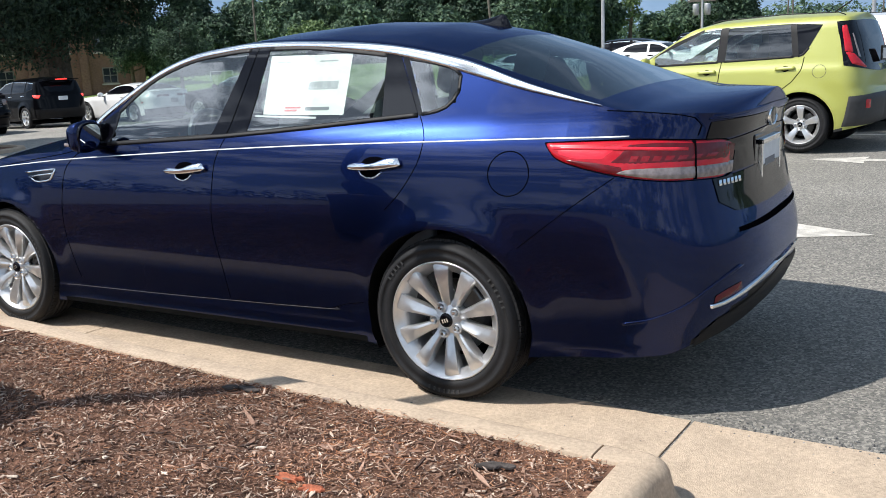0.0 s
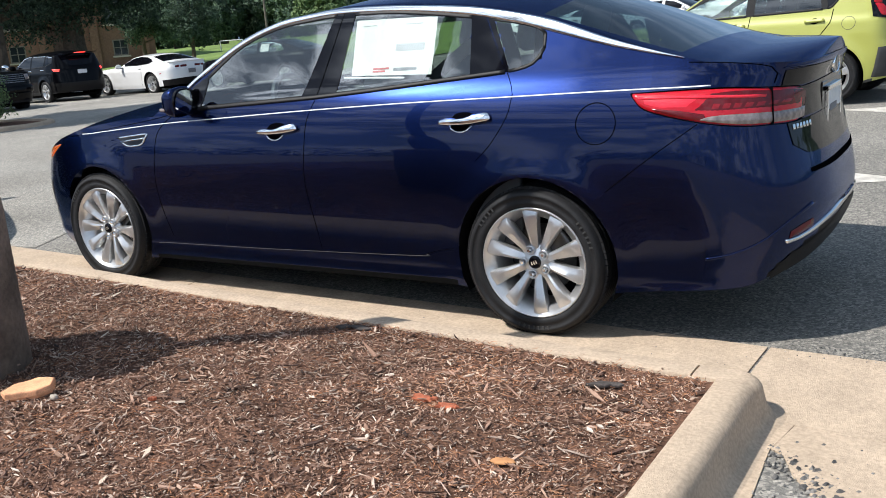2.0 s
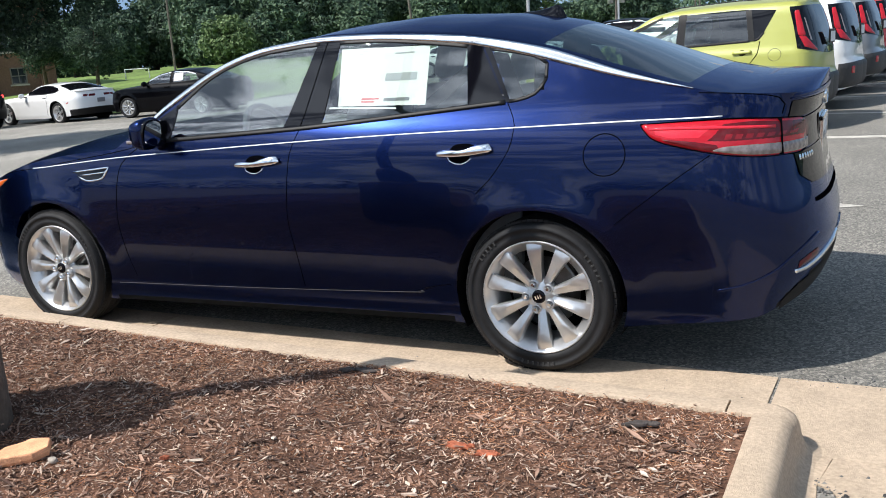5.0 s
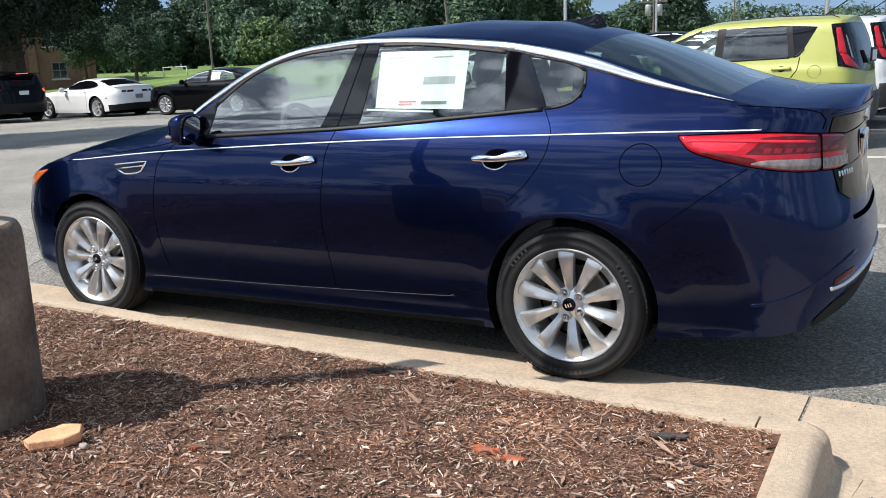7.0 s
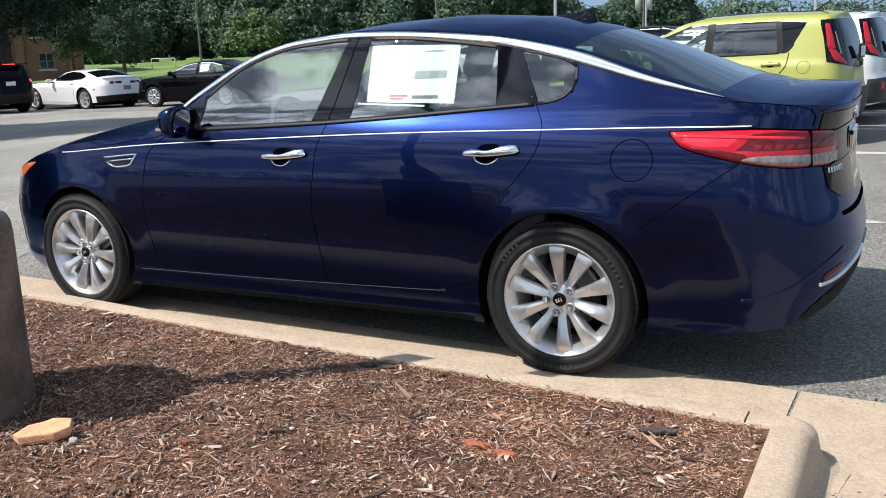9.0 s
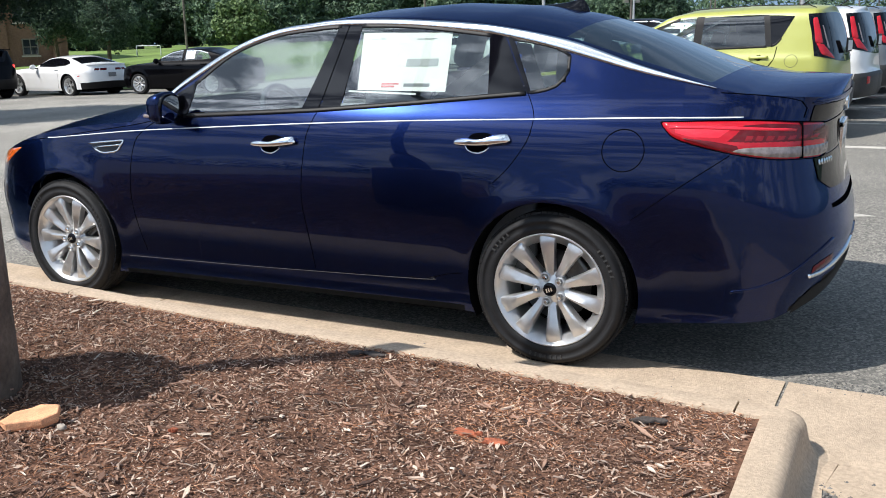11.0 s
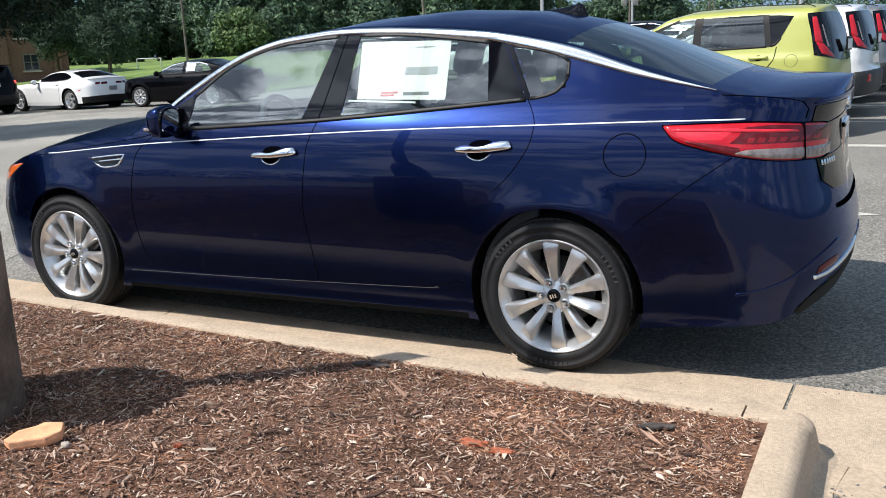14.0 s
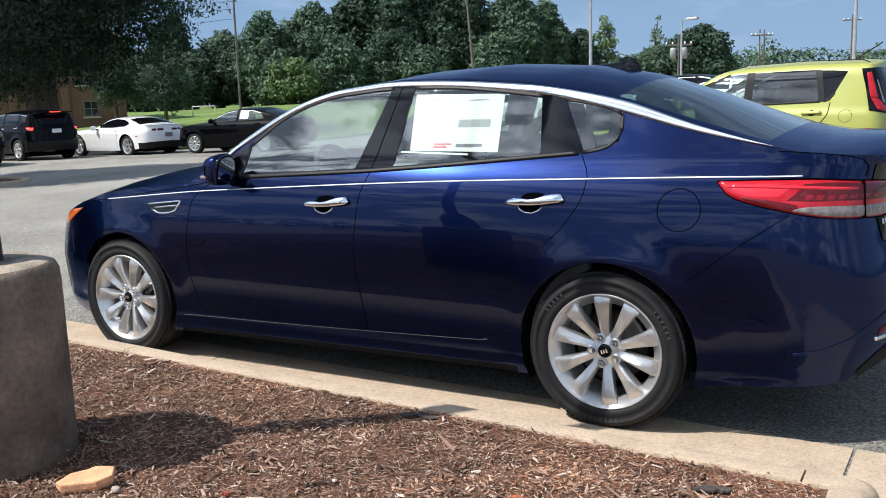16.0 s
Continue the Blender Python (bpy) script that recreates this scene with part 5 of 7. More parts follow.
gut = thing("gutter", pose(0, 0, 0), "pale concrete gutter pan and apron with scored joints", "gutter", kind="structure")
slab("concrete_slab", [(-4.95, -0.44), (-2.274, -0.46), (-2.274, 0.32), (-4.95, 0.45)], -0.05, 0.006, concrete, gut)
slab("concrete_slab", [(-2.266, -0.46), (0.906, -0.50), (0.934, 0.18), (-2.266, 0.32)], -0.05, 0.006, concrete, gut)
slab("concrete_slab", [(0.918, -0.50), (1.16, -0.50), (1.40, -0.52), (1.95, -0.53), (1.95, 0.155), (0.946, 0.178)], -0.05, 0.006, concrete, gut)
slab("concrete_slab", [(0.88, -9.0), (1.14, -9.0), (1.14, -1.0), (1.125, -0.70), (1.16, -0.5015), (0.90, -0.5015)], -0.05, 0.0055, concrete, gut)
slab("concrete_slab", [(1.163, -0.5015), (1.127, -0.69), (1.17, -0.72), (1.22, -0.84), (1.27, -0.90), (1.33, -1.05), (1.6, -1.25), (1.95, -1.2), (1.95, -0.5315), (1.40, -0.5215)], -0.05, 0.0055, concrete, gut)


def grit(name, count, seed, area, mat, label, smin, smax, falloff=None):
    rng = np.random.default_rng(seed)
    vs, fs = [], []
    k = 0
    while k < count:
        x, y = rng.uniform(area[0], area[1]), rng.uniform(area[2], area[3])
        if falloff and rng.random() > falloff(x, y):
            continue
        k += 1
        s = smin + (smax - smin) * rng.random() ** 3
        j = len(vs)
        for a, b, c in ((-1, -0.6, 0), (0.2, -1, 0), (1, 0.3, 0), (-0.3, 1, 0), (-0.2, -0.1, 0.9), (0.4, 0.2, 0.7)):
            vs.append((x + s * (a + rng.normal(0, 0.25)), y + s * (b + rng.normal(0, 0.25)), gz(x, y) + 0.004 + s * c))
        fs += [(j, j + 1, j + 4), (j + 1, j + 5, j + 4), (j + 1, j + 2, j + 5), (j + 2, j + 3, j + 5), (j + 3, j + 4, j + 5), (j + 3, j, j + 4)]
    return tagged(raw(name, vs, fs, mat, smooth=False), label, "gravel", kind="stuff")


grit("gravel", 500, 12, (1.12, 1.75, -1.3, -0.60), gravel, "loose dark grit at the broken asphalt edge", 0.003, 0.013, lambda x, y: math.exp(-((y + 0.74 + 1.0 * (x - 1.15)) / 0.07) ** 2) + 0.06)
grit("gravel", 500, 13, (1.0, 2.2, 0.12, 0.26), gravel, "loose grit along the asphalt joint", 0.002, 0.007)
grit("gravel", 260, 14, (-1.5, 1.6, -0.33, 0.2), gravel, "a few crumbs on the gutter concrete", 0.0015, 0.006)


def road_mark(name, poly, label, cat="road marking"):
    vs = [(x, y, gz(x, y) + 0.004) for x, y in poly]
    return tagged(raw(name, vs, [tuple(range(len(vs)))], line_paint, smooth=False), label, cat, kind="structure")


road_mark("painted_arrow", [(-1.2, 3.72), (0.62, 3.72), (0.60, 3.55), (1.20, 3.80), (0.58, 4.10), (0.60, 3.90), (-1.2, 3.90)], "worn white arrow painted on asphalt")
road_mark("painted_arrow", [(0.12, 7.72), (0.72, 7.45), (0.70, 7.63), (2.6, 7.63), (2.6, 7.81), (0.70, 7.81), (0.72, 7.99)], "worn white arrow painted on asphalt")
for _k in range(8):
    _y = 10.15 + 2.45 * _k
    road_mark("stall_line", [(-4.6, _y + 0.55), (1.4 + 0.3 * _k, _y), (1.4 + 0.3 * _k, _y + 0.11), (-4.6, _y + 0.66)], "worn white parking stall line on asphalt")


def crack(pts, w, seed):
    rng = np.random.default_rng(seed)
    p = resample(pts, 40)
    vs, fs = [], []
    for i, (x, y) in enumerate(p):
        x, y = x + rng.normal(0, 0.02), y + rng.normal(0, 0.02)
        vs += [(x, y - w * rng.uniform(0.3, 1), gz(x, y) + 0.003), (x, y + w * rng.uniform(0.3, 1), gz(x, y) + 0.003)]
    fs = [(2 * i, 2 * i + 2, 2 * i + 3, 2 * i + 1) for i in range(39)]
    tagged(raw("asphalt_crack", vs, fs, M["cladding"], smooth=False), "dark crack running across the asphalt", "crack", kind="structure")


crack([(-13.5, 5.6), (-10.3, 4.4), (-8.4, 3.1), (-6.9, 2.5), (-5.9, 1.9)], 0.02, 1)
crack([(-12.0, 3.6), (-9.0, 3.2), (-6.0, 2.9)], 0.012, 2)


# ---- lamp-post foot
def lamp_base():
    b = thing("lamp_post", pose(-1.517, -1.734, 0), "round stained concrete plinth carrying a short steel post", "lamp post")
    prof = [(0.268, 0.898), (0.281, 0.890), (0.291, 0.868), (0.294, 0.832), (0.294, 0.40), (0.294, 0.10), (0.296, -0.1)]
    v, f = lathe(prof, 56, "z")
    rng = np.random.default_rng(4)
    v = [(x * (1 + 0.006 * noise.noise((x * 4, y * 4, z * 4))), y * (1 + 0.006 * noise.noise((x * 4 + 9, y * 4, z * 4))), z + 0.004 * noise.noise((x * 9, y * 9, z))) for x, y, z in v]
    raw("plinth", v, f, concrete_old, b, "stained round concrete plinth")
    # the top is a separate paler mesh, so its sunlight is painted in
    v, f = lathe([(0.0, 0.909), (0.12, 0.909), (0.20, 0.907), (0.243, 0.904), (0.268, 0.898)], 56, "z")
    raw("plinth_top", [(x * (1 + 0.006 * noise.noise((x * 4, y * 4, z * 4))), y * (1 + 0.006 * noise.noise((x * 4 + 9, y * 4, z * 4))), z + 0.004 * noise.noise((x * 9, y * 9, z))) for x, y, z in v], f, concrete_sunlit, b, "weathered concrete top, sunlight put into its pale tone")
    v, f = lathe([(0.05, 1.12), (0.075, 1.11), (0.114, 1.05), (0.127, 1.02), (0.129, 0.902)], 28, "z")
    raw("base_cover", v, f, M["cladding"], b)
    bm = bmesh.new()
    tube(bm, [(0, 0, 0.88), (0, 0, 2.2), (0, 0, 3.55)], 0.07, 14, [0.055, 0.053, 0.050])
    part("post", bm, M["cladding"], b, smooth=True)
    v, f = lathe([(0.0, 3.62), (0.035, 3.61), (0.060, 3.58), (0.062, 3.54), (0.0, 3.54)], 20, "z")
    raw("post_cap", v, f, M["cladding"], b)


lamp_base()


# ---------------------------------------------------------------- the other vehicles
def other_car(name, m, label, spec, group=""):
    """A parked car from a table of sizes. The rear axle is the origin; the nose looks to -x."""
    g = spec
    root = thing(name, m, label, "car", group)
    wb, R = g["wb"], g["tyre"]
    S = Shell(hw=g["hw"], s=table(g["s"], 0.05), taper=table(g["taper"], 0.2), xf=table(g["xf"], 0.08), lf=g["lf"], pf=g["pf"], xr=table(g["xr"], 0.06), lr=g["lr"], pr=g["pr"],
              zb=table(g["zb"], 0.1), zs=table(g["zs"], 0.12), rail=table(g["rail"], 0.08), zc=table(g["zc"], 0.12), bow=table(g["bow"], 0.1),
              wheels=[(-wb, R), (0.0, R)], arch=R + 0.055, flare=0.02)
    wins = g["windows"]
    cuts = [list(b) + list(t)[::-1] for t, b, mat in wins if mat in ("glass", "privacy")]
    S.build(root, M[g["paint"]], cuts, g.get("bands", []), g["tops"], M["liner"], nv=g.get("rows", 18), step=g.get("step", 0.06), nb=9, nt=9)
    for t, b, mat in wins:
        for o in S.patch("side_window", t, b, M["glass" if mat == "glass" else mat], root, 0.004, nu=14, nv=7):
            o.visible_shadow = mat != "glass"
        if g.get("trim"):
            S.strip("window_trim", t, 0.03, M[g["trim"]], root, 0.008)
        S.strip("window_seal", b, 0.025, M["black"], root, 0.007)
    for ln in g.get("gaps", []):
        S.strip("shut_line", ln, 0.010, M["gap"], root, 0.002)
    for x, z in g.get("handles", []):
        # dark oval stands for the shade in the cup behind the handle
        S.patch("handle_cup", curve([(x - 0.06, z + 0.01), (x, z + 0.035), (x + 0.06, z + 0.01)]), curve([(x - 0.06, z - 0.01), (x, z - 0.035), (x + 0.06, z - 0.01)]), M["gap"], root, 0.003, nu=10, nv=5)
        S.strip("door_handle", [(x - 0.11, z - 0.002), (x + 0.11, z + 0.004)], 0.032, M[g.get("handle_mat", g["paint"])], root, 0.03, n=8)
    for x in (-wb, 0.0):
        for side in (1, -1):
            wheel(root, x, -g["hw"] + 0.005, R, R, g["rim"], side, spokes=g.get("spokes", 5), dark=g.get("dark_wheels", False), turn=90)
    for side in (1, -1):
        bm = bmesh.new()
        bmesh.ops.create_uvsphere(bm, u_segments=14, v_segments=8, radius=1.0)
        mx, mz = g["mirror"]
        for v in bm.verts:
            c = v.co
            v.co = Vector((mx + c.x * (0.09 if c.x < 0 else 0.04), (-g["hw"] - 0.10 + c.y * 0.12) * side, mz + c.z * 0.085))
        mi = part("door_mirror", bm, M[g.get("mirror_mat", g["paint"])], root, smooth=True, angle=60)
        bm = bmesh.new()
        box(bm, mx - 0.03, mx + 0.03, -g["hw"] - 0.05, -g["hw"] + 0.10, mz - 0.07, mz - 0.03, 0.01, Matrix.Diagonal((1, side, 1, 1)))
        part("mirror_foot", bm, M["black"], mi)
    bm = bmesh.new()
    box(bm, float(S.xf(0.5)) + 0.5, float(S.xr(0.5)) - 0.4, -g["hw"] + 0.25, g["hw"] - 0.25, 0.17, 0.24)
    part("floor_pan", bm, M["liner"], root)
    return root, S


HATCH = dict(
    rows=26, step=0.04, paint="lime", hw=0.86, wb=2.57, tyre=0.325, rim=0.225, spokes=5, mirror=(-1.88, 1.08),
    s=[(0.15, 0.06), (0.30, 0.02), (0.5, -0.005), (0.8, -0.02), (0.95, -0.01), (1.02, 0.02), (1.2, 0.06), (1.45, 0.12), (1.55, 0.18)],
    taper=[(-3.4, 0.05), (-2.6, 0.0), (0.2, 0.0), (0.7, 0.04)],
    xf=[(0.2, -3.36), (0.5, -3.41), (0.8, -3.38), (1.0, -3.2)], lf=0.7, pf=2.8,
    xr=[(0.2, 0.64), (0.4, 0.72), (0.62, 0.73), (0.72, 0.69), (0.9, 0.67), (1.1, 0.63), (1.3, 0.58), (1.5, 0.50), (1.6, 0.45)], lr=0.36, pr=3.2,
    zb=[(-3.4, 0.22), (-2, 0.20), (0.3, 0.22), (0.7, 0.30)],
    zs=[(-3.4, 0.80), (-3.2, 0.93), (-2.2, 1.02), (-1.6, 1.03), (0.0, 1.07), (0.7, 1.09)],
    rail=[(-3.4, 0.6), (-2.25, 0.98), (-1.95, 1.10), (-1.35, 1.47), (-1.1, 1.515), (-0.4, 1.535), (0.3, 1.53), (0.8, 1.50)],
    zc=[(-3.4, 0.86), (-3.2, 0.96), (-2.3, 1.07), (-1.5, 1.50), (-1.1, 1.585), (-0.4, 1.61), (0.3, 1.60), (0.8, 1.55)],
    bow=[(-3.4, 0), (-2.2, -0.1), (-1.3, -0.08), (-0.5, 0), (0.8, 0)],
    tops=[("bonnet", M["lime"], -3.6, -2.05), ("windscreen", M["dark_glass"], -2.05, -1.32), ("roof", M["lime"], -1.32, 2)],
    windows=[([(-1.82, 1.15), (-1.45, 1.37), (-1.20, 1.455), (-0.98, 1.47)], [(-1.82, 1.055), (-1.0, 1.075)], "glass"),
             ([(-0.90, 1.47), (-0.55, 1.478), (-0.16, 1.472)], [(-0.92, 1.08), (-0.10, 1.105)], "privacy"),
             ([(-0.11, 1.472), (0.04, 1.466), (0.19, 1.452)], [(-0.05, 1.11), (0.0, 1.125), (0.06, 1.20)], "gloss_black")],
    bands=[("bumper_cladding", M["cladding"], lambda x, z: z < 0.27), ],
    gaps=[[(-0.95, 1.08), (-0.98, 0.8), (-0.96, 0.35)], [(0.02, 1.10), (0.0, 0.95), (-0.10, 0.82), (-0.36, 0.62), (-0.42, 0.5)], [(-1.95, 1.0), (-2.0, 0.7), (-1.95, 0.35)]],
    handles=[(-0.18, 0.97), (-1.12, 0.955)])
for _k, _n, _c in (("dark_red_car", "dark_red_paint", (0.25, 0.012, 0.015)), ("grey_car", "grey_paint", (0.16, 0.17, 0.18))):
    M[_k] = material(_n, _c, 0.3, 0.2, coat=1.0, vary=0.04, scale=5)


def hatchback(m, paint, label):
    spec = dict(HATCH, paint=paint)
    spec["tops"] = [("bonnet", M[paint], -3.6, -2.05), ("windscreen", M["screen"], -2.05, -1.32), ("roof", M[paint], -1.32, 2)]
    root, S = other_car("hatchback_car", m, label, spec, "row of parked hatchbacks")
    mid = S.e1 + 1
    e = S.e_of
    S.strip("fuel_flap_gap", [(0.20 + 0.075 * math.cos(a), 0.93 + 0.075 * math.sin(a)) for a in np.linspace(0, 6.283, 25)], 0.005, M["cladding"], root, 0.0015, both=False)
    # rear glass, tall lamps in black surrounds, bumper
    S.patch("lamp_surround", [(0.335, 1.475), (e(0.515, 1.45), 1.49)], [(e(0.45, 1.0), 0.985), (e(0.66, 0.95), 0.905)], M["gloss_black"], root, 0.006, nu=10, nv=18, e_mode=True)
    S.patch("tail_lamp", curve([(e(0.392, 1.4), 1.43), (e(0.445, 1.4), 1.435)]), curve([(e(0.450, 1.15), 1.14), (e(0.525, 1.15), 1.12)]), M["lens_red"], root, 0.014, nu=8, nv=12, thick=0.01, e_mode=True)
    S.patch("tail_lamp_foot", [(e(0.450, 1.15), 1.14), (e(0.525, 1.15), 1.12)], [(e(0.525, 1.0), 1.0), (e(0.640, 0.95), 0.940)], M["lens_red"], root, 0.014, nu=8, nv=10, thick=0.01, e_mode=True)
    S.patch("lamp_lens", [(e(0.50, 1.3), 1.34), (e(0.51, 1.3), 1.34)], [(e(0.565, 1.1), 1.08), (e(0.58, 1.1), 1.07)], M["lens_clear"], root, 0.012, nu=4, nv=8, thick=0.006, e_mode=True)
    S.patch("rear_window", [(e(0.505, 1.42), 1.48), (mid, 1.50)], [(e(0.62, 1.0), 1.0), (mid, 0.98)], M["gloss_black"], root, 0.008, nu=16, nv=12, e_mode=True)
    S.patch("bumper_insert", [(e(0.52, 0.6), 0.64), (e(0.72, 0.6), 0.66), (mid, 0.66)], [(e(0.46, 0.4), 0.30), (e(0.70, 0.45), 0.31), (mid, 0.31)], M["cladding"], root, 0.018, nu=30, nv=10, thick=0.012, e_mode=True)
    S.patch("reflector", [(e(0.655, 0.55), 0.60), (e(0.685, 0.55), 0.60)], [(e(0.655, 0.55), 0.50), (e(0.685, 0.55), 0.50)], M["lens_red"], root, 0.026, nu=5, nv=5, thick=0.006, e_mode=True)
    bm = bmesh.new()
    box(bm, 0.69, 0.71, -0.17, 0.17, 1.02, 1.19, 0.006)
    pl = part("plate_holder", bm, M["black"], root)
    bm = bmesh.new()
    box(bm, 0.712, 0.716, -0.15, 0.15, 1.04, 1.16)
    part("blank_plate", bm, M["plate"], pl)
    for side in (-1, 1):
        bm = bmesh.new()
        tube(bm, [(-1.15, 0.60 * side, 1.545), (-1.05, 0.60 * side, 1.572), (-0.3, 0.60 * side, 1.597), (0.32, 0.60 * side, 1.582), (0.40, 0.60 * side, 1.55)], 0.006, 8)
        part("roof_rail", bm, M["black"], root, smooth=True)
    bm = bmesh.new()
    tube(bm, [(0.10, 0, 1.59), (0.42, 0, 1.80)], 0.008, 6)
    part("aerial", bm, M["black"], root)
    for t_, b_ in (([(-0.99, 1.475), (-0.89, 1.478)], [(-1.01, 1.07), (-0.91, 1.075)]), ([(-0.17, 1.475), (-0.10, 1.475)], [(-0.11, 1.10), (-0.04, 1.105)]), ([(-1.56, 1.33), (-1.20, 1.472)], [(-1.86, 1.145), (-1.20, 1.44)])):
        S.patch("door_pillar", t_, b_, M["black"], root, 0.006, nu=6, nv=8)
    # seats seen through the front glass
    for y in (-0.36, 0.36):
        seat(root, -1.02, y, 0.55, 0.92, M["cloth"])
        seat(root, -0.12, y, 0.58, 0.88, M["seat_dark"])
    return root


def at_ground(x, y, yaw):
    return pose(x, y, gz(x, y), 0, 0, yaw)


HATCHES = [("lime", "lime green hatchback with black roof rails, parked in a row"), ("white_car", "white hatchback parked in the row of hatchbacks"), ("grey_car", "dark grey hatchback parked in the row of hatchbacks"), ("dark_red_car", "dark red hatchback parked in the row of hatchbacks"), ("silver_car", "silver hatchback parked in the row of hatchbacks"), ("white_car", "white hatchback parked in the row of hatchbacks"), ("dark_red_car", "dark red hatchback parked in the row of hatchbacks")]
for _k, (_p, _l) in enumerate(HATCHES):
    hatchback(at_ground(0.03 + 0.30 * _k, 9.06 + 2.45 * _k, -6.5), _p, _l)


COUPE = dict(
    rows=30, step=0.03, paint="white_car", hw=0.93, wb=2.85, tyre=0.365, rim=0.265, spokes=5, dark_wheels=False, mirror=(-1.72, 1.0), handle_mat="white_car",
    s=[(0.15, 0.06), (0.3, 0.02), (0.6, -0.01), (0.8, -0.02), (0.88, 0.0), (0.95, 0.05), (1.1, 0.13), (1.3, 0.27), (1.4, 0.33)],
    taper=[(-3.8, 0.08), (-3, 0.0), (-1.4, 0.03), (0.0, -0.02), (0.5, 0.0), (1.0, 0.08)],
    xf=[(0.2, -3.72), (0.5, -3.80), (0.8, -3.7)], lf=0.9, pf=2.6, xr=[(0.2, 1.0), (0.5, 1.12), (0.8, 1.08), (1.0, 1.04)], lr=0.5, pr=3.2,
    zb=[(-3.8, 0.2), (-1, 0.19), (1.0, 0.28)], zs=[(-3.8, 0.72), (-3.2, 0.88), (-2.0, 0.97), (-1.3, 0.98), (0.0, 1.02), (0.5, 1.05), (1.1, 1.04)],
    rail=[(-3.8, 0.5), (-1.95, 0.94), (-1.25, 1.27), (-0.8, 1.33), (-0.3, 1.30), (0.2, 1.18), (0.6, 1.06), (1.1, 0.9)],
    zc=[(-3.8, 0.75), (-3.2, 0.94), (-2.0, 1.03), (-1.2, 1.33), (-0.7, 1.38), (-0.2, 1.36), (0.3, 1.22), (0.7, 1.10), (1.1, 1.09)],
    bow=[(-3.8, 0), (-1.9, -0.12), (-1.1, -0.08), (-0.4, 0.05), (0.6, 0.06), (1.1, 0)],
    tops=[("bonnet", M["white_car"], -4, -1.85), ("windscreen", M["gloss_black"], -1.85, -1.18), ("roof", M["white_car"], -1.18, -0.12), ("rear_window", M["gloss_black"], -0.12, 0.52), ("boot_lid", M["white_car"], 0.52, 2)],
    windows=[([(-1.65, 1.08), (-1.2, 1.25), (-0.8, 1.295), (-0.35, 1.27), (-0.05, 1.19)], [(-1.62, 1.01), (-0.8, 1.01), (-0.15, 1.05), (0.05, 1.12)], "gloss_black")],
    bands=[("rear_valance", M["black"], lambda x, z: x > 0.62 and z < 0.47)],
    gaps=[[(-0.55, 1.0), (-0.52, 0.7), (-0.60, 0.3)]], handles=[(-0.62, 0.90)])


def coupe():
    root, S = other_car("coupe_car", at_ground(-23.4, 19.15, -6.0), "white two-door coupe with dark glass, parked on the road", COUPE)
    e, mid = S.e_of, S.e1 + 1
    S.patch("boot_spoiler", [(e(0.75), 1.075), (mid, 1.10)], [(e(0.85), 1.03), (mid, 1.045)], M["white_car"], root, 0.03, nu=14, nv=5, thick=0.03, e_mode=True)
    for a in (0.22, 0.42):
        S.patch("tail_lamp", [(e(1.0) + a - 0.18, 0.95), (e(1.0) + a, 0.955)], [(e(1.0) + a - 0.18, 0.87), (e(1.0) + a, 0.87)], M["lens_dark"], root, 0.008, nu=8, nv=5, thick=0.01, e_mode=True)
    S.patch("rear_diffuser", [(e(0.9), 0.49), (mid, 0.52)], [(e(0.9), 0.32), (mid, 0.30)], M["black"], root, 0.006, nu=12, nv=5, e_mode=True)
    S.patch("reflector", [(0.52, 0.70), (0.62, 0.72)], [(0.52, 0.67), (0.62, 0.69)], M["lens_red"], root, 0.006, nu=4, nv=3)
    bm = bmesh.new()
    box(bm, 1.10, 1.115, -0.15, 0.15, 0.66, 0.80, 0.004)
    part("number_plate", bm, M["ink"], root)


coupe()

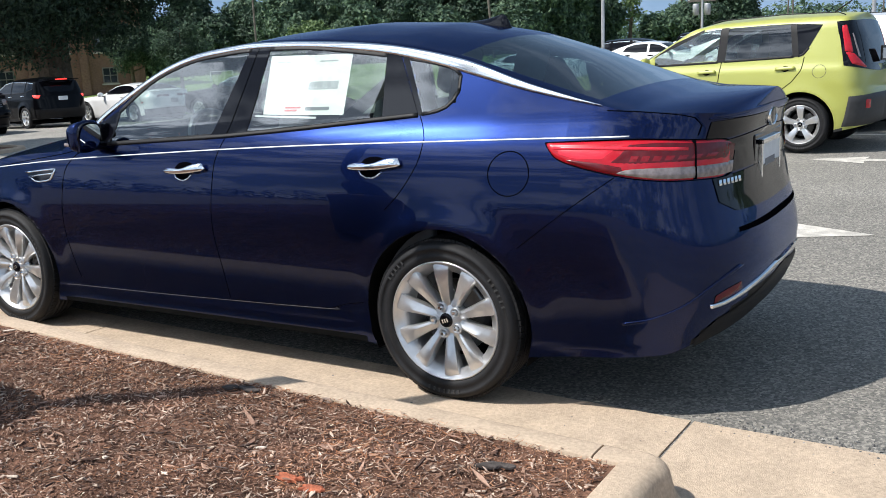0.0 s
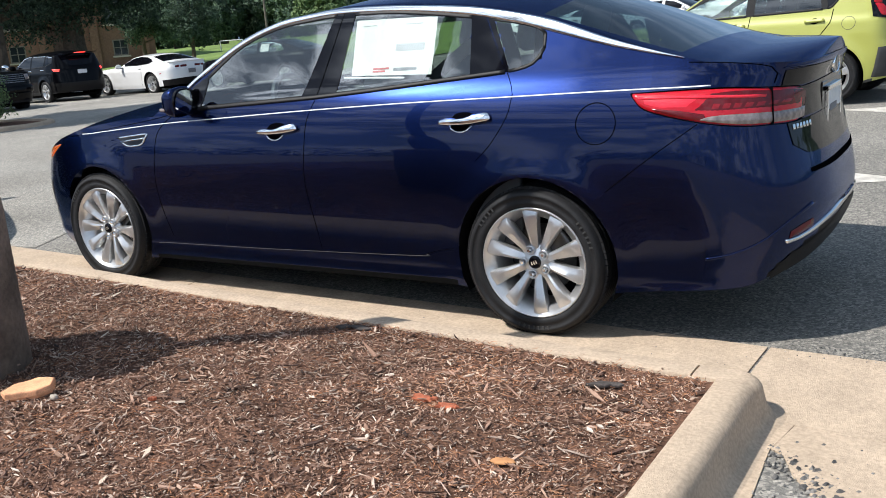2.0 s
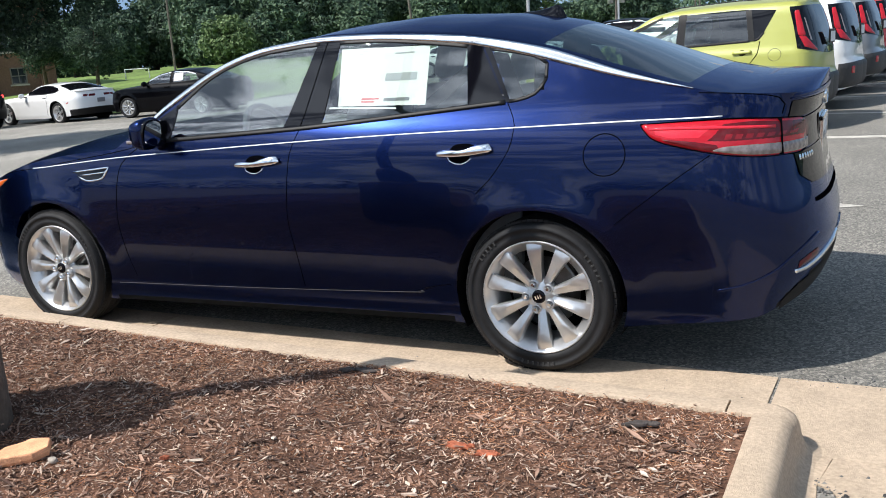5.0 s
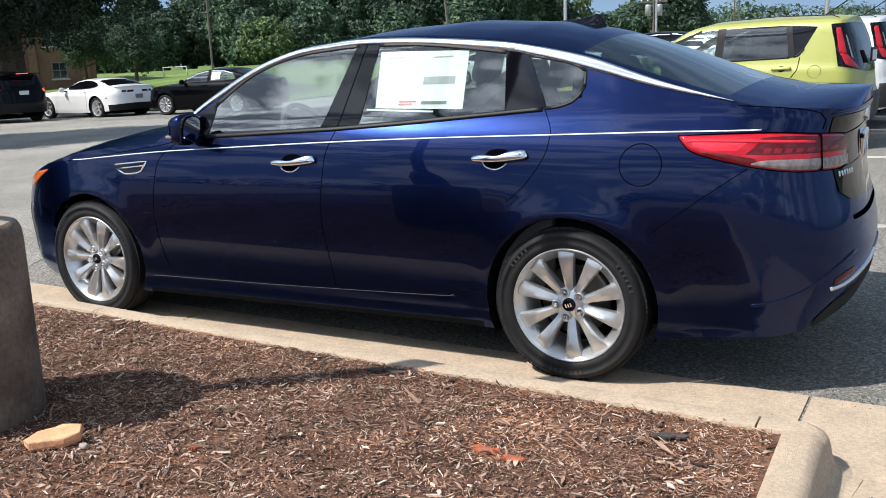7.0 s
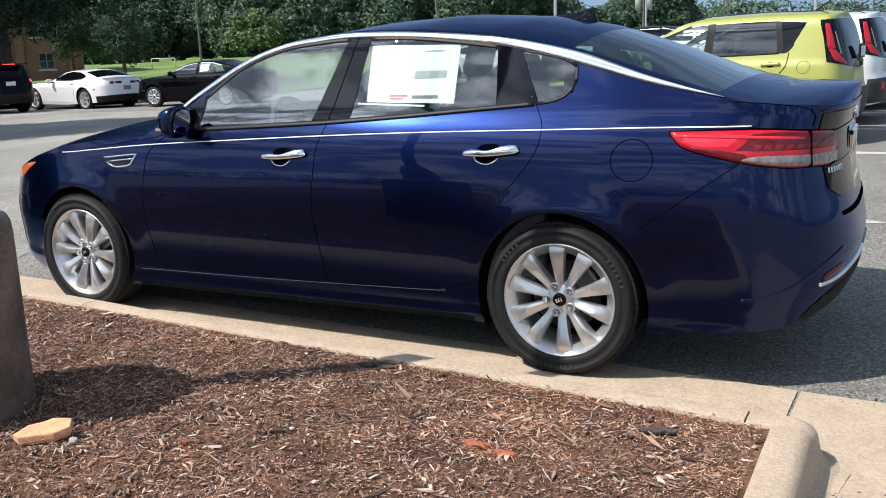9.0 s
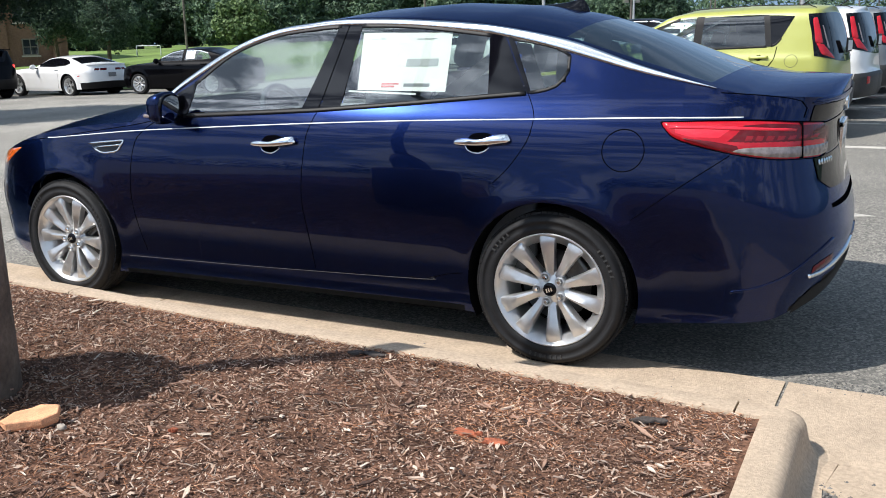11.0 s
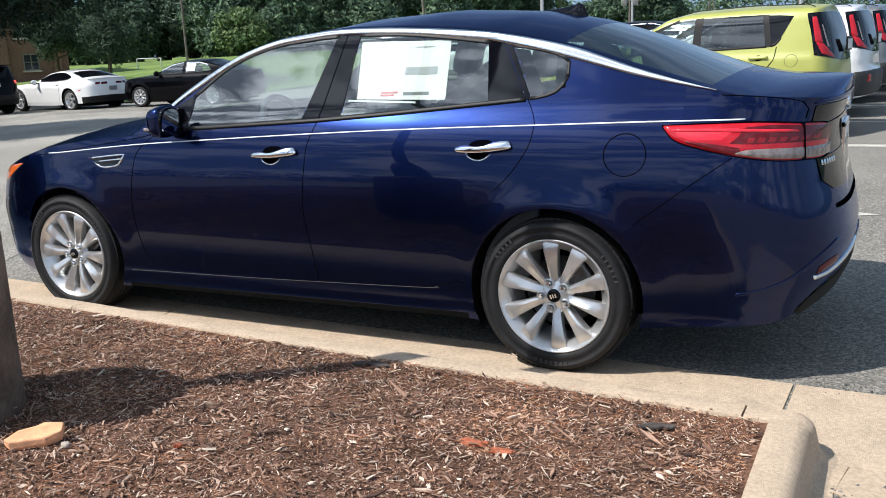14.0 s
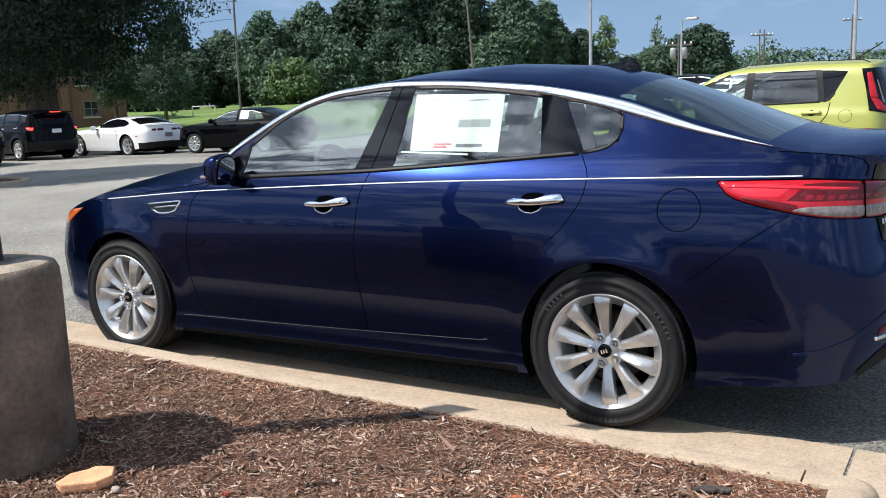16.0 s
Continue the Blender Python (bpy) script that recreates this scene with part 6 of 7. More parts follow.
SUV = dict(
    rows=26, step=0.035, paint="black_car", hw=0.92, wb=2.78, tyre=0.37, rim=0.25, spokes=5, mirror=(-1.95, 1.22),
    s=[(0.2, 0.06), (0.4, 0.01), (0.7, -0.015), (1.0, 0.0), (1.12, 0.03), (1.3, 0.08), (1.55, 0.16), (1.7, 0.23)],
    taper=[(-3.7, 0.06), (-3, 0.0), (0.2, 0.0), (0.9, 0.04)],
    xf=[(0.2, -3.62), (0.6, -3.70), (1.0, -3.6)], lf=0.8, pf=2.7, xr=[(0.2, 0.86), (0.6, 1.0), (0.8, 0.96), (1.1, 0.9), (1.5, 0.72), (1.7, 0.6)], lr=0.5, pr=3.0,
    zb=[(-3.7, 0.28), (-1, 0.25), (1.0, 0.34)], zs=[(-3.7, 0.95), (-3.3, 1.06), (-2.2, 1.13), (-1.3, 1.15), (0.2, 1.20), (1.0, 1.22)],
    rail=[(-3.7, 0.7), (-2.3, 1.1), (-2.05, 1.22), (-1.4, 1.55), (-1.0, 1.61), (-0.2, 1.62), (0.5, 1.58), (0.9, 1.50)],
    zc=[(-3.7, 1.0), (-3.3, 1.10), (-2.4, 1.18), (-1.5, 1.60), (-1.0, 1.69), (-0.2, 1.71), (0.5, 1.68), (0.9, 1.58)],
    bow=[(-3.7, 0), (-2.2, -0.1), (-1.3, -0.08), (-0.5, 0), (0.9, 0)],
    tops=[("bonnet", M["black_car"], -4, -2.1), ("windscreen", M["gloss_black"], -2.1, -1.38), ("roof", M["black_car"], -1.38, 2)],
    windows=[([(-1.9, 1.27), (-1.45, 1.50), (-1.1, 1.56), (-0.95, 1.565)], [(-1.88, 1.17), (-0.95, 1.18)], "gloss_black"), ([(-0.85, 1.565), (0.05, 1.55)], [(-0.85, 1.185), (0.0, 1.21)], "gloss_black"), ([(0.12, 1.545), (0.50, 1.50)], [(0.15, 1.23), (0.55, 1.33)], "gloss_black")],
    bands=[("lower_cladding", M["black"], lambda x, z: z < 0.36)], trim="chrome", handles=[(-0.95, 1.08), (-0.05, 1.10)], handle_mat="chrome",
    gaps=[[(-0.9, 1.18), (-0.92, 0.8), (-0.9, 0.4)]])


def estate_suv():
    root, S = other_car("suv_car", at_ground(-25.7, 16.6, -9.0), "black sport utility vehicle with its brake lamps lit", SUV)
    e, mid = S.e_of, S.e1 + 1
    S.patch("rear_window", [(e(0.66, 1.5), 1.56), (mid, 1.60)], [(e(0.84, 1.2), 1.22), (mid, 1.20)], M["gloss_black"], root, 0.006, nu=14, nv=8, e_mode=True)
    S.patch("tail_lamp", [(e(0.56, 1.1), 1.125), (e(0.80, 1.1), 1.115)], [(e(0.66, 1.0), 1.045), (e(0.80, 1.0), 1.02)], M["brake_light"], root, 0.012, nu=12, nv=6, thick=0.012, e_mode=True)
    bm = bmesh.new()
    box(bm, 0.951, 0.960, -0.20, 0.20, 1.603, 1.627)
    part("high_brake_lamp", bm, M["brake_light"], root)
    bm = bmesh.new()
    box(bm, 0.93, 0.955, -0.16, 0.16, 0.93, 1.06, 0.004)
    part("number_plate", bm, M["plate"], root)
    S.patch("bumper_insert", [(e(0.7, 0.6), 0.66), (mid, 0.66)], [(e(0.7, 0.4), 0.38), (mid, 0.36)], M["black"], root, 0.006, nu=12, nv=5, e_mode=True)
    bm = bmesh.new()
    box(bm, 0.70, 0.95, -0.62, 0.62, 1.60, 1.63, 0.008)
    part("roof_spoiler", bm, M["black_car"], root)


estate_suv()

BIG = dict(SUV, wb=3.03, hw=0.94, tyre=0.39, rim=0.27, mirror=(-2.1, 1.30), mirror_mat="chrome", trim="",
           xf=[(0.2, -3.90), (0.6, -3.98), (1.1, -3.94)], lf=0.55, pf=3.6, xr=[(0.2, 1.05), (0.6, 1.12), (0.9, 1.10), (1.4, 1.02), (1.8, 0.92)], lr=0.35, pr=3.6,
           zs=[(-4, 1.08), (-3.7, 1.15), (-2.4, 1.20), (-1.3, 1.22), (1.1, 1.25)],
           rail=[(-4, 0.8), (-2.5, 1.15), (-2.2, 1.30), (-1.6, 1.64), (-1.2, 1.70), (0.2, 1.73), (1.0, 1.70)], zc=[(-4, 1.10), (-3.7, 1.20), (-2.5, 1.26), (-1.7, 1.70), (-1.2, 1.79), (0.2, 1.83), (1.1, 1.80)],
           tops=[("bonnet", M["black_car"], -4.1, -2.3), ("windscreen", M["gloss_black"], -2.3, -1.58), ("roof", M["black_car"], -1.58, 2)],
           windows=[([(-2.05, 1.36), (-1.65, 1.58), (-1.25, 1.655), (-1.1, 1.66)], [(-2.02, 1.25), (-1.1, 1.26)], "gloss_black"), ([(-1.0, 1.665), (-0.2, 1.67)], [(-1.0, 1.265), (-0.2, 1.27)], "gloss_black"), ([(-0.1, 1.67), (0.85, 1.65)], [(-0.1, 1.275), (0.90, 1.29)], "gloss_black")],
           handles=[(-1.15, 1.12), (-0.25, 1.13)])


def big_suv():
    root, S = other_car("suv_car", at_ground(-26.8, 12.7, 176.0), "large black sport utility vehicle with chrome grille, on the road", BIG)
    mid = S.e0 - 1
    for k in range(5):
        z = 0.88 + 0.055 * k
        S.patch("grille_bar", [(mid, z + 0.012), (mid + 0.30, z + 0.012)], [(mid, z - 0.003), (mid + 0.30, z - 0.003)], M["alloy_dark"], root, 0.012, nu=10, nv=3, e_mode=True)
    S.patch("grille_mesh", [(mid, 1.13), (mid + 0.31, 1.13)], [(mid, 0.86), (mid + 0.28, 0.86)], M["gloss_black"], root, 0.004, nu=10, nv=5, e_mode=True)
    S.patch("head_lamp", [(mid + 0.33, 1.10), (mid + 0.62, 1.10)], [(mid + 0.35, 0.93), (mid + 0.58, 0.95)], M["lens_clear"], root, 0.01, nu=8, nv=6, thick=0.01, e_mode=True)
    S.patch("front_bumper", [(mid, 0.80), (mid + 0.75, 0.80)], [(mid, 0.55), (mid + 0.75, 0.55)], M["black_car"], root, 0.05, nu=16, nv=6, thick=0.05, e_mode=True)
    S.strip("side_moulding", [(-2.3, 0.78), (-0.6, 0.78)], 0.05, M["chrome"], root, 0.012)
    for side in (1, -1):
        bm = bmesh.new()
        tube(bm, [(-2.4, -0.98 * side, 0.42), (-2.2, -1.03 * side, 0.40), (-0.7, -1.03 * side, 0.40), (-0.5, -0.98 * side, 0.42)], 0.035, 8)
        part("running_board", bm, M["chrome"], root, smooth=True)
        bm = bmesh.new()
        tube(bm, [(-1.3, -0.62 * side, 1.80), (-1.2, -0.62 * side, 1.85), (0.5, -0.62 * side, 1.89), (0.65, -0.62 * side, 1.82)], 0.018, 8)
        part("roof_rail", bm, M["alloy"], root, smooth=True)


big_suv()

SALOON = dict(
    COUPE, paint="black_car", hw=0.90, wb=2.78, tyre=0.335, rim=0.24, spokes=10, dark_wheels=False, mirror=(-1.95, 1.05), handle_mat="black_car", trim="chrome",
    s=[(0.15, 0.06), (0.3, 0.02), (0.6, -0.01), (0.8, -0.02), (0.92, 0.0), (1.02, 0.06), (1.2, 0.13), (1.4, 0.24)], taper=[(-3.8, 0.08), (-3, 0.0), (0.3, 0.0), (1.1, 0.08)],
    zs=[(-3.8, 0.74), (-3.2, 0.90), (-2.2, 0.98), (-1.3, 1.0), (0.0, 1.05), (0.5, 1.08), (1.1, 1.06)],
    rail=[(-3.8, 0.5), (-2.25, 0.96), (-1.5, 1.34), (-1.0, 1.41), (-0.4, 1.39), (0.1, 1.27), (0.6, 1.10), (1.1, 0.9)], zc=[(-3.8, 0.78), (-3.2, 0.96), (-2.3, 1.05), (-1.45, 1.40), (-0.9, 1.47), (-0.3, 1.45), (0.2, 1.30), (0.65, 1.14), (1.1, 1.11)],
    tops=[("bonnet", M["black_car"], -4, -2.15), ("windscreen", M["gloss_black"], -2.15, -1.42), ("roof", M["black_car"], -1.42, -0.15), ("rear_window", M["gloss_black"], -0.15, 0.52), ("boot_lid", M["black_car"], 0.52, 2)],
    windows=[([(-1.9, 1.13), (-1.5, 1.30), (-1.1, 1.365)], [(-1.9, 1.03), (-1.1, 1.04)], "glass"), ([(-1.0, 1.37), (-0.5, 1.355), (-0.15, 1.27)], [(-1.0, 1.045), (-0.5, 1.06), (0.0, 1.10)], "glass")],
    bands=[], gaps=[[(-1.05, 1.04), (-1.08, 0.7), (-1.05, 0.3)]], handles=[(-1.2, 0.92), (-0.25, 0.94)])


def far_saloon():
    root, S = other_car("sedan_car", at_ground(-18.0, 19.75, 6.0), "black saloon with a white paper in its rear window", SALOON)
    S.patch("window_paper", [(-0.95, 1.33), (-0.62, 1.33)], [(-0.95, 1.09), (-0.62, 1.10)], M["paper"], root, 0.012, both=False, nu=4, nv=4)
    for y in (-0.36, 0.36):
        seat(root, -0.95, y, 0.5, 0.9, M["cloth"])
    return root


far_saloon()
other_car("sedan_car", pose(-6.22, -0.50, 0, 0, 0, -26.7), "black saloon parked askew past the end of the bed", SALOON)

SPEC_W = dict(SALOON, paint="white_car", tops=[("bonnet", M["white_car"], -4, -2.15), ("windscreen", M["gloss_black"], -2.15, -1.42), ("roof", M["white_car"], -1.42, -0.15), ("rear_window", M["gloss_black"], -0.15, 0.52), ("boot_lid", M["white_car"], 0.52, 2)], windows=[(t, b, "gloss_black") for t, b, _ in SALOON["windows"]])
SPEC_B = dict(SUV)
_w = other_car("sedan_car", at_ground(-10.2, 31.5, 172.0), "white saloon parked in a far row", SPEC_W, "far row of parked cars")[0]
for _x, _y, _a in ((-13.6, 33.0, 172), (-6.6, 31.0, 172), (-15.5, 55.0, 172), (-19.5, 56.0, 172), (-11.5, 54.5, 172), (-17.0, 34.5, 172)):
    copy_thing(_w, at_ground(_x, _y, _a))
_b = other_car("suv_car", at_ground(-9.0, 36.5, 172.0), "black sport utility vehicle parked in a far row", SPEC_B, "far row of parked cars")[0]
for _x, _y in ((-13.0, 38.0), (-17.5, 40.0)):
    copy_thing(_b, at_ground(_x, _y, 172))


# ---------------------------------------------------------------- trees, building, poles
def leaf_material(name, c0, c1, c2):
    m = material(name, c1, 0.6, spec=0.25)
    n, l = m.node_tree.nodes, m.node_tree.links
    g, r = n.new("ShaderNodeNewGeometry"), n.new("ShaderNodeValToRGB")
    el = r.color_ramp.elements
    el[0].color, el[1].color = (*c0, 1), (*c2, 1)
    mid = el.new(0.55)
    mid.color = (*c1, 1)
    l.new(g.outputs["Random Per Island"], r.inputs[0])
    p = n["Principled BSDF"]
    l.new(r.outputs[0], p.inputs["Base Color"])
    tr, mx = n.new("ShaderNodeBsdfTranslucent"), n.new("ShaderNodeMixShader")
    mx.inputs[0].default_value = 0.25
    l.new(r.outputs[0], tr.inputs[0])
    l.new(p.outputs[0], mx.inputs[1])
    l.new(tr.outputs[0], mx.inputs[2])
    l.new(mx.outputs[0], n["Material Output"].inputs[0])
    return m


LEAF = dict(
    dark=leaf_material("dark_leaves", (0.020, 0.040, 0.029), (0.050, 0.090, 0.058), (0.105, 0.160, 0.098)),
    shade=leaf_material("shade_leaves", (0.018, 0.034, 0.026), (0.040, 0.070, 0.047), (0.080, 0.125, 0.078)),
    mid=leaf_material("green_leaves", (0.032, 0.064, 0.047), (0.088, 0.146, 0.091), (0.180, 0.260, 0.150)),
    light=leaf_material("light_leaves", (0.055, 0.100, 0.042), (0.130, 0.195, 0.081), (0.230, 0.310, 0.137)))


def leaves(lobes, count, size, rng, fill=0.35):
    """Folded leaf clumps spread over and inside lobes (centre, radii)."""
    w = np.array([l[1][0] * l[1][2] for l in lobes], float)
    pick = rng.choice(len(lobes), count, p=w / w.sum())
    d = rng.normal(size=(count, 3))
    d /= np.linalg.norm(d, axis=1, keepdims=True)
    bump = 1.0 + 0.22 * np.sin(d[:, 0] * 7 + pick) * np.sin(d[:, 1] * 6 + 2 * pick) + 0.15 * np.sin(d[:, 2] * 11 + pick)
    r = np.where(rng.random(count) < fill, rng.uniform(0.35, 0.95, count), rng.normal(0.98, 0.07, count)) * bump
    C, A = np.array([l[0] for l in lobes], float)[pick], np.array([l[1] for l in lobes], float)[pick]
    P = C + d * A * r[:, None]
    nrm = d + rng.normal(0, 0.55, (count, 3)) + np.array([0, 0, 0.35])
    nrm /= np.linalg.norm(nrm, axis=1, keepdims=True)
    a = np.cross(nrm, rng.normal(size=(count, 3)))
    a /= np.linalg.norm(a, axis=1, keepdims=True)
    b = np.cross(nrm, a)
    s = size * rng.uniform(0.6, 1.5, (count, 1))
    V = np.stack([P - a * s, P - b * s * 0.5 + nrm * s * 0.18, P + a * s, P + b * s * 0.5 + nrm * s * 0.18], axis=1).reshape(-1, 3)
    F = np.arange(count * 4).reshape(-1, 4)
    return V.tolist(), F.tolist()


def tree(x, y, h, r, seed, kind="mid", count=2600, size=0.42, trunk=0.25, bare=0.22, label="", lobes=9, tall=1.0, group="trees behind the car park", name="tree"):
    rng = np.random.default_rng(seed)
    z0 = gf(x, y)
    root = thing(name, pose(x, y, z0, 0, 0, rng.uniform(0, 360)), label or "broad leafy green tree at the edge of the field", "tree", group)
    bm = bmesh.new()
    lean = rng.normal(0, 0.03 * h, 2)
    tube(bm, [(0, 0, -0.2), (lean[0] * 0.2, lean[1] * 0.2, h * 0.2), (lean[0] * 0.6, lean[1] * 0.6, h * 0.5), (lean[0], lean[1], h * 0.86)], 0, 8, [trunk * 1.25, trunk, trunk * 0.7, trunk * 0.15])
    part("trunk", bm, bark_wood, root, smooth=True)
    L = []
    zmid, hz = h * (0.5 + 0.5 * bare), h * (0.5 - 0.5 * bare)
    for k in range(lobes):
        # lobes over an egg-shaped crown, smaller towards the top
        t = (k + 0.5) / lobes
        up = 1 - 1.95 * t
        a = k * 2.39996 + rng.normal(0, 0.35)
        ring = math.sqrt(max(0.0, 1 - up * up)) * rng.uniform(0.62, 0.95)
        rr = r * rng.uniform(0.27, 0.46) * (1.0 - 0.25 * max(0.0, up))
        wide = 1.0 - 0.18 * max(0.0, up) if tall <= 1.0 else 1.0 - 0.38 * max(0.0, up)
        L.append(((math.cos(a) * ring * (r - rr * 0.6) * wide, math.sin(a) * ring * (r - rr * 0.6) * wide, zmid + up * (hz - rr * 0.7) + rng.normal(0, 0.03 * h)), (rr, rr, rr * rng.uniform(0.75, 1.05) * tall)))
        if k % 3 == 0:
            bm = bmesh.new()
            c = Vector(L[-1][0])
            s = Vector((lean[0] * 0.5, lean[1] * 0.5, max(h * bare, min(h * 0.8, c.z - r * 0.35))))
            tube(bm, [s, s.lerp(c, 0.55) + Vector((0, 0, -0.04 * h)), c], 0, 6, [trunk * 0.45, trunk * 0.3, trunk * 0.1])
            part("limb", bm, bark_wood, root, smooth=True)
    L.append(((lean[0] * 0.5, lean[1] * 0.5, zmid), (r * 0.55, r * 0.55, hz * 0.7)))
    V, F = leaves(L, count, size, rng)
    raw("crown", V, F, LEAF[kind], root, smooth=False)
    return root


# woods round the field: place, height of the top, width and tone of each tree
TREES = [(-87.7, 78, 8.6, 2.9, "mid"), (-86.5, 82, 12.6, 3.9, "dark"), (-84, 88, 11.7, 4.0, "mid"), (-80.9, 80, 9.0, 2.6, "dark"), (-72.7, 84, 12.1, 3.9, "mid"), (-78.4, 86, 9.8, 3.2, "dark"), (-69.9, 90, 13.9, 4.8, "mid"),
         (-60.7, 74, 6.6, 2.9, "light"), (-58.5, 80, 9.3, 3.4, "mid"), (-65.3, 95, 16.5, 5.3, "dark"), (-57.4, 94, 17.8, 5.4, "dark"), (-52.2, 96, 16.1, 4.9, "dark"), (-54.3, 84, 9.9, 3.5, "dark"), (-66.5, 79, 7.5, 2.8, "mid"),
         (-46.5, 100, 14.7, 4.9, "mid"), (-43.7, 104, 13.6, 3.4, "mid"), (-45.4, 92, 9.1, 3.2, "mid"), (-40.9, 108, 10.0, 3.0, "dark"), (-35.3, 116, 6.8, 3.7, "mid"), (-34.1, 120, 8.1, 2.8, "mid"),
         (-27.6, 118, 10.4, 4.2, "dark"), (-31.4, 120, 8.7, 3.5, "dark"), (-25.0, 118, 7.1, 2.3, "mid"), (-99.4, 84, 12.1, 4.6, "mid"), (-105, 84, 13.2, 5.0, "mid"), (-93, 86, 10.5, 4.0, "dark"), (-50.5, 84, 7.5, 3.0, "mid")]
for _i, (_x, _y, _h, _r, _k) in enumerate(TREES):
    tree(_x, _y, _h - gf(_x, _y), _r, 100 + _i, _k, count=int(6500 + 310 * _h * _r), size=0.160 + 0.006 * _h, tall=1.25 if _h > 12 else 1.0, bare=0.03, lobes=26, trunk=0.3)
tree(-38.7, 112, 9.6, 1.9, 301, "light", count=1500, size=0.2, label="thin airy tree with sparse leaves", lobes=9)
tree(-35.2, 125, 9.6, 1.5, 302, "light", count=450, size=0.2, label="thin airy tree with sparse leaves", lobes=8)
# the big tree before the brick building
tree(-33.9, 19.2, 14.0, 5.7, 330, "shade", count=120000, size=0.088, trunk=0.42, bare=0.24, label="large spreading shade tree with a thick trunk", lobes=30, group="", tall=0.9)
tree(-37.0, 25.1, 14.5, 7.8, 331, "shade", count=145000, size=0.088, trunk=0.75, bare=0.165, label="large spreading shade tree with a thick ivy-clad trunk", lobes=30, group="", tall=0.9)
tree(-45.8, 37.2, 4.9, 2.2, 340, "dark", count=13000, size=0.065, trunk=0.14, bare=0.3, label="small round dark-leaved tree beside the building", lobes=8)
tree(-42.3, 38.0, 4.8, 1.9, 341, "dark", count=11000, size=0.065, trunk=0.12, bare=0.25, label="small round tree on the grass field", lobes=8)
tree(-20.9, 4.8, 11.5, 2.9, 350, "mid", count=12000, size=0.15, trunk=0.25, bare=0.58, label="tall shade tree standing past the kerbed island", lobes=16, group="")


def far_woods():
    """A low band of woods all round the horizon."""
    rng = np.random.default_rng(9)
    for kind, back, n, size in (("mid", False, 90000, 0.34), ("dark", True, 16000, 0.8)):
        lobes = []
        for k in range(420):
            a = 2 * math.pi * k / 420 + rng.normal(0, 0.006)
            if (math.sin(a) < 0.62) != back:
                continue
            d = rng.uniform(150, 190)
            x, y = d * math.cos(a), d * math.sin(a)
            h = (rng.uniform(8, 12) if y < 0 else rng.uniform(4, 6.5)) if back else rng.uniform(4.4, 7.4)
            w = rng.uniform(2.5, 4.5)
            lobes.append(((x, y, gf(x, y) + h * 0.42), (w, w, h * 0.55)))
        V, F = leaves(lobes, n, size, rng, 0.15)
        tagged(raw("far_woods", V, F, LEAF[kind], smooth=False), "low band of distant green woods", "woods", kind="stuff")


far_woods()


def bush(x, y, r, h, seed, kind="mid"):
    rng = np.random.default_rng(seed)
    root = thing("bush", pose(x, y, gz(x, y) + 0.12), "clipped round green shrub on the kerbed island", "shrub")
    bm = bmesh.new()
    for k in range(5):
        a = k * 1.256
        tube(bm, [(0, 0, -0.1), (math.cos(a) * r * 0.3, math.sin(a) * r * 0.3, h * 0.45)], 0, 5, [0.03, 0.012])
    part("stem", bm, bark_wood, root)
    L = [((math.cos(a) * r * 0.4, math.sin(a) * r * 0.4, h * 0.52), (r * 0.62, r * 0.62, h * 0.5)) for a in np.linspace(0, 5.2, 6)] + [((0, 0, h * 0.55), (r * 0.7, r * 0.7, h * 0.48))]
    V, F = leaves(L, 14000, 0.030, rng)
    raw("foliage", V, F, LEAF[kind], root, smooth=False)


bush(-17.35, 7.75, 0.95, 1.05, 5, "light")
bush(-18.9, 6.9, 0.95, 1.0, 6, "light")


def island():
    root = thing("traffic_island", pose(-18.1, 7.45, gz(-18.6, 7.3)), "kerbed planting island with dark soil", "island", kind="structure")
    def outline(k):
        pts = []
        for i in range(40):
            a = 2 * math.pi * i / 40
            x, y = 5.2 * math.copysign(abs(math.cos(a)) ** 0.8, math.cos(a)), 1.6 * math.copysign(abs(math.sin(a)) ** 0.8, math.sin(a))
            q = Matrix.Rotation(radians(28), 2) @ Vector((x * (1 - k / 5.2), y * (1 - k / 1.6)))
            pts.append((q.x - 2.3, q.y - 1.2))
        return pts
    vs, fs = [], []
    for k, z in ((-0.25, 0.008), (-0.02, 0.02), (0.0, 0.13), (0.03, 0.15), (0.14, 0.15), (0.16, 0.10)):
        vs += [(x, y, z) for x, y in outline(k)]
    for r in range(5):
        for i in range(40):
            j = (i + 1) % 40
            fs.append((r * 40 + i, r * 40 + j, (r + 1) * 40 + j, (r + 1) * 40 + i))
    raw("island_kerb", vs, fs, concrete, root, smooth=False)
    top = outline(0.15)
    raw("island_soil", [(x, y, 0.11) for x, y in top] + [(-2.3, -1.2, 0.16)], [(i, (i + 1) % 40, 40) for i in range(40)], soil, root)


island()

# grass field beyond the road
sheet("grass_field", np.linspace(-210, -21, 64), np.linspace(19, 210, 64), lambda x, y: gf(x, y) + 0.05, grass_m, "mown green grass field behind the road", "grass", keep=lambda x, y: y > 22.5 - 0.12 * (x + 20) - 0.0)


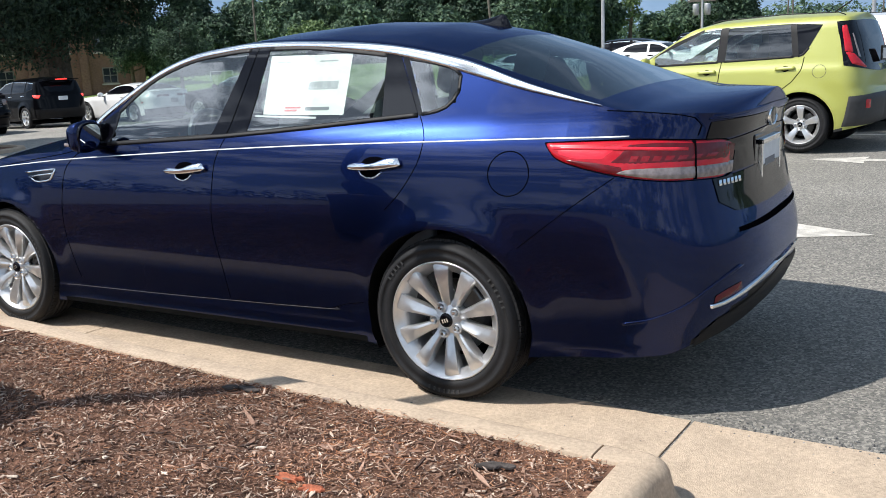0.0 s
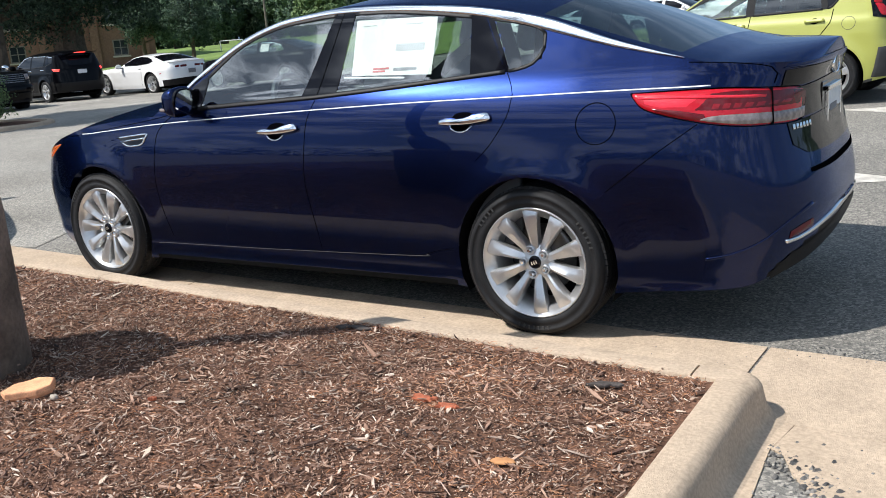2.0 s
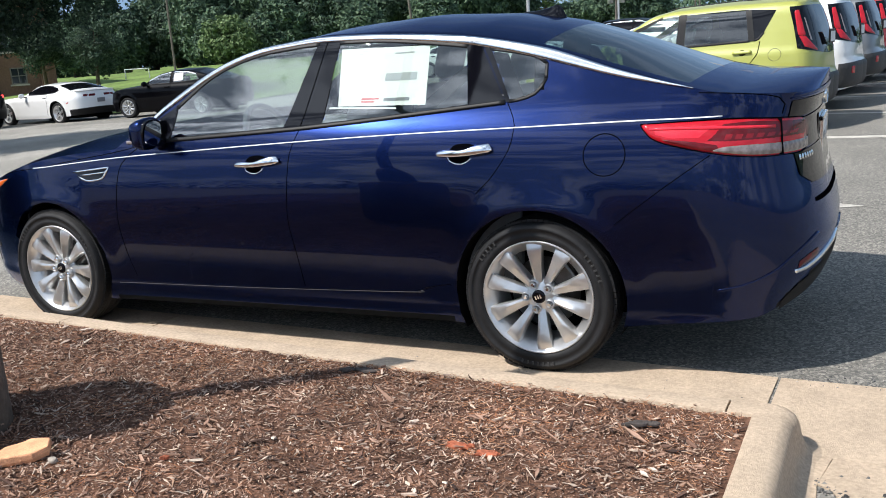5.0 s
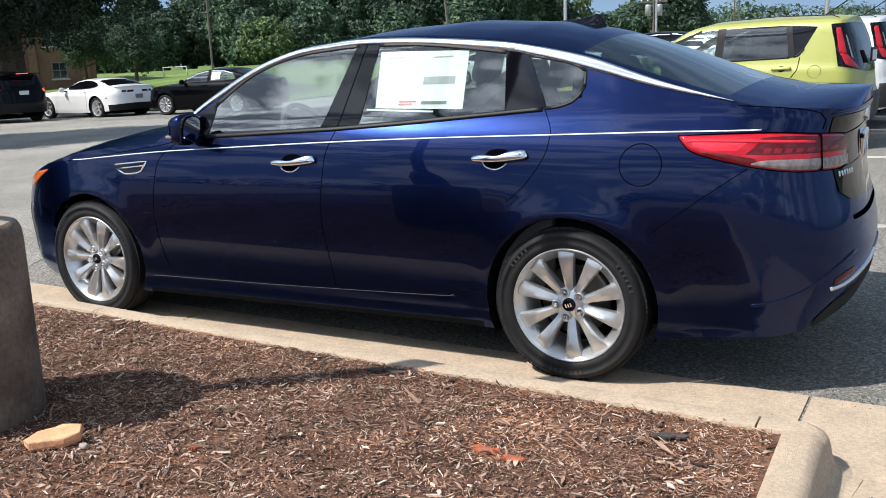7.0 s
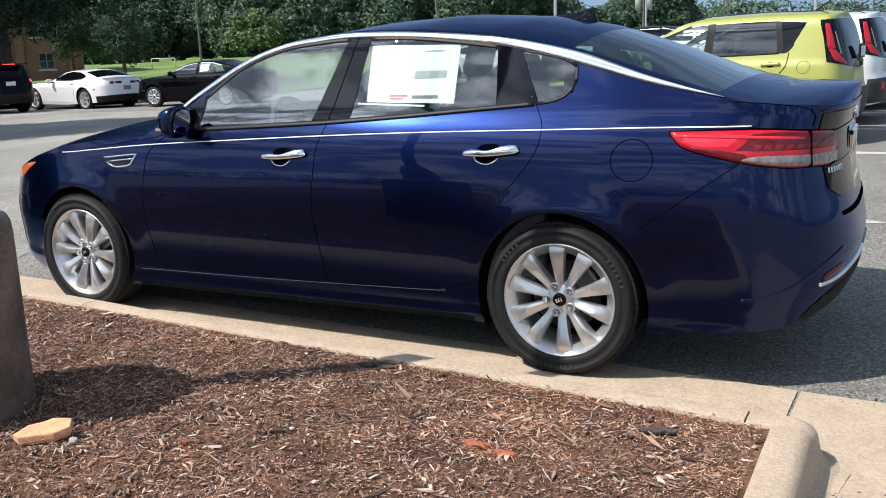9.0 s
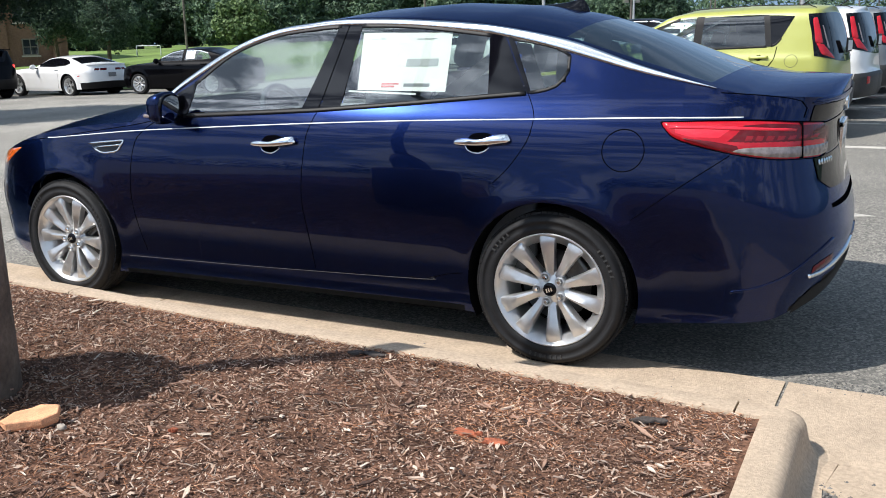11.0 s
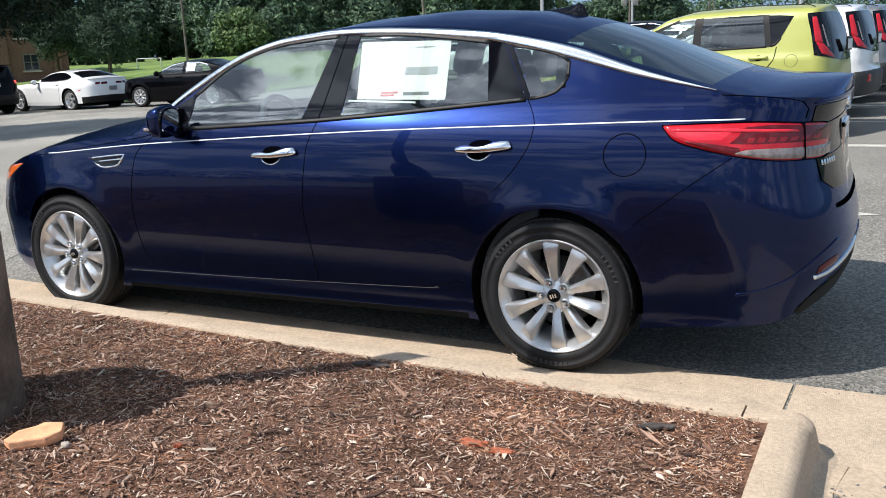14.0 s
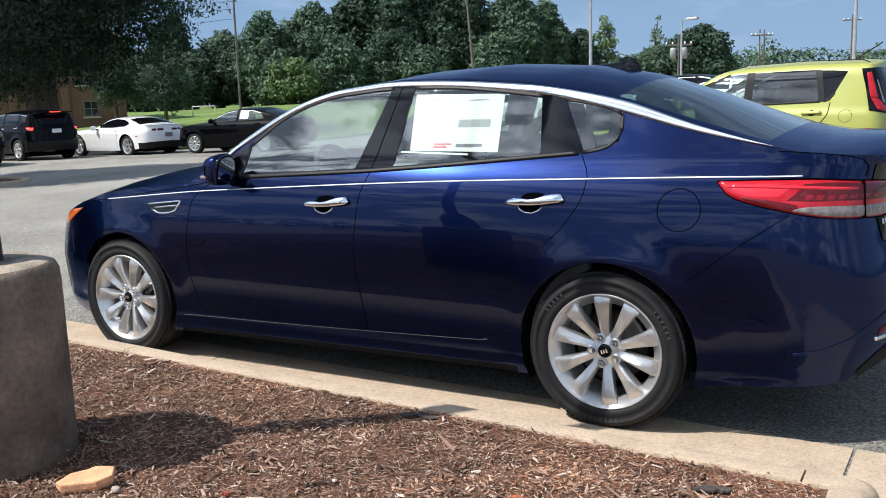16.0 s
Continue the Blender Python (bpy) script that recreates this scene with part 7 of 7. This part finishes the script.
def goal():
    root = thing("football_goal", pose(-51.9, 50.0, gf(-51.5, 50), 0, 0, 8), "small white metal football goal on the grass", "goal")
    for nm, pts in (("goal_post", [(0, 0, 0), (0, 0, 0.85)]), ("goal_post", [(2.2, 0, 0), (2.2, 0, 0.85)]), ("crossbar", [(0, 0, 0.85), (2.2, 0, 0.85)]), ("rear_stay", [(2.2, 0, 0.85), (1.7, 0.8, 0)]), ("rear_stay", [(0, 0, 0.85), (-0.5, 0.8, 0)])):
        bm = bmesh.new()
        tube(bm, pts, 0.025, 6)
        part(nm, bm, M["plate"], root)


goal()

brick_m = material("brick_wall", (0.18, 0.097, 0.067), 0.9, vary=0.18, scale=0.6, fine=0.2, bump=0.3, bscale=14)
win_m = material("building_glass", (0.02, 0.025, 0.03), 0.08, coat=0.5)
frame_m = material("window_frame", (0.16, 0.14, 0.12), 0.6, vary=0.1, scale=5)
stone_m = material("pale_stone", (0.46, 0.40, 0.33), 0.85, vary=0.12, scale=2)


def building():
    """A long two-storey brick block; its front runs along local x, facing -y."""
    b = thing("brick_building", pose(-54.4, 45.6, gz(-55, 46), 0, 0, 59.0), "two-storey tan brick building with dark windows", "building", kind="structure")
    Wd, D, H = 34.0, 14.0, 7.2
    bm = bmesh.new()
    box(bm, -Wd, 0, 0, D, -1.0, H)
    part("wall", bm, brick_m, b)
    bm = bmesh.new()
    box(bm, -Wd - 0.15, 0.15, -0.15, D + 0.15, H, H + 0.35, 0.03)
    part("parapet", bm, stone_m, b)
    for k in range(9):
        x = -2.6 - 3.6 * k
        for z0, z1, w in ((1.25, 2.45, 0.55), (3.6, 6.3, 0.95)):
            win = new("window")
            win.parent = b
            win.matrix_basis = Matrix.Translation((x, 0, 0))
            bm = bmesh.new()
            for a0, a1, c0, c1 in ((-w, w, z0, z0 + 0.08), (-w, w, z1 - 0.08, z1), (-w, -w + 0.08, z0, z1), (w - 0.08, w, z0, z1), (-0.03, 0.03, z0, z1), (-w, w, (z0 + z1) / 2 - 0.03, (z0 + z1) / 2 + 0.03)):
                box(bm, a0, a1, -0.07, 0.02, c0, c1)
            part("window_frame", bm, frame_m, win)
            bm = bmesh.new()
            box(bm, -w + 0.02, w - 0.02, -0.03, 0.01, z0 + 0.02, z1 - 0.02)
            part("pane", bm, win_m, win)
            bm = bmesh.new()
            box(bm, -w - 0.1, w + 0.1, -0.14, 0.02, z0 - 0.12, z0 - 0.005)
            part("window_sill", bm, stone_m, win)
    for k in range(10):
        x = -0.8 - 3.6 * k
        bm = bmesh.new()
        box(bm, x - 0.3, x + 0.3, -0.28, 0.01, -0.5, H - 0.4, 0.02)
        part("brick_pier", bm, brick_m, b)


building()

pole_wood = material("pole_wood", (0.12, 0.105, 0.09), 0.9, vary=0.25, scale=4)
pole_grey = material("galvanised_pole", (0.42, 0.43, 0.44), 0.5, 0.5, vary=0.1, scale=6)


def utility_pole(x, y, h, arms=True, label="wooden utility pole with crossarm and wires", lean=0.0):
    root = thing("utility_pole", pose(x, y, gz(x, y), 0, lean, 20), label, "utility pole", "utility poles")
    bm = bmesh.new()
    tube(bm, [(0, 0, -0.3), (0, 0, h)], 0, 8, [0.11, 0.08])
    part("post", bm, pole_wood, root, smooth=True)
    if arms:
        bm = bmesh.new()
        box(bm, -1.1, 1.1, -0.06, 0.06, h - 0.75, h - 0.6)
        part("crossarm", bm, pole_wood, root)
        for k in (-1.0, -0.5, 0.5, 1.0):
            v, f = lathe([(0.0, 0.2), (0.05, 0.18), (0.06, 0.0)], 8, "z")
            raw("insulator", [(a + k, b, c + h - 0.6) for a, b, c in v], f, M["plate"], root)
    return root


utility_pole(-50.9, 54.6, 11.5, label="tall wooden utility pole before the woods")
utility_pole(-31.5, 60.5, 12.5, False, "leaning pale pole among the trees", lean=-4.0)
utility_pole(-19.64, 115, 7.3)
utility_pole(-19.1, 115, 7.25)
utility_pole(-9.6, 120, 8.5)
utility_pole(-3.0, 125, 9.0)
utility_pole(-0.8, 128, 9.0)
utility_pole(-18.5, 72, 5.1, True, "short wooden pole carrying transformers")
for _dx in (-0.45, 0.45):
    v, f = lathe([(0.0, 0.9), (0.22, 0.9), (0.25, 0.8), (0.25, 0.0), (0.0, 0.0)], 12, "z")
    o = raw("transformer_can", v, f, pole_grey)
    o.parent = [c for c in bpy.data.objects if c.name.startswith("utility_pole")][-1]
    o.matrix_basis = Matrix.Translation((_dx, 0, 3.3))


def street_lamp(x, y, h, head=True, yaw=0.0):
    root = thing("street_lamp", pose(x, y, gz(x, y), 0, 0, yaw), "tall grey car park lamp post", "street lamp", "car park lamps")
    bm = bmesh.new()
    tube(bm, [(0, 0, 0), (0, 0, h)], 0, 8, [0.085, 0.06])
    part("post", bm, pole_grey, root, smooth=True)
    v, f = lathe([(0.0, 0.6), (0.25, 0.6), (0.28, 0.5), (0.30, -0.2)], 16, "z")
    raw("plinth", v, f, concrete, root)
    if head:
        bm = bmesh.new()
        tube(bm, [(0, 0, h - 0.05), (0.5, 0, h + 0.02)], 0.035, 6)
        part("arm", bm, pole_grey, root)
        bm = bmesh.new()
        box(bm, 0.35, 1.15, -0.18, 0.18, h - 0.06, h + 0.10, 0.04)
        part("lamp_head", bm, pole_grey, root)


street_lamp(-12.45, 34.2, 8.0)
street_lamp(-14.66, 58.0, 5.5, yaw=-10)
street_lamp(-2.2, 36.5, 8.0)


def wires():
    """Slack power lines crossing before the trees."""
    for k, (z0, dz) in enumerate(((7.6, 0.0), (7.0, 0.0), (6.2, 0.1))):
        bm = bmesh.new()
        a, b = Vector((-62, 14, z0)), Vector((-50.9, 54.6, z0 + 2.6))
        pts = [a.lerp(b, t / 16) + Vector((0, 0, -1.0 * 4 * (t / 16) * (1 - t / 16))) for t in range(17)]
        tube(bm, pts, 0.02, 4)
        tagged(part("power_line", bm, M["black"]), "slack black overhead power line", "power line", "power lines", "structure")


wires()


def sign():
    root = thing("roadside_sign", pose(-19.0, 112, gz(-19, 112)), "white roadside billboard on posts", "sign")
    bm = bmesh.new()
    box(bm, -0.2 - 1.2, 1.4, -0.1, 0.1, 1.6, 2.9, 0.02)
    part("panel", bm, M["plate"], root)
    for x in (-0.9, 0.9):
        bm = bmesh.new()
        tube(bm, [(x, 0.15, -0.2), (x, 0.15, 2.6)], 0.08, 6)
        part("post", bm, pole_wood, root)


sign()
